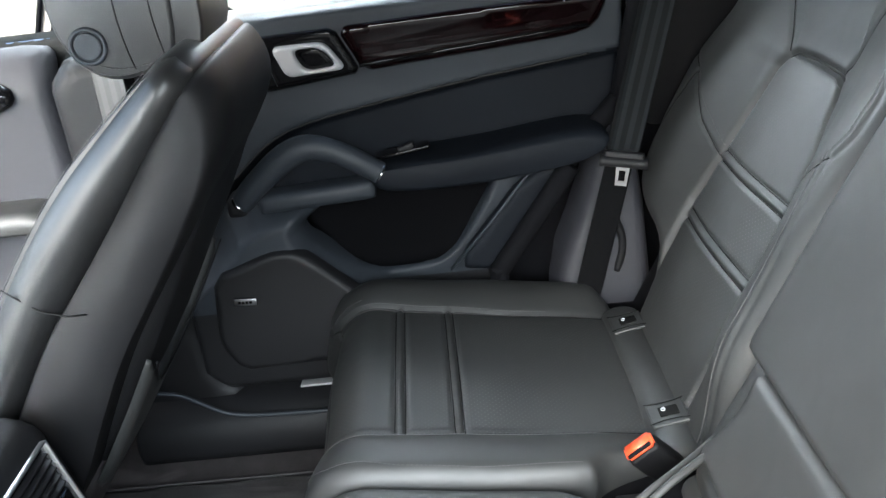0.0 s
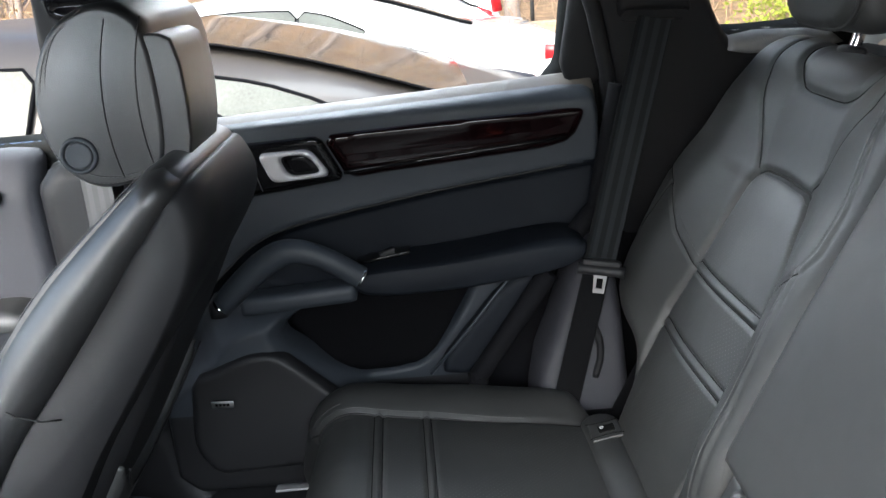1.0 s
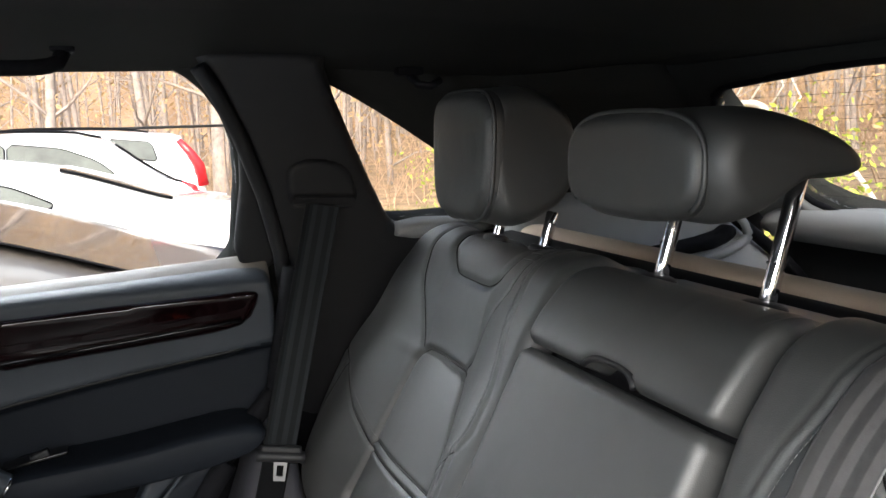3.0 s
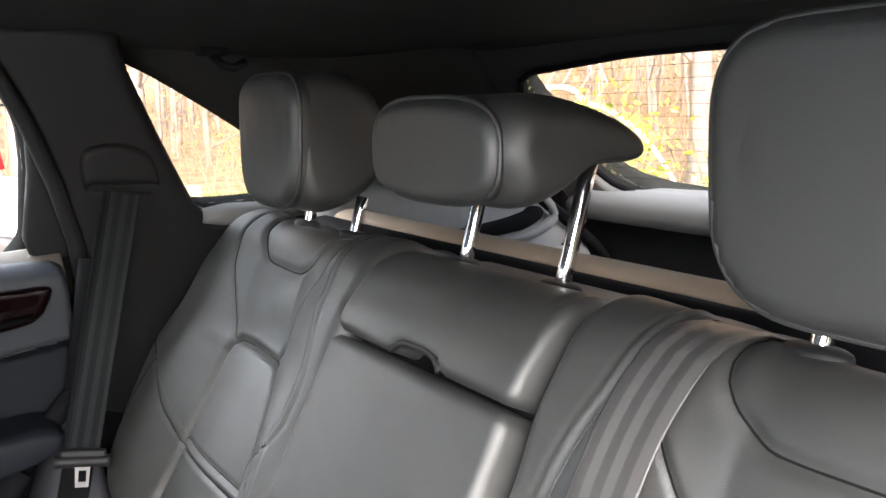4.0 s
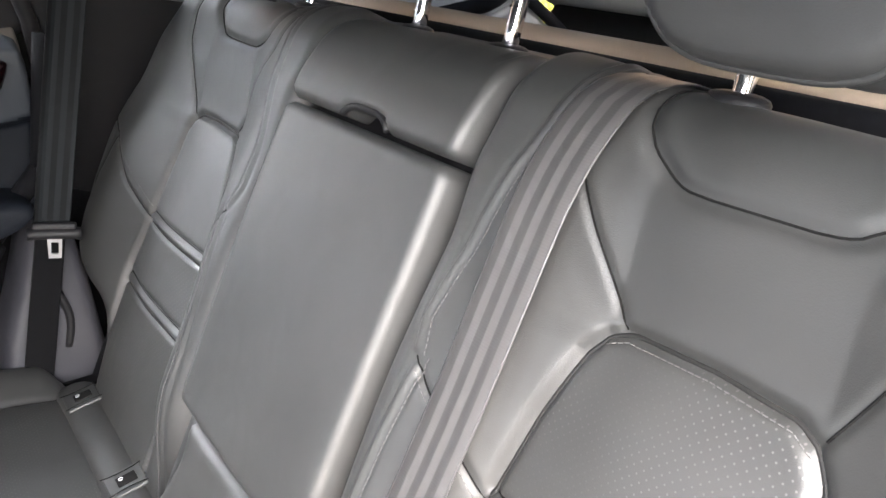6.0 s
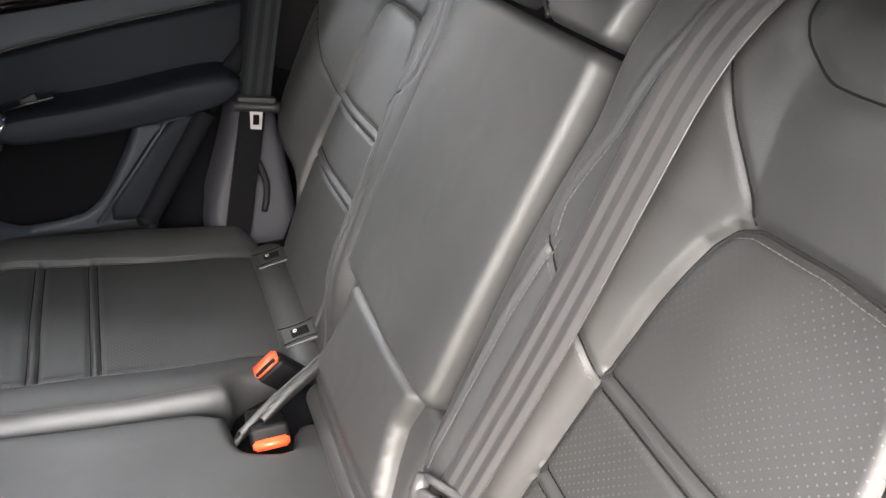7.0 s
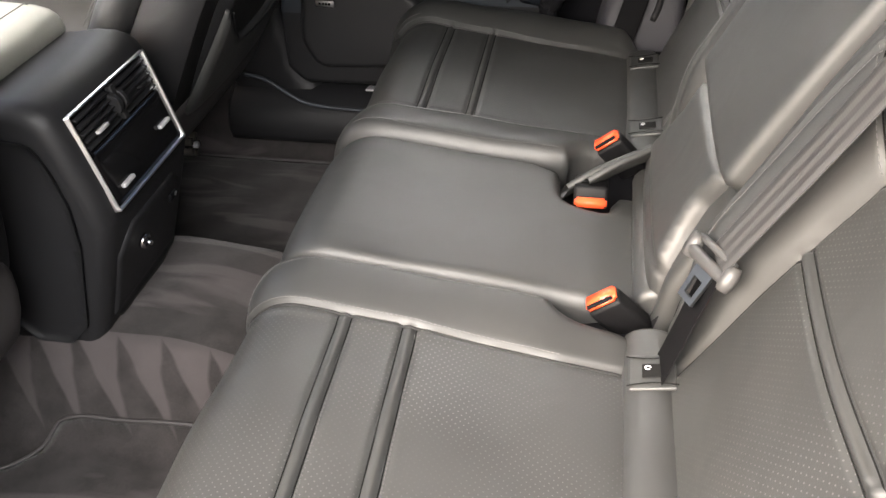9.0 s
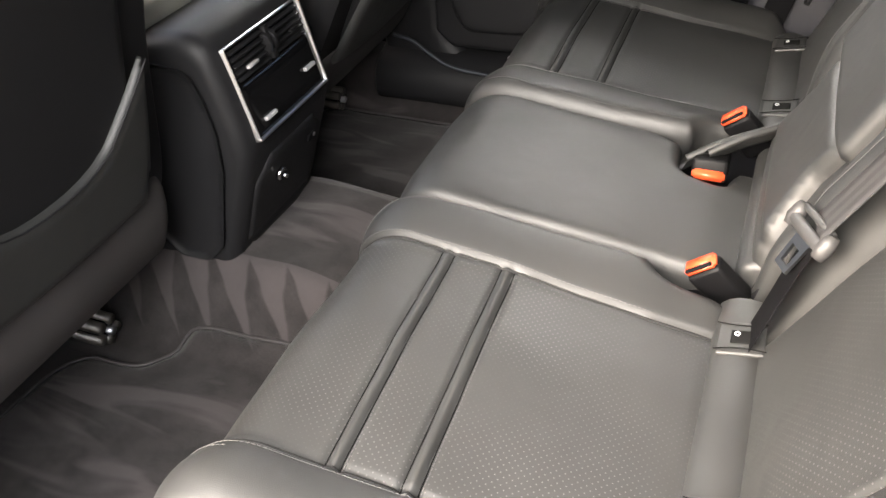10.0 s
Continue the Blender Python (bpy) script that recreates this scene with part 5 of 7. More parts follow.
# ---- console ----
def console():
    con = thing("centre_console", "black centre console end with chrome-framed rear climate panel", "console")
    A = Plane((0, 0, 0), (1, 0, 0), (0, 0, 1))
    A.n = vec(0, 1, 0)
    side = rounded([(-1.50, 0.55), (-1.50, 0.93), (-0.76, 0.945), (-0.695, 0.955), (-0.664, 0.944), (-0.652, 0.925), (-0.622, 0.800), (-0.628, 0.770), (-0.690, 0.585), (-0.700, 0.56), (-0.72, 0.55)], 1)
    loft("body", con, PLASTIC, side, 0.124, 0.026, A, squash=0.8)
    lid = rounded([(-1.45, 0.935), (-1.45, 0.985), (-0.80, 0.985), (-0.765, 0.975), (-0.755, 0.950), (-0.765, 0.935)], 1)
    loft("armrest_lid", con, LID_SKYLIT, lid, 0.118, 0.02, A, "leather armrest lid painted pale as sky-lit")
    tube("lid_seam", con, STITCH, [(-0.80, y, 0.9865 - 3.0 * max(0, abs(y) - 0.098) ** 1.3) for y in np.linspace(-0.11, 0.11, 15)], 0.0008, sides=5)
    # sloping face: x, z along its height
    up = vec(-0.031, 0, 0.125)
    up /= np.linalg.norm(up)
    F = Plane((-0.6385, 0, 0.864), (0, 1, 0), up)
    F.n = np.cross(vec(0, 1, 0), up)
    F.n = F.n if F.n[0] > 0 else -F.n
    o = [(-0.096, -0.0655), (-0.096, 0.0655), (0.096, 0.0655), (0.096, -0.0655)]
    i = [(-0.0944, -0.0610), (-0.0944, 0.0640), (0.0915, 0.0640), (0.0915, -0.0610)]
    pillow("chrome_surround", con, SATIN, F, [np.array(o), np.array(i)], 0.012, 0.0012, 0.0085, (), 0.0015, label="chrome frame")
    pillow("glass_panel", con, GLOSS, F, [(-0.0935, -0.063), (-0.0935, 0.014), (0.0935, 0.014), (0.0935, -0.063)], 0.01, 0.001, 0.0055, (), 0.01, label="gloss black touch panel")
    pillow("vent_back", con, SEALRUBBER, F, [(-0.0935, 0.014), (-0.0935, 0.063), (0.0935, 0.063), (0.0935, 0.014)], 0.01, 0.001, 0.0008, (), 0.01)
    m0 = pose_from(F.o, F.u, F.v)
    for k in range(5):
        for s in (-0.048, 0.048):
            block("vent_slat", con, PLASTIC, (0.078, 0.0022, 0.007), m0 @ pose(s, 0.019 + 0.0092 * k, 0.004, 25, 0, 0), 0.0006)
    block("vent_divider", con, PLASTIC, (0.010, 0.046, 0.009), m0 @ pose(0, 0.0375, 0.0045), 0.001)
    for s in (-0.010, 0.004):
        prof = [(0.016 * math.cos(a), 0.016 * math.sin(a)) for a in np.linspace(0, 2 * math.pi, 24, endpoint=False)]
        D = Plane(F.at(s + 0.002, 0.038, 0.0), F.v, F.n)
        D.n = F.u
        loft("vent_wheel", con, PLASTIC, prof, 0.004, 0.001, D)
    block("vent_tab", con, SILVER, (0.024, 0.0045, 0.006), m0 @ pose(-0.055, 0.029, 0.010), 0.001)
    block("vent_tab", con, PLASTIC, (0.018, 0.003, 0.006), m0 @ pose(0.055, 0.033, 0.010), 0.001)
    for u, v in ((-0.058, -0.045), (0.062, -0.028)):
        for k in (-0.0042, 0.0042):
            block("rocker_switch", con, SILVER, (0.0130, 0.0050, 0.006), m0 @ pose(u + k * 1.6, v + 0.001, 0.0085), 0.001, "silver rocker switch")
    # lower face: power socket, port and lip
    lo = vec(-0.062, 0, -0.185)
    lo /= np.linalg.norm(lo)
    Gf = Plane((-0.6575, 0, 0.682), (0, 1, 0), -lo)
    nn = np.cross(vec(0, 1, 0), -lo)
    Gf.n = nn if nn[0] > 0 else -nn
    pillow("lower_face", con, PLASTIC, Gf, rounded([(-0.092, -0.095), (-0.096, 0.085), (0.096, 0.085), (0.092, -0.095)], 1), 0.01, 0.003, 0.0045,
           [([(-0.09, -0.062), (0.09, -0.062)], 0.003, 0.003)], 0.007)
    c = Gf.at(-0.040, 0.040, 0.008)
    tube("socket", con, CHROME, [c, c + Gf.n * 0.006], 0.0105, "chrome power socket", sides=20)
    tube("socket_cap", con, SEALRUBBER, [c + Gf.n * 0.004, c + Gf.n * 0.0075], 0.0065, sides=16)
    tube("socket_pin", con, CHROME, [c + Gf.n * 0.004, c + Gf.n * 0.014], 0.003, sides=10)
    c = Gf.at(0.052, 0.052, 0.008)
    block("usb_port", con, SEALRUBBER, (0.018, 0.012, 0.004), pose_from(c, Gf.u, Gf.v), 0.001)
    block("port_mark", con, SATIN, (0.004, 0.006, 0.002), pose_from(Gf.at(0.056, 0.055, 0.011), Gf.u, Gf.v), 0.0006)
    pillow("side_panel", con, PLASTIC, wall_plane(-1, 0.127), rounded([(-0.80, 0.60), (-0.83, 0.915), (-0.70, 0.915), (-0.675, 0.900), (-0.655, 0.80), (-0.70, 0.60)], 1), 0.006, 0.003, 0.002, (), 0.012)


# ---- front seats ----
def front_seat(sgn, turn=0.0, shift=0.0):
    """Backrest, shell, pocket and headrest; turn sets the recline, shift the place on the rails."""
    seat = thing("front_seat", "black leather front seat with seatback pocket", "car seat", "front seats")
    seat.matrix_basis = pose(-0.72 + shift, 0, 0.72) @ pose(0, 0, 0, 0, -turn, 0) @ pose(0.72, 0, -0.72)
    undo = seat.matrix_basis.inverted()
    yc = 0.39 * sgn
    A = Plane((0, yc, 0), (1, 0, 0), (0, 0, 1))
    A.n = vec(0, 1, 0)
    crease = [(-0.440, 1.266), (-0.449, 1.248), (-0.508, 1.164), (-0.602, 1.050), (-0.655, 0.990), (-0.735, 0.87), (-0.790, 0.75)]
    back = rounded([(-0.460, 1.279), (-0.476, 1.279), (-0.535, 1.230), (-0.600, 1.174), (-0.668, 1.094), (-0.79, 0.92), (-0.86, 0.76), (-0.85, 0.70)] + crease[::-1], 2)
    bk = loft("backrest", seat, FRONT_LEATHER, back, 0.202, 0.060, A, steps=9, squash=0.25)
    hull = rounded([(-0.440, 1.266), (-0.454, 1.256), (-0.516, 1.172), (-0.610, 1.058), (-0.664, 0.998), (-0.745, 0.87), (-0.81, 0.72), (-0.735, 0.715), (-0.692, 0.76), (-0.630, 0.880), (-0.584, 0.963),
                    (-0.534, 1.032), (-0.482, 1.105), (-0.436, 1.176), (-0.424, 1.222), (-0.431, 1.255)], 2)
    hl = loft("rear_hull", seat, PLASTIC, hull, 0.217, 0.075, A, steps=9, squash=0.33)
    # the outboard shoulder slopes down
    for ob in (bk, hl):
        for q in ob.data.vertices:
            o = (q.co.y - yc) * sgn
            if o > 0:
                q.co.y = yc + sgn * o * (1 - 0.78 * smoothstep(np.array([q.co.z]), 1.10, 1.29)[0])
    # rounded side bolster between the top edge and the crease
    over = rounded([(-0.474, 1.281), (-0.535, 1.230), (-0.600, 1.174), (-0.668, 1.094), (-0.79, 0.92), (-0.86, 0.76)], 2, False)
    under = rounded([(-0.440, 1.253), (-0.508, 1.164), (-0.602, 1.050), (-0.655, 0.990), (-0.735, 0.87), (-0.790, 0.75)], 2, False)
    ts = np.linspace(0, 1, 26)
    at = lambda q: np.column_stack([np.interp(ts, np.linspace(0, 1, len(q)), q[:, i]) for i in range(2)])
    over, under = at(over), at(under)
    verts, faces, m = [], [], 24
    for i, (p, q) in enumerate(zip(over, under)):
        c, h = (p + q) / 2, (p - q) / 2
        shrink = min(1.0, 0.55 + 6 * ts[i])
        for j in range(m):
            a = 2 * math.pi * j / m
            w = c + h * math.cos(a) * 0.97 * shrink
            verts.append((w[0], yc - sgn * (0.168 + 0.062 * math.sin(a) * shrink), w[1]))
    for i in range(len(over) - 1):
        for j in range(m):
            k = (j + 1) % m
            faces.append((i * m + j, i * m + k, (i + 1) * m + k, (i + 1) * m + j))
    faces += [tuple(range(m)), tuple((len(over) - 1) * m + j for j in range(m))[::-1]]
    bm = bmesh.new()
    vs = [bm.verts.new(v) for v in verts]
    for q in faces:
        bm.faces.new([vs[i] for i in q])
    part("side_bolster", bm, FRONT_LEATHER, seat)
    d = vec(-0.470 + 0.640, 0, 1.150 - 0.855)
    d /= np.linalg.norm(d)
    Bk = Plane((-0.552, yc, 0.983), (0, sgn, 0), d)
    nn = np.cross(vec(0, sgn, 0), d)
    Bk.n = nn if nn[0] > 0 else -nn
    shell = rounded([(-0.150, -0.270), (-0.160, -0.10), (-0.155, 0.12), (-0.125, 0.22), (0.125, 0.22), (0.155, 0.12), (0.160, -0.10), (0.150, -0.270)], 2)

    def top(u, v):
        return 0.006 - 0.22 * u * u - 0.06 * np.clip(v - 0.05, 0, 1) ** 1.2 - 0.10 * np.clip(-0.12 - v, 0, 1) ** 1.4

    pillow("rear_shell", seat, PLASTIC, Bk, shell, 0.04, 0.016, top, (), 0.010)
    line = rounded([(-0.172, -0.050), (-0.13, -0.095), (-0.07, -0.150), (0.07, -0.150), (0.13, -0.095), (0.172, -0.050)], 2, False)
    pock = np.vstack([line, [(0.175, -0.17), (0.165, -0.255), (-0.165, -0.255), (-0.175, -0.17)]])
    pillow("pocket", seat, LEATHER, Bk, pock, 0.012, 0.006, lambda u, v: top(u, v) + 0.012, (), 0.009, label="black leather seatback pocket")
    tube("pocket_edge", seat, PLASTIC, Bk.at(line[:, 0], line[:, 1], top(line[:, 0], line[:, 1]) + 0.0120), 0.0014, sides=8)
    low = rounded([(-0.83, 0.665), (-0.74, 0.75), (-0.700, 0.785), (-0.675, 0.780), (-0.700, 0.715), (-0.75, 0.655)], 1)
    loft("lower_cover", seat, LEATHER_LOW, low, 0.215, 0.03, A, "dark grey carpeted lower cover")
    cush = rounded([(-1.42, 0.62), (-1.45, 0.80), (-1.36, 0.84), (-0.95, 0.78), (-0.85, 0.76), (-0.85, 0.60)], 2)
    cu = loft("cushion", seat, LEATHER, cush, 0.25, 0.06, A, squash=0.4)
    cu.matrix_basis = undo
    for o in (-0.19, 0.17):
        m = undo @ pose(-1.10, yc + o * -sgn, 0.493)
        block("seat_rail", seat, SEALRUBBER, (0.44, 0.036, 0.034), m, 0.004)
        for dy, dz in ((-0.012, 0.014), (0.010, 0.016), (-0.017, -0.006), (0.016, -0.006), (0.0, -0.016)):
            tube("rail_rib", seat, RAIL, [m @ Vector((x, dy, dz)) for x in (-0.215, 0.0, 0.224)], 0.0095, "brown grey steel rail rib", sides=8)
        tube("rail_screw", seat, SATIN, [m @ Vector((x, 0.002, 0.0)) for x in (0.20, 0.230)], 0.0075, sides=6)
        block("seat_leg", seat, SEALRUBBER, (0.20, 0.03, 0.11), undo @ pose(-1.16, yc + o * -sgn, 0.56), 0.006)
    for o in (-sgn,):
        seam = rounded([(-0.484, yc + o * 0.198, 1.272), (-0.540, yc + o * 0.200, 1.225), (-0.604, yc + o * 0.200, 1.168), (-0.672, yc + o * 0.200, 1.086), (-0.790, yc + o * 0.200, 0.916)], 2, False)
        thread("side_stitching", seat, seam)
    o = -sgn
    tube("bolster_seam", seat, SEAM_CREASE, [(-0.690, yc + o * 0.2165, 1.066), (-0.668, yc + o * 0.2262, 1.056), (-0.645, yc + o * 0.2302, 1.040), (-0.622, yc + o * 0.2262, 1.030), (-0.606, yc + o * 0.2175, 1.026)], 0.0010, sides=6)
    head = new("headrest")
    head.parent = seat
    hp = rounded([(-0.600, 1.280), (-0.606, 1.350), (-0.576, 1.412), (-0.532, 1.433), (-0.498, 1.430), (-0.470, 1.405), (-0.470, 1.262), (-0.500, 1.248), (-0.560, 1.238)], 2)
    loft("front_pad", head, FRONT_LEATHER, hp, 0.132, 0.032, A, steps=8, squash=0.30)
    bp = rounded([(-0.508, 1.252), (-0.508, 1.390), (-0.470, 1.400), (-0.448, 1.388), (-0.446, 1.300), (-0.456, 1.258), (-0.468, 1.251)], 1)
    R = Plane((0, yc - sgn * 0.062, 0), (1, 0, 0), (0, 0, 1))
    R.n = vec(0, 1, 0)
    loft("rear_pad", head, FRONT_LEATHER, bp, 0.066, 0.006, R, steps=5, squash=0.5)
    c = vec(-0.565, yc - sgn * 0.1315, 1.282)
    disc("button_ring", head, PLASTIC_GREY, c, (0, -sgn, 0), [(0.0195, -0.004), (0.0195, 0.0022), (0.0180, 0.0034), (0.0165, 0.0034), (0.0152, 0.0022), (0.0146, 0.0)])
    disc("height_button", head, PLASTIC_GREY, c, (0, -sgn, 0), [(0.0140, -0.004), (0.0140, 0.0020), (0.0132, 0.0028), (0.0115, 0.0026), (0.006, 0.0020)], "round grey push button")
    for x0, xm in ((-0.535, SEAM_CREASE), (-0.500, SEAM_CREASE)):
        zz = np.linspace(1.255, 1.415, 11)
        tube("head_seam", head, xm, [(x0 + 0.012 * ((z - 1.335) / 0.08) ** 2 + 0.010 * (z - 1.26) / 0.16, yc - sgn * (0.1322 - 3.0 * max(0, abs(z - 1.335) - 0.07) ** 2), z) for z in zz], 0.0008, sides=6)
    bot = [(-0.575 + 0.095 * t, yc - sgn * 0.126, 1.262 - 0.010 * math.sin(t * 3.1)) for t in np.linspace(0, 1, 9)]
    thread("head_stitching", head, bot)
    arc = rounded([(-0.500, yc - sgn * 0.1335, 1.256), (-0.548, yc - sgn * 0.1335, 1.248), (-0.588, yc - sgn * 0.131, 1.268), (-0.596, yc - sgn * 0.131, 1.335), (-0.576, yc - sgn * 0.1335, 1.395), (-0.540, yc - sgn * 0.131, 1.420)], 2, False)
    for k in (0.0, 0.006):
        thread("head_stitching", head, arc + vec(k, 0, k))
    for o in (-0.06, 0.06):
        tube("post", head, CHROME, [(-0.50, yc + o, 1.22), (-0.495, yc + o, 1.28)], 0.0065, "chrome post", sides=12)
    return seat


# ---- load space ----
def cargo():
    cov = thing("luggage_cover", "grey roller luggage cover cassette behind the bench, its sheet painted as sunlit", "luggage cover")
    A = Plane((0, 0, 0), (1, 0, 0), (0, 0, 1))
    A.n = vec(0, 1, 0)
    loft("cassette", cov, SEALRUBBER, rounded([(0.395, 1.245), (0.400, 1.282), (0.425, 1.291), (0.44, 1.284), (0.44, 1.24)], 1), 0.60, 0.01, A)
    loft("cover_sheet", cov, COVER_SUNLIT, rounded([(0.446, 1.268), (0.446, 1.290), (0.47, 1.297), (0.500, 1.290), (0.500, 1.268)], 1), 0.60, 0.006, A, "grey cover front painted tan as sunlit")
    bc = thing("backrest_rear", "black carpeted rear of the bench backrests", "seat back")
    loft("rear_panel", bc, HEADLINER, [(0.36, 0.80), (0.37, 1.275), (0.396, 1.270), (0.396, 0.80)], 0.58, 0.01, A)
    G = wall_plane(1, 0.62)
    p = thing("cargo_side_trim", "light grey load space side trim with a dark recess", "cargo trim", "cargo trims")
    loop = rounded([(0.44, 0.60), (0.44, 1.335), (0.74, 1.340), (0.85, 1.290), (0.98, 1.16), (1.02, 0.60)], 1)
    pillow("trim", p, CARGO_PALE, G, loop, 0.06, 0.02, lambda u, v: 0.03 + 0.04 * smoothstep(v, 1.30, 1.16), (), 0.012)
    slot = rounded([(0.62, 1.238), (0.80, 1.258), (0.825, 1.275), (0.845, 1.262), (0.835, 1.245), (0.78, 1.228), (0.62, 1.226)], 1)
    pillow("recess", p, SEALRUBBER, G, slot, 0.02, 0.003, 0.064, (), 0.01)
    rim = rounded([(0.60, 1.225), (0.79, 1.212), (0.87, 1.240), (0.872, 1.262), (0.80, 1.330)], 2, False)
    tube("recess_rim", p, CARGO_PALE, G.at(rim[:, 0], rim[:, 1], np.full(len(rim), 0.055)), 0.009, sides=10)
    strut = [(0.80, 0.575, 1.318), (0.90, 0.565, 1.24), (0.985, 0.555, 1.17), (1.00, 0.55, 1.12)]
    tube("strap", p, SEALRUBBER, rounded(strut, 2, False), 0.011, "black strap", sides=10)
    q = thing("cargo_side_trim", "light grey load space side trim", "cargo trim", "cargo trims")
    pillow("trim", q, CARGO_PALE, wall_plane(-1, 0.62), loop, 0.06, 0.02, 0.03, (), 0.02)
    # tailgate with its window
    low_holder = thing("tailgate_trim", "light grey lower tailgate trim", "tailgate trim")
    up = vec(-0.22, 0, 0.24)
    up /= np.linalg.norm(up)
    T = Plane((1.015, 0, 1.285), (0, 1, 0), up)
    T.n = np.cross(vec(0, 1, 0), up)
    T.n = T.n if T.n[0] < 0 else -T.n
    hole = rounded([(-0.575, 0.03), (-0.50, -0.018), (-0.30, -0.036), (0.30, -0.036), (0.50, -0.018), (0.575, 0.03), (0.640, 0.235), (0.60, 0.292), (0.30, 0.318), (-0.30, 0.318), (-0.60, 0.292), (-0.640, 0.235)], 1)
    outer = np.array([(-0.72, -0.16), (0.72, -0.16), (0.74, 0.42), (-0.74, 0.42)])
    tail = pillow("tailgate_wall", None, HEADLINER, T, [outer, hole], 0.05, 0.012, 0.0, (), 0.008)
    tagged(tail, "dark tailgate surround of the rear window", "tailgate", kind="structure")
    pane_in("window_rear", hole, T, -0.02, "sloping rear window with fine heating wires", PANE_TINTED)
    rim = np.vstack([hole, hole[:1]])
    tube("window_seal", low_holder, SEALRUBBER, T.at(rim[:, 0], rim[:, 1], np.full(len(rim), -0.004)), 0.006, "black window seal", sides=8)
    g = thing("heating_wires", "fine horizontal heating wires on the rear window", "heating wire", kind="stuff")
    verts, faces = [], []
    for k in range(11):
        v = 0.02 + 0.026 * k
        for yv in (-0.55, 0.55):
            for dv in (-0.0004, 0.0004):
                verts.append(T.at(yv, v + dv, -0.0185))
        b0 = 4 * k
        faces.append((b0, b0 + 1, b0 + 3, b0 + 2))
    link_mesh("wires", verts, faces, SEALRUBBER, g, "", False)
    low = low_holder
    W = Plane((1.02, 0, 1.20), (0, 1, 0), vec(-0.10, 0, 0.995))
    W.n = vec(-0.995, 0, -0.10)
    pillow("upper_band", low, CARGO_PALE, W, rounded([(-0.66, 0.030), (-0.66, 0.087), (0.66, 0.087), (0.66, 0.030)], 1), 0.10, 0.02, 0.045, (), 0.012)
    pillow("lower_band", low, PLASTIC, W, rounded([(-0.66, -0.62), (-0.66, 0.026), (0.66, 0.026), (0.66, -0.62)], 1), 0.05, 0.02, 0.03, (), 0.03, label="black lower band")
    inner = [tuple(q) for q in vec(0, 0.14) + (hole - vec(0, 0.14)) * 1.004 if q[1] < 0.20]
    inner = sorted([q for q in inner if q[0] > 0], key=lambda q: -q[1]) + sorted([q for q in inner if q[0] <= 0], key=lambda q: q[1])
    skirt = [(-0.72, 0.20), (-0.70, -0.12), (0.70, -0.12), (0.72, 0.20)] + inner
    pillow("window_surround", low, CARGO_PALE, T, skirt, 0.03, 0.006, 0.014, (), 0.008, label="pale trim under the rear window")
    seam = [T.at(a, b, 0.0142) for a, b in ((0.40, -0.040), (0.43, -0.075), (0.44, -0.11))]
    tube("trim_joint", low, SEAM_SHADE, seam, 0.0016, sides=6)


# grey fabric; the tan is warm sunlight put into the colour
COVER_SUNLIT = material("sunlit_grey_cover_fabric", (0.26, 0.20, 0.15), 0.8, grain=0.5, grain_scale=700, vary=0.12)


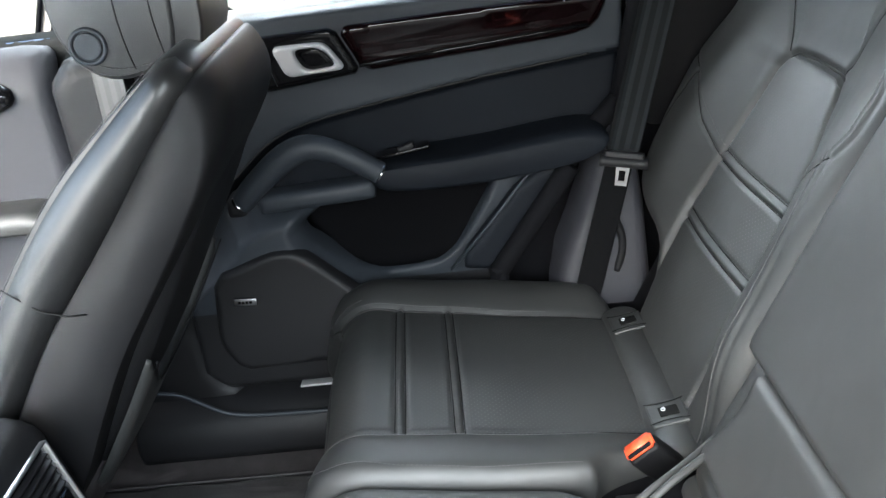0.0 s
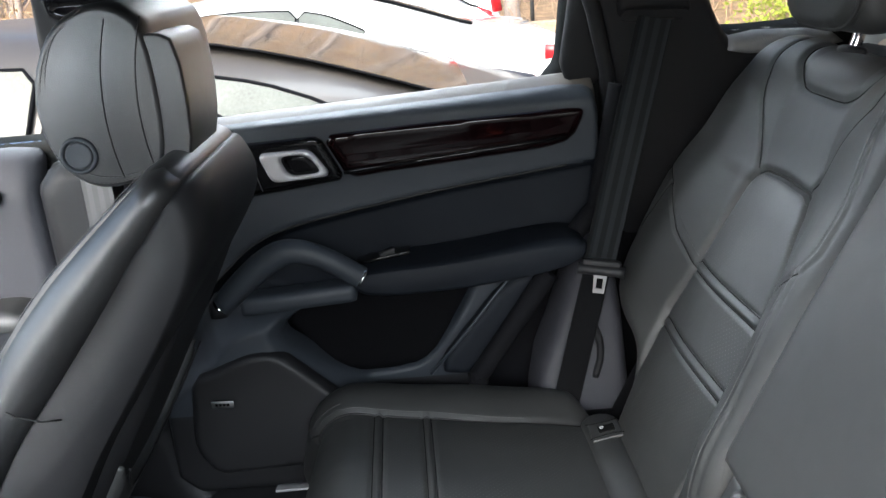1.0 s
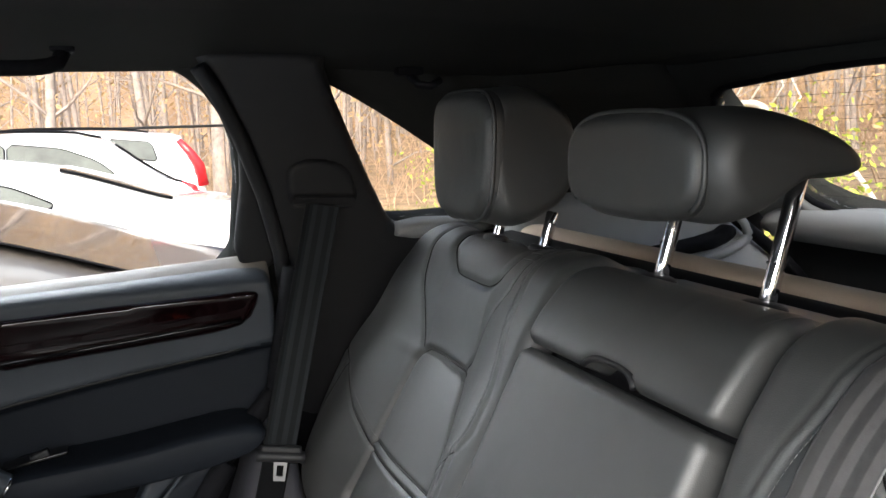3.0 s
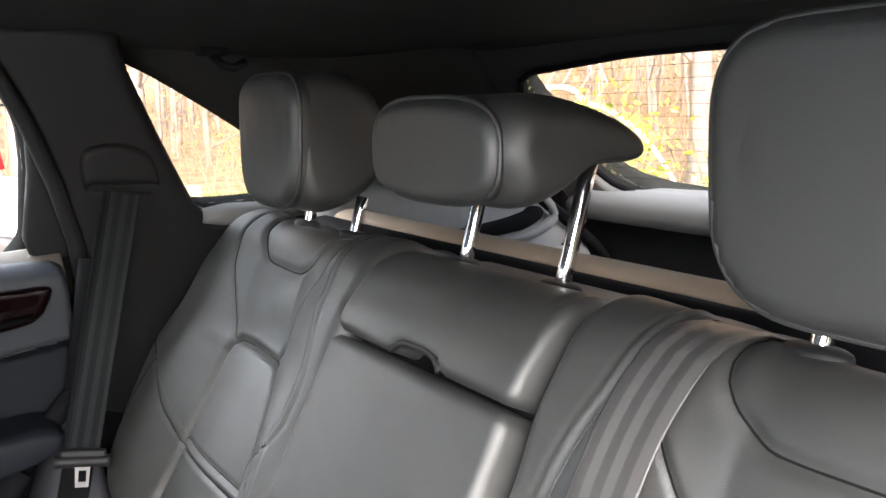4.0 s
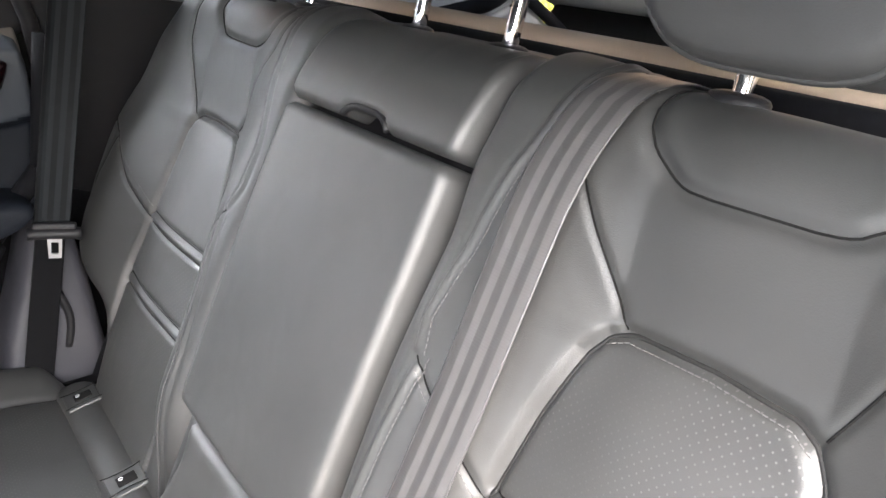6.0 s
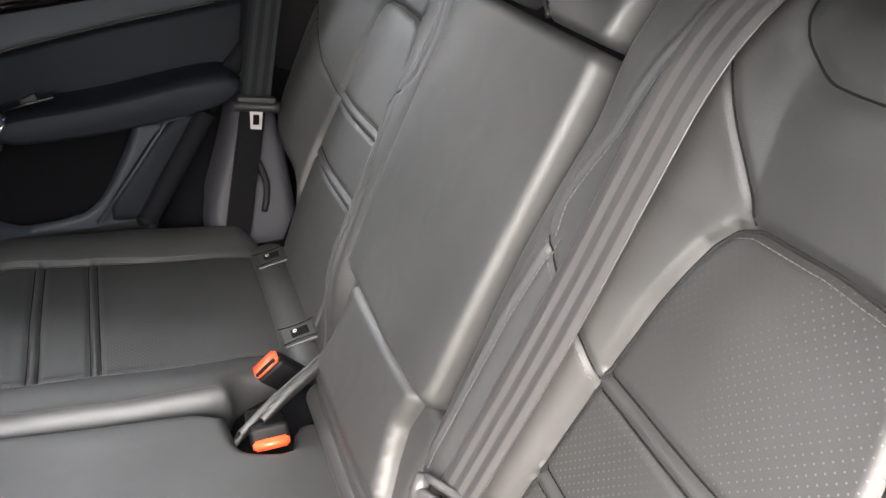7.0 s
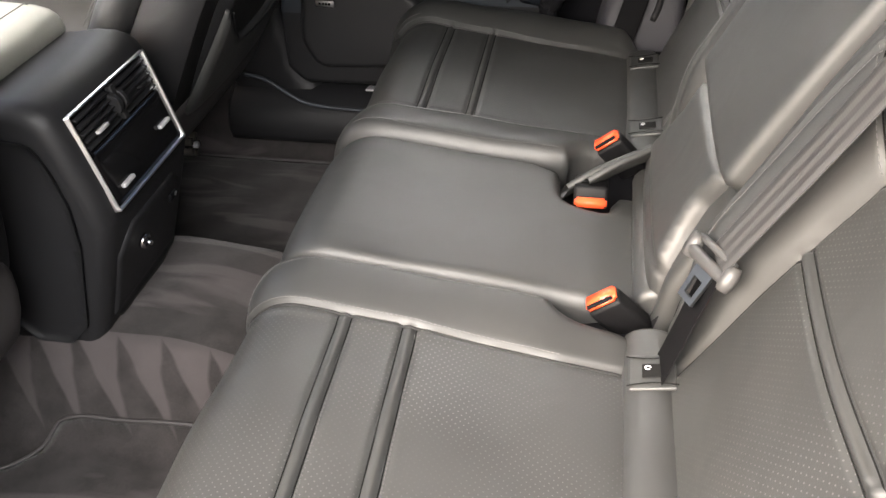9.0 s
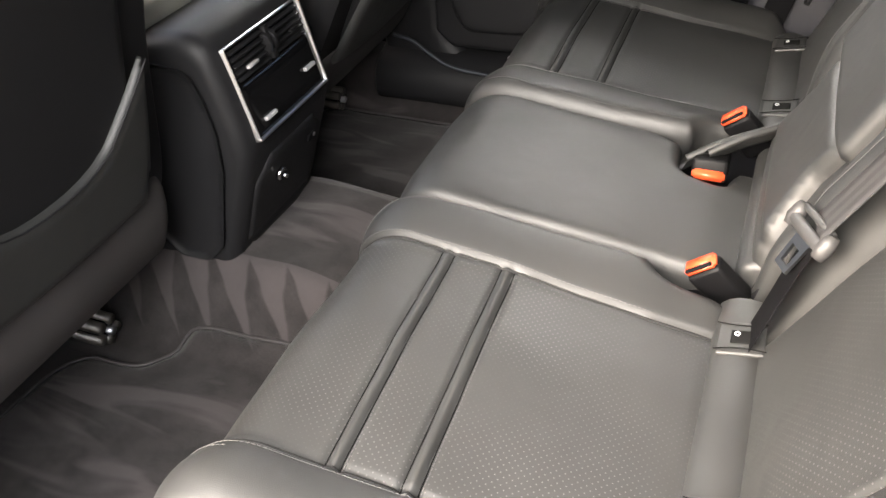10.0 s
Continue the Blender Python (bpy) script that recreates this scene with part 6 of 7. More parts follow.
def front_end():
    """Plain dashboard bulk and windscreen surround that close the cabin ahead of the front seats."""
    d = thing("dashboard", "dark dashboard bulk ahead of the front seats", "dashboard", kind="structure")
    A = Plane((0, 0, 0), (1, 0, 0), (0, 0, 1))
    A.n = vec(0, 1, 0)
    loft("panel", d, PLASTIC, rounded([(-2.2, 0.45), (-2.2, 1.12), (-1.95, 1.15), (-1.72, 1.08), (-1.66, 0.90), (-1.80, 0.45)], 1), 0.72, 0.03, A)
    p = thing("front_door", "front door with grey panel and gloss black handle", "car door")
    F = wall_plane(1, 0.715)
    out = rounded([(-1.60, 0.62), (-1.60, 1.19), (-0.83, 1.215), (-0.815, 1.19), (-0.80, 0.62)], 1)
    pillow("panel", p, PLASTIC_PALE, F, out, 0.05, 0.02, lambda u, v: 0.03 - 0.03 * smoothstep(v, 1.15, 1.2), [([(-1.6, 1.075), (-1.1, 1.09), (-0.80, 1.10)], 0.004, 0.004)], 0.014)
    pillow("handle_bezel", p, GLOSS, F, rounded([(-1.02, 1.12), (-1.02, 1.175), (-0.875, 1.180), (-0.86, 1.13)], 2), 0.02, 0.006, 0.045, (), 0.008)
    block("handle", p, SATIN, (0.09, 0.006, 0.018), pose(-0.955, 0.665, 1.15), 0.003)
    loft("armrest", p, LEATHER, rounded([(-1.5, 0.93), (-1.5, 0.99), (-0.84, 0.985), (-0.83, 0.95)], 1), 0.05, 0.02, Plane((0, 0.66, 0), (1, 0, 0), (0, 0, 1)), "dark padded armrest")
    b = thing("pillar_cover", "dark cover of the middle pillar with belt guide", "pillar trim")
    S = side_plane(1, 0.705)
    loop = rounded([(-0.79, -0.30), (-0.775, 0.02), (-0.745, 0.22), (-0.735, 0.33), (-0.56, 0.33), (-0.566, 0.14), (-0.585, 0.0), (-0.63, -0.30)], 1)
    pillow("cover", b, PLASTIC, S, loop, 0.05, 0.02, 0.005, (), 0.012)
    guide = rounded([(-0.715, 0.16), (-0.72, 0.215), (-0.70, 0.225), (-0.63, 0.222), (-0.62, 0.20), (-0.625, 0.17)], 1)
    pillow("belt_guide", b, GLOSS, S, guide, 0.02, 0.008, 0.030, [([(-0.70, 0.19), (-0.635, 0.188)], 0.006, 0.010)], 0.006)
    c = rounded([(-0.672, 0.655, 1.440), (-0.70, 0.640, 1.25), (-0.70, 0.630, 0.95)], 1, False)
    fb = thing("seat_belt", "black woven seat belt hanging on the middle pillar", "seat belt", "seat belts")
    strip("webbing", fb, BELT, c, [(1, -0.1, 0)] * len(c), 0.047)
    pillow("lower_cover", b, PLASTIC_PALE, wall_plane(1, 0.69), rounded([(-0.80, 0.60), (-0.795, 1.20), (-0.665, 1.20), (-0.66, 0.60)], 1), 0.04, 0.02, 0.005, (), 0.014)


side_wall(1)
side_wall(-1)
headliner()
for s in (1, -1):
    pane_in("window_%d" % (1 if s > 0 else 3), QUARTER_WINDOW, side_plane(s, 0.752), -0.02, "small rear quarter window", PANE_TINTED)
    pane_in("window_%d" % (2 if s > 0 else 4), FRONT_WINDOW, side_plane(s, 0.752), -0.02, "front side window")
pillar_trim()
right_door()
floor_parts()
seat_base()
console()
front_seat(1)
front_seat(-1, 18.0, -0.02)
cargo()
front_end()


# ---- seats stand on the floor pan ----
outer_seat(1, "beside the closed door")
outer_seat(-1, "beside the open doorway")
center_seat()
center_belt()
side_belt()
buckle(pose_axes((-0.034, 0.160, 0.797), (0.75, -0.05, 0.66), (-0.62, -0.22, 0.75)), "beside the outer cushion")
buckle(pose_axes((-0.050, 0.053, 0.773), (1, 0, 0), (0, -0.95, 0.30)), "sunk in the centre cushion", False)
buckle(pose_axes((-0.031, -0.160, 0.783), (0.75, -0.05, 0.66), (-0.62, -0.22, 0.75)), "between two cushions")


# ---- car park and woods outside ----
GROUND_Z = -0.08


def grounds():
    verts, faces = [], []
    xs, ys = np.linspace(-60, 60, 61), np.linspace(-60, 60, 61)
    for x in xs:
        for y in ys:
            far = smoothstep(np.array([y]), 14.0, 30.0)[0] + smoothstep(np.array([x]), 5.0, 14.0)[0]
            verts.append((x, y, GROUND_Z + 1.3 * far * 0.6 + 0.12 * far * math.sin(x * 0.9) * math.cos(y * 0.7)))
    n = len(ys)
    for i in range(len(xs) - 1):
        for j in range(n - 1):
            faces.append((i * n + j, (i + 1) * n + j, (i + 1) * n + j + 1, i * n + j + 1))
    g = link_mesh("ground", verts, faces, LITTER)
    tagged(g, "leaf-strewn ground rising into the woods", "ground", kind="structure")
    F = Plane((0, 0, GROUND_Z + 0.02), (1, 0, 0), (0, 1, 0))
    r = pillow("pavement", None, ASPHALT, F, [(-30, -20), (3.6, -20), (3.6, 12.6), (-30, 12.6)], 0.1, 0.01, 0.0, (), 0.9)
    tagged(r, "worn grey asphalt of the car park", "pavement", kind="structure")


def parked_car(label, y, paint, profile, belt, windows, rear_glass, lamps, rail=None, half=0.88):
    """A parked car along x: its upper outline (x, z) from rear to front, side window outlines, the run of the rear glass and its lamps."""
    car = thing("parked_car", label, "car", "parked cars")
    g = GROUND_Z + 0.02
    top = rounded(profile, 2, False, 0.12)
    rear, front = profile[0][0], profile[-1][0]
    A = Plane((0, y, 0), (1, 0, 0), (0, 0, 1))
    A.n = vec(0, 1, 0)
    lower = np.vstack([np.column_stack([top[:, 0], np.minimum(top[:, 1], belt)]), [(front + 0.10, g + 0.20), (rear - 0.15, g + 0.20)]])
    loft("body", car, paint, lower, half, 0.16, A, steps=6, squash=0.30)
    peak = top[:, 1].max()

    def wide(h):
        return half - 0.05 - 0.22 * max(0.0, (h - belt) / (peak - belt)) ** 1.15

    xs = top[top[:, 1] > belt - 0.005]
    order = np.argsort(xs[:, 0])
    grid = np.linspace(xs[:, 0].min(), xs[:, 0].max(), 36)
    zs = np.interp(grid, xs[order, 0], xs[order, 1])
    bm = bmesh.new()
    prev = None
    for x, z in zip(grid, zs):
        cut = [(-wide(belt), belt - 0.05)] + [(-wide(belt + (z - belt) * k), belt + (z - belt) * k) for k in (0.35, 0.7)]
        crown = wide(z)
        cut += [(-crown + 0.03, z - 0.035), (-crown + 0.13, z - 0.012), (-crown * 0.4, z)]
        cut += [(-a, b) for a, b in cut[::-1]]
        ring = [bm.verts.new((x, y + a, b)) for a, b in cut]
        if prev:
            for i in range(len(ring) - 1):
                bm.faces.new((prev[i], prev[i + 1], ring[i + 1], ring[i]))
        prev = ring
    part("cabin", bm, paint, car)
    for sg in (-1, 1):
        for outline in windows:
            loop = rounded(outline, 1, True, 0.04)
            bm = bmesh.new()
            skins = [[bm.verts.new((x, y + sg * (wide(z) + o), z)) for x, z in loop] for o in (0.016, 0.004)]
            bm.faces.new(skins[0])
            bm.faces.new(skins[1][::-1])
            for i in range(len(loop)):
                j = (i + 1) % len(loop)
                bm.faces.new((skins[0][i], skins[0][j], skins[1][j], skins[1][i]))
            part("side_window", bm, CARGLASS, car, smooth=False)
            ring = np.vstack([loop, loop[:1]])
            tube("window_trim", car, SEALRUBBER, [(x, y + sg * (wide(z) + 0.012), z) for x, z in ring], 0.007, sides=5)
        for ax in (rear - 0.85, front + 0.90):
            W = Plane((ax, y + sg * (half - 0.10), g + 0.33), (1, 0, 0), (0, 0, 1))
            W.n = vec(0, 1, 0)
            wheel = loft("wheel", car, TYRE, [(0.33 * math.cos(t), 0.33 * math.sin(t)) for t in np.linspace(0, 2 * math.pi, 28, endpoint=False)], 0.105, 0.03, W)
            loft("rim", wheel, SATIN, [(0.22 * math.cos(t), 0.22 * math.sin(t)) for t in np.linspace(0, 2 * math.pi, 20, endpoint=False)], 0.108, 0.01, W)
        for pts, rad in lamps:
            tube("tail_lamp", car, TAIL, [(x, y + sg * (half - 0.06 - d), z) for x, d, z in pts], rad, "red tail lamp", sides=10)
        if rail:
            bar = [(x, y + sg * (wide(peak) - 0.05), np.interp(x, grid, zs) + 0.022) for x in np.linspace(rail[0], rail[1], 9)]
            bar[0] = (bar[0][0] - 0.06, bar[0][1], bar[0][2] - 0.03)
            bar[-1] = (bar[-1][0] + 0.06, bar[-1][1], bar[-1][2] - 0.03)
            tube("roof_rail", car, SEALRUBBER, bar, 0.012, sides=8)
    x0, x1, w0, w1 = rear_glass
    bm = bmesh.new()
    prev = None
    for t in np.linspace(0, 1, 9):
        x, w = x0 + (x1 - x0) * t, w0 + (w1 - w0) * t
        z = np.interp(x, grid, zs)
        ring = [bm.verts.new((x, y + w * k, z + 0.008 - 0.012 * k ** 4)) for k in (-1, -0.75, -0.4, 0, 0.4, 0.75, 1)]
        if prev:
            for i in range(6):
                bm.faces.new((prev[i], prev[i + 1], ring[i + 1], ring[i]))
        prev = ring
    part("rear_window", bm, REARGLASS, car)
    edge = [(x0 + (x1 - x0) * t, y - (w0 + (w1 - w0) * t) - 0.004, np.interp(x0 + (x1 - x0) * t, grid, zs) - 0.002) for t in np.linspace(0, 1, 9)]
    tube("glass_edge", car, SEALRUBBER, edge, 0.010 if paint is PAINT_WHITE else 0.004, sides=6)
    block("rear_bumper", car, paint, (0.10, 2 * half - 0.16, 0.26), pose(rear + 0.0, y, g + 0.48), 0.05)
    return car


def branch(pts, faces, verts, rads, sides=6):
    p = np.asarray(pts)
    k0 = len(verts)
    d = np.gradient(p, axis=0)
    for i in range(len(p)):
        t = d[i] / (np.linalg.norm(d[i]) + 1e-9)
        s = np.cross(t, vec(0.71, 0.36, 0.2))
        s /= np.linalg.norm(s) + 1e-9
        b = np.cross(s, t)
        for k in range(sides):
            an = 2 * math.pi * k / sides
            verts.append(p[i] + rads[i] * (math.cos(an) * s + math.sin(an) * b))
    for i in range(len(p) - 1):
        for k in range(sides):
            l = (k + 1) % sides
            faces.append((k0 + i * sides + k, k0 + i * sides + l, k0 + (i + 1) * sides + l, k0 + (i + 1) * sides + k))


def limb(rng, start, way, length, rad, depth, verts, faces, tips, sides):
    n = 5
    p, w = vec(*start), vec(*way)
    pts, rads = [p], [rad]
    for i in range(n):
        w = w + rng.normal(0, 0.13, 3) + vec(0, 0, 0.05)
        w /= np.linalg.norm(w)
        p = p + w * length / n
        pts.append(p)
        rads.append(rad * (1 - 0.75 * (i + 1) / n))
    branch(pts, faces, verts, rads, sides)
    tips.append(p)
    if depth > 0:
        for k in range(rng.integers(2, 5)):
            i = rng.integers(1, n + 1)
            side = rng.normal(0, 1, 3)
            side[2] = abs(side[2]) * 0.6
            side = w * 0.5 + side / np.linalg.norm(side)
            limb(rng, pts[i], side / np.linalg.norm(side), length * rng.uniform(0.4, 0.65), rads[i] * 0.6, depth - 1, verts, faces, tips, max(4, sides - 2))


def tree(seed, x, y, height, rad, lean=(0, 0), leaves=0):
    rng = np.random.default_rng(seed)
    t = thing("tree", "bare grey-brown woodland tree with thin branches", "tree", "woodland trees")
    z = GROUND_Z - 0.1
    verts, faces = [], []
    n = 9
    pts = [vec(x + lean[0] * (i / n) ** 1.2 * height + rng.normal(0, 0.05), y + lean[1] * i / n * height + rng.normal(0, 0.05), z + height * i / n) for i in range(n + 1)]
    rads = [rad * (1.25 if i == 0 else 1 - 0.8 * i / n) for i in range(n + 1)]
    branch(pts, faces, verts, rads, 9)
    link_mesh("trunk", verts, faces, BARK, t)
    verts, faces, tips = [], [], []
    for k in range(16):
        i = rng.integers(2, n + 1)
        an = rng.uniform(0, 2 * math.pi)
        way = vec(math.cos(an), math.sin(an), rng.uniform(0.2, 0.9))
        limb(rng, pts[i], way / np.linalg.norm(way), rng.uniform(0.9, 2.4), rads[i] * 0.4, 2, verts, faces, tips, 5)
    link_mesh("limbs", verts, faces, BARK, t)
    if leaves:
        leaf_cloud(rng, t, tips, leaves, LEAF_DRY, 0.05)
    return t


def leaf_cloud(rng, parent, centres, count, mat, size, spread=0.35, name="leaves"):
    verts, faces = [], []
    centres = np.asarray(centres)
    for k in range(count):
        c = centres[rng.integers(len(centres))] + rng.normal(0, spread, 3)
        a = rng.normal(0, 1, 3)
        a /= np.linalg.norm(a)
        b = np.cross(a, rng.normal(0, 1, 3))
        b /= np.linalg.norm(b) + 1e-9
        s = size * rng.uniform(0.6, 1.4)
        i = len(verts)
        verts += [c - a * s, c + b * s * 0.5, c + a * s, c - b * s * 0.5 + np.cross(a, b) * s * 0.2]
        faces.append((i, i + 1, i + 2, i + 3))
    return link_mesh(name, verts, faces, mat, parent, "", False)


def shrub(seed, x, y, h, count, mat):
    rng = np.random.default_rng(seed)
    s = thing("shrub", "yellow-green spring shrub at the edge of the woods", "shrub", "shrubs")
    verts, faces, tips = [], [], []
    for k in range(9):
        an = rng.uniform(0, 2 * math.pi)
        way = vec(0.4 * math.cos(an), 0.4 * math.sin(an), 1.0)
        limb(rng, (x, y, ground_at(x, y) - 0.05), way / np.linalg.norm(way), h * rng.uniform(0.6, 1.0), 0.02, 2, verts, faces, tips, 5)
    link_mesh("stems", verts, faces, TWIG, s)
    leaf_cloud(rng, s, tips, count, mat, 0.035, 0.16)
    return s


def ground_at(x, y):
    far = smoothstep(np.array([y]), 14.0, 30.0)[0] + smoothstep(np.array([x]), 5.0, 14.0)[0]
    return GROUND_Z + 0.78 * far


def woods():
    """Dense far woods: thin trunks and twigs in one body, too many to count."""
    rng = np.random.default_rng(5)
    verts, faces = [], []
    for k in range(620):
        if rng.random() < 0.6:
            x, y = rng.uniform(-22, 26), rng.uniform(19, 42)
        else:
            x, y = rng.uniform(9, 40), rng.uniform(-12, 30)
        if x < 9 and y < 18:
            continue
        z = ground_at(x, y) - 0.1
        h, r = rng.uniform(5, 13), rng.uniform(0.025, 0.10)
        lx, ly = rng.normal(0, 0.05, 2)
        pts = [(x + lx * h * t, y + ly * h * t, z + h * t) for t in (0, 0.3, 0.65, 1.0)]
        branch(pts, faces, verts, [r, r * 0.85, r * 0.6, r * 0.2], 5)
        for j in range(5):
            t = rng.uniform(0.08, 0.7)
            b = vec(x + lx * h * t, y + ly * h * t, z + h * t)
            an = rng.uniform(0, 2 * math.pi)
            w = vec(math.cos(an), math.sin(an), rng.uniform(0.1, 1.0)) * rng.uniform(0.8, 2.2)
            branch([b, b + w * 0.5 + vec(0, 0, 0.1), b + w + vec(0, 0, rng.uniform(-0.1, 0.5))], faces, verts, [r * 0.4, r * 0.25, 0.006], 4)
    w = link_mesh("woods", verts, faces, BARK)
    tagged(w, "dense bare woodland behind the fence", "woods", kind="stuff")
    verts, faces = [], []
    for k in range(3400):
        if rng.random() < 0.6:
            x, y = rng.uniform(-20, 24), rng.uniform(14.5, 26)
        else:
            x, y = rng.uniform(6, 24), rng.uniform(-8, 22)
        if x < 6.0 and y < 14.2:
            continue
        z = ground_at(x, y) - 0.05
        w = vec(*rng.normal(0, 0.5, 2), rng.uniform(0.5, 1.4)) * rng.uniform(0.5, 1.5)
        a = vec(x, y, z)
        branch([a, a + w * 0.5 + rng.normal(0, 0.06, 3), a + w + rng.normal(0, 0.15, 3)], faces, verts, [0.012, 0.008, 0.003], 3)
    b = link_mesh("brushwood", verts, faces, TWIG)
    tagged(b, "tangled brown brushwood under the trees", "brushwood", kind="stuff")
    cen = np.column_stack([rng.uniform(-20, 26, 900), rng.uniform(15, 32, 900), rng.uniform(0.2, 7.0, 900)])
    lf = leaf_cloud(rng, None, cen, 34000, LEAF_DRY, 0.05, 0.5, "dry_leaves")
    tagged(lf, "dry tan leaves still hanging in the woods", "leaves", kind="stuff")
    cen = np.column_stack([rng.uniform(8, 26, 700), rng.uniform(-8, 24, 700), rng.uniform(0.5, 6.0, 700)])
    lf = leaf_cloud(rng, None, cen, 20000, LEAF_DRY, 0.05, 0.5, "dry_leaves")
    tagged(lf, "dry tan leaves still hanging in the woods", "leaves", kind="stuff")
    g = rng.uniform(0, 1, (9000, 2))
    verts, faces = [], []
    for a, b2 in g:
        x, y = 3.7 + 5.5 * a, -3 + 17 * b2
        z = ground_at(x, y)
        h = rng.uniform(0.05, 0.22)
        dx, dy = rng.normal(0, 0.05, 2)
        i = len(verts)
        verts += [(x - 0.012, y, z), (x + 0.012, y + 0.01, z), (x + dx, y + dy, z + h)]
        faces.append((i, i + 1, i + 2))
    gr = link_mesh("grass", verts, faces, GRASS_M, smooth=False)
    tagged(gr, "yellow-green grass along the car park edge", "grass", kind="stuff")


def fence():
    f = thing("fence", "black metal fence with thin posts and a top rail", "fence")
    y, ztop = 13.0, 1.60
    for x in np.arange(-14, 2.6, 2.42):
        tube("fence_post", f, FENCE_M, [(x + 1.16, y, GROUND_Z - 0.05), (x + 1.16, y, ztop)], 0.032, sides=8)
    for z in (ztop - 0.02, 0.25):
        tube("fence_rail", f, FENCE_M, [(-14, y, z), (-4, y, z), (2.4, y, z)], 0.022, sides=6)
    for k in range(3):
        t = thing("timber_block", "weathered squared timber kerb at the lot edge", "timber", "timber blocks")
        block("beam", t, TIMBER, (0.75, 0.25, 0.32), pose(1.45 + 0.85 * k, 11.6, 0.42 - 0.10 * k, 0, 0, 4 * k), 0.02)
        block("stump", t, TIMBER, (0.22, 0.22, 0.5), pose(1.45 + 0.85 * k, 11.6, 0.12 - 0.08 * k), 0.02)


def far_backdrop():
    """A plain distance of hazy woods behind everything."""
    m = material("hazy_distance", (0.22, 0.145, 0.095), 1.0, vary=0.3, vary_scale=0.5, second=(0.36, 0.26, 0.18), specular=0.0)
    verts, faces = [], []
    k = 64
    for i in range(k + 1):
        a = -0.6 + 2.6 * i / k
        for z in (-1, 17 + 2 * math.sin(i * 1.7) + 1.2 * math.sin(i * 4.1)):
            verts.append((48 * math.sin(a), 48 * math.cos(a), z))
    for i in range(k):
        faces.append((2 * i, 2 * i + 2, 2 * i + 3, 2 * i + 1))
    b = link_mesh("backdrop", verts, faces, m)
    tagged(b, "hazy brown wooded distance", "backdrop", kind="structure")


grounds()
far_backdrop()
parked_car("dark grey parked saloon with a long sloping rear window", 2.62, PAINT_DARK,
           [(0.50, 0.55), (0.47, 0.84), (0.34, 0.925), (0.14, 0.985), (-0.03, 1.045), (-0.25, 1.12), (-0.55, 1.215), (-0.90, 1.290), (-1.30, 1.345), (-1.80, 1.370), (-2.30, 1.34), (-3.20, 0.98), (-4.05, 0.80), (-4.22, 0.55)], 0.91,
           [[(-0.34, 1.01), (-0.48, 1.09), (-0.66, 1.155), (-0.92, 1.205), (-1.25, 1.235), (-1.30, 1.00)], [(-1.34, 1.00), (-1.30, 1.24), (-1.75, 1.26), (-2.20, 1.22), (-2.70, 1.00)]],
           (-0.04, -1.02, 0.70, 0.60), [([(0.47, 0.02, 0.86), (0.50, 0.22, 0.86)], 0.045)])
parked_car("white parked saloon with dark window line", 5.50, PAINT_WHITE,
           [(0.76, 0.55), (0.74, 0.93), (0.67, 1.00), (0.45, 1.035), (0.19, 1.065), (-0.14, 1.18), (-0.45, 1.285), (-0.85, 1.34), (-1.15, 1.358), (-1.51, 1.345), (-1.84, 1.28), (-2.10, 1.17), (-2.50, 1.00), (-3.60, 0.85), (-3.95, 0.55)], 0.98,
           [[(-0.46, 1.075), (-0.60, 1.145), (-0.73, 1.200), (-0.89, 1.232), (-0.89, 1.015), (-0.66, 1.035)], [(-0.905, 1.015), (-0.905, 1.234), (-1.22, 1.252), (-1.48, 1.245), (-1.70, 1.20), (-2.02, 1.06), (-2.05, 1.01)]],
           (0.17, -0.45, 0.66, 0.56), [([(0.58, -0.03, 0.890), (0.68, -0.025, 0.885), (0.735, 0.12, 0.885)], 0.056), ([(0.40, -0.065, 0.735), (0.52, -0.06, 0.738)], 0.016)])
parked_car("white parked estate car with dark roof rails", 8.15, PAINT_WHITE,
           [(0.62, 0.55), (0.61, 0.88), (0.54, 0.95), (0.11, 1.21), (-0.15, 1.43), (-0.31, 1.478), (-0.80, 1.512), (-1.33, 1.52), (-1.65, 1.475), (-2.09, 1.29), (-2.65, 1.02), (-3.70, 0.86), (-4.05, 0.55)], 1.02,
           [[(-0.12, 1.12), (-0.28, 1.26), (-0.56, 1.375), (-0.98, 1.425), (-0.98, 1.07), (-0.25, 1.085)], [(-1.00, 1.07), (-1.00, 1.428), (-1.53, 1.425), (-1.85, 1.30), (-2.20, 1.10)]],
           (0.42, -0.12, 0.68, 0.60), [([(0.50, 0.0, 0.93), (0.58, 0.04, 0.90), (0.62, 0.2, 0.89)], 0.05)], (-1.45, -0.30))
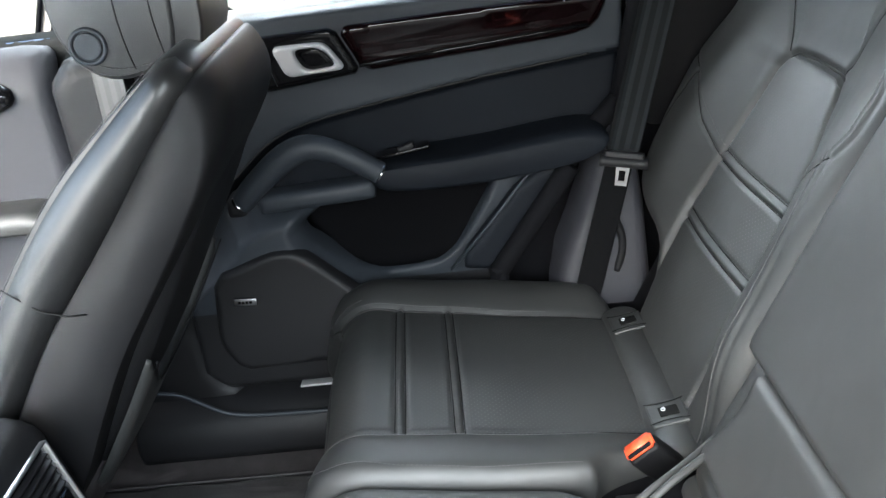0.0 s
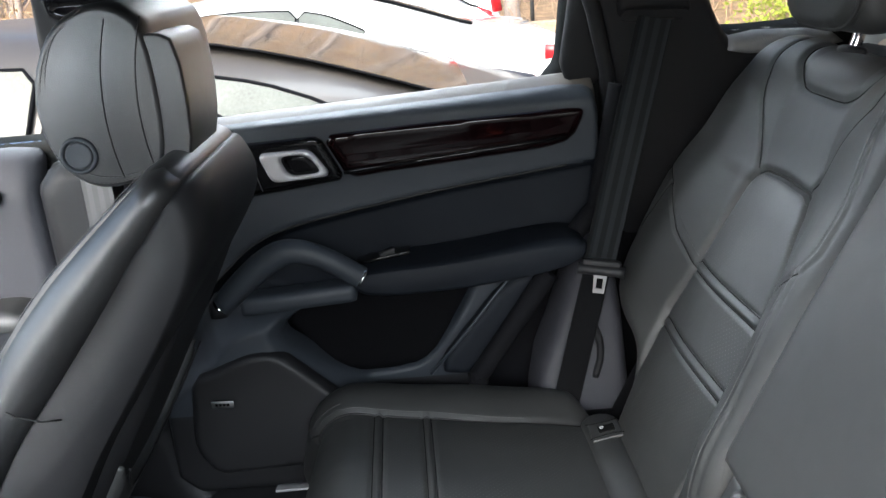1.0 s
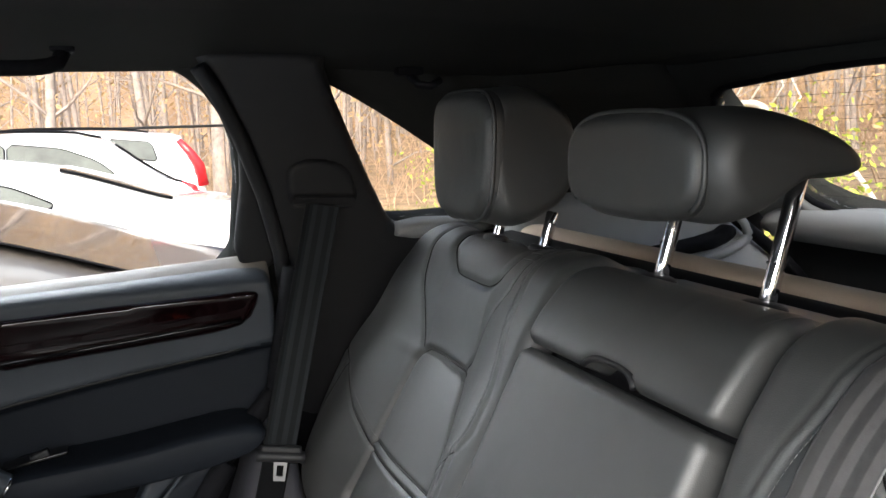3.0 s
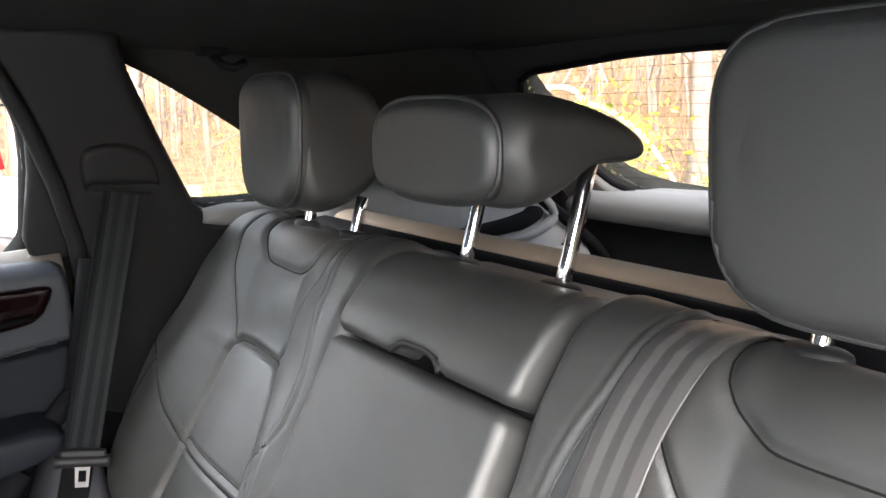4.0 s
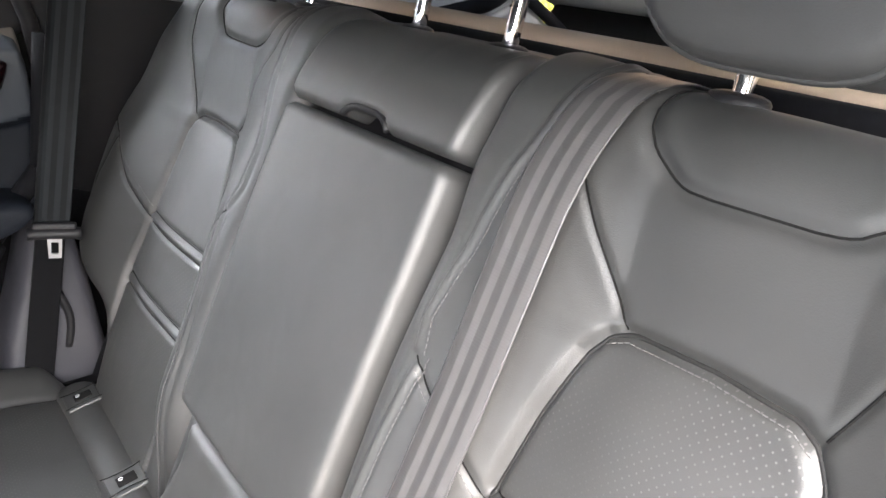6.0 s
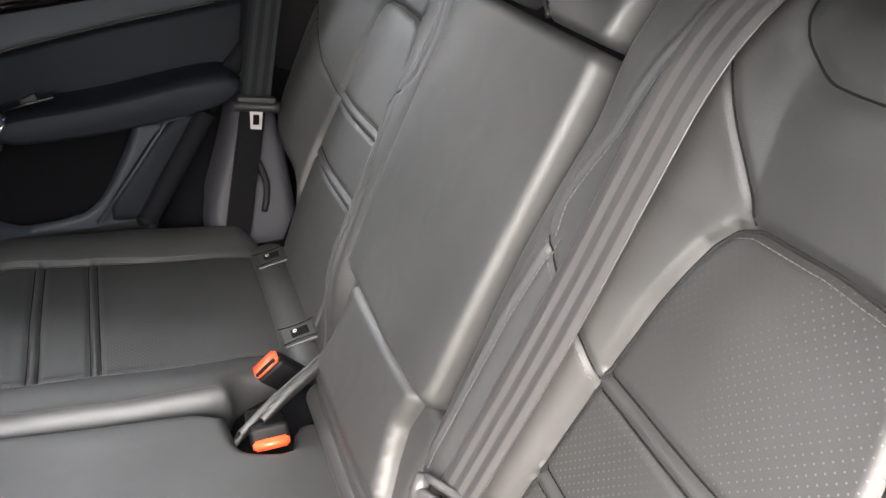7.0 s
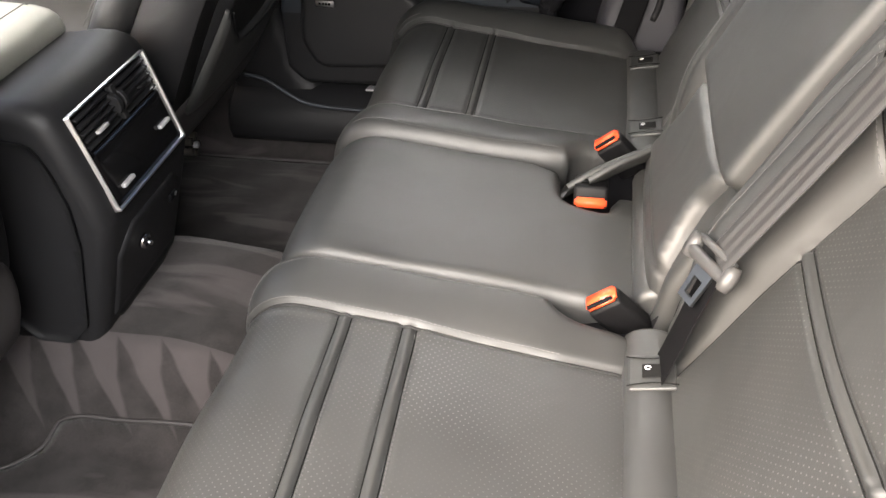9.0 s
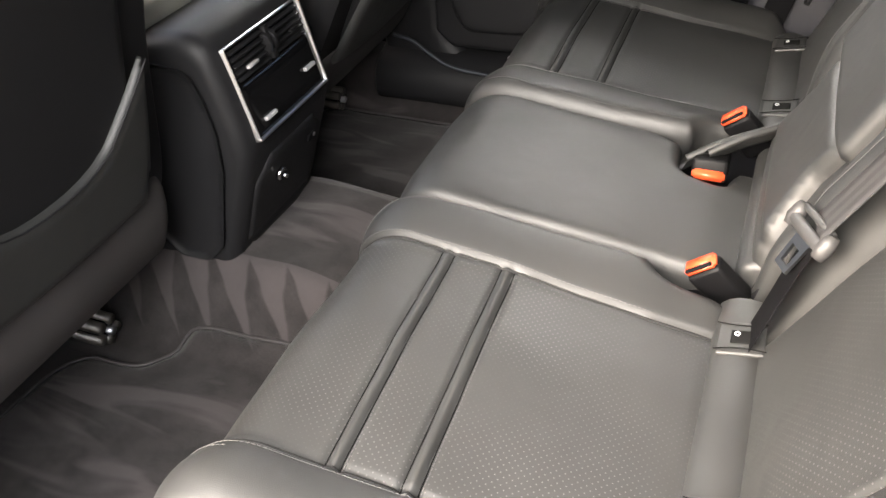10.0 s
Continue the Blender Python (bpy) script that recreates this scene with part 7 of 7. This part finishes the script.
parked_car("white parked off-roader with tall red lamps", 10.70, PAINT_WHITE,
           [(0.88, 0.55), (0.87, 0.85), (0.82, 1.09), (0.66, 1.40), (0.64, 1.465), (0.52, 1.49), (-0.34, 1.55), (-1.18, 1.56), (-1.70, 1.50), (-2.45, 1.10), (-3.40, 0.97), (-3.75, 0.55)], 1.02,
           [[(0.34, 1.16), (0.28, 1.39), (-0.20, 1.44), (-0.05, 1.22)], [(-0.16, 1.12), (-0.28, 1.44), (-0.95, 1.46), (-0.95, 1.08)], [(-1.0, 1.08), (-1.0, 1.46), (-1.60, 1.42), (-2.15, 1.10)]],
           (0.84, 0.68, 0.62, 0.56), [([(0.58, -0.01, 1.40), (0.70, -0.03, 1.25), (0.79, -0.03, 1.10), (0.82, -0.02, 0.86)], [0.035, 0.05, 0.065, 0.075])], (-1.4, 0.2))
fence()
for k, (x, y, h, r, ln) in enumerate(((-4.6, 16.5, 9, 0.16, (0.01, 0)), (-3.3, 15.6, 8, 0.12, (-0.04, 0)), (-2.6, 17.0, 10, 0.19, (0.0, 0)), (-1.2, 16.0, 9, 0.11, (0.05, 0)), (0.6, 15.2, 8, 0.09, (-0.14, 0)),
                                      (1.8, 16.8, 10, 0.15, (0.02, 0)), (3.6, 15.5, 9, 0.12, (0.03, 0)), (6.0, 13.5, 9, 0.15, (-0.02, 0)), (8.2, 10.5, 9, 0.16, (0.02, 0.02)), (9.0, 7.2, 9, 0.17, (0, 0.02)),
                                      (7.6, 4.6, 8, 0.11, (0.02, -0.05)), (10.0, 3.0, 10, 0.19, (0, 0)), (8.8, 0.6, 9, 0.12, (0.03, 0.03)))):
    tree(20 + k, x, y, h, r, ln, 500)
for k, (x, y, h, n) in enumerate(((5.0, 5.0, 1.3, 1500), (5.4, 3.6, 1.0, 1100), (5.2, 7.2, 1.2, 1300), (4.6, 9.3, 1.5, 1500), (6.0, 6.2, 1.6, 1400), (4.8, 11.5, 1.4, 1300), (5.6, 2.0, 0.9, 900))):
    shrub(60 + k, x, y, h * 0.75, int(n * 0.9), LEAF)
woods()

fallen = thing("fallen_branch", "pale curved bare branch among the trees behind the car", "branch")
way = rounded([(7.2, 8.9, 1.25), (7.2, 8.37, 1.55), (7.2, 8.11, 1.62), (7.2, 7.74, 1.59), (7.2, 7.49, 1.38), (7.2, 7.16, 1.35), (7.2, 6.87, 1.21), (7.2, 6.4, 0.95), (7.25, 5.9, 0.3)], 2, False, 0.4)
tube("stem", fallen, PALE_BARK, way, [0.05 - 0.025 * i / len(way) for i in range(len(way))], sides=8)
for k in (6, 11, 15, 19):
    o = way[min(k, len(way) - 2)]
    tube("twig", fallen, PALE_BARK, [o, o + vec(0.1, -0.15, 0.28), o + vec(0.15, -0.2 + 0.02 * k, 0.7)], [0.016, 0.011, 0.004], sides=6)
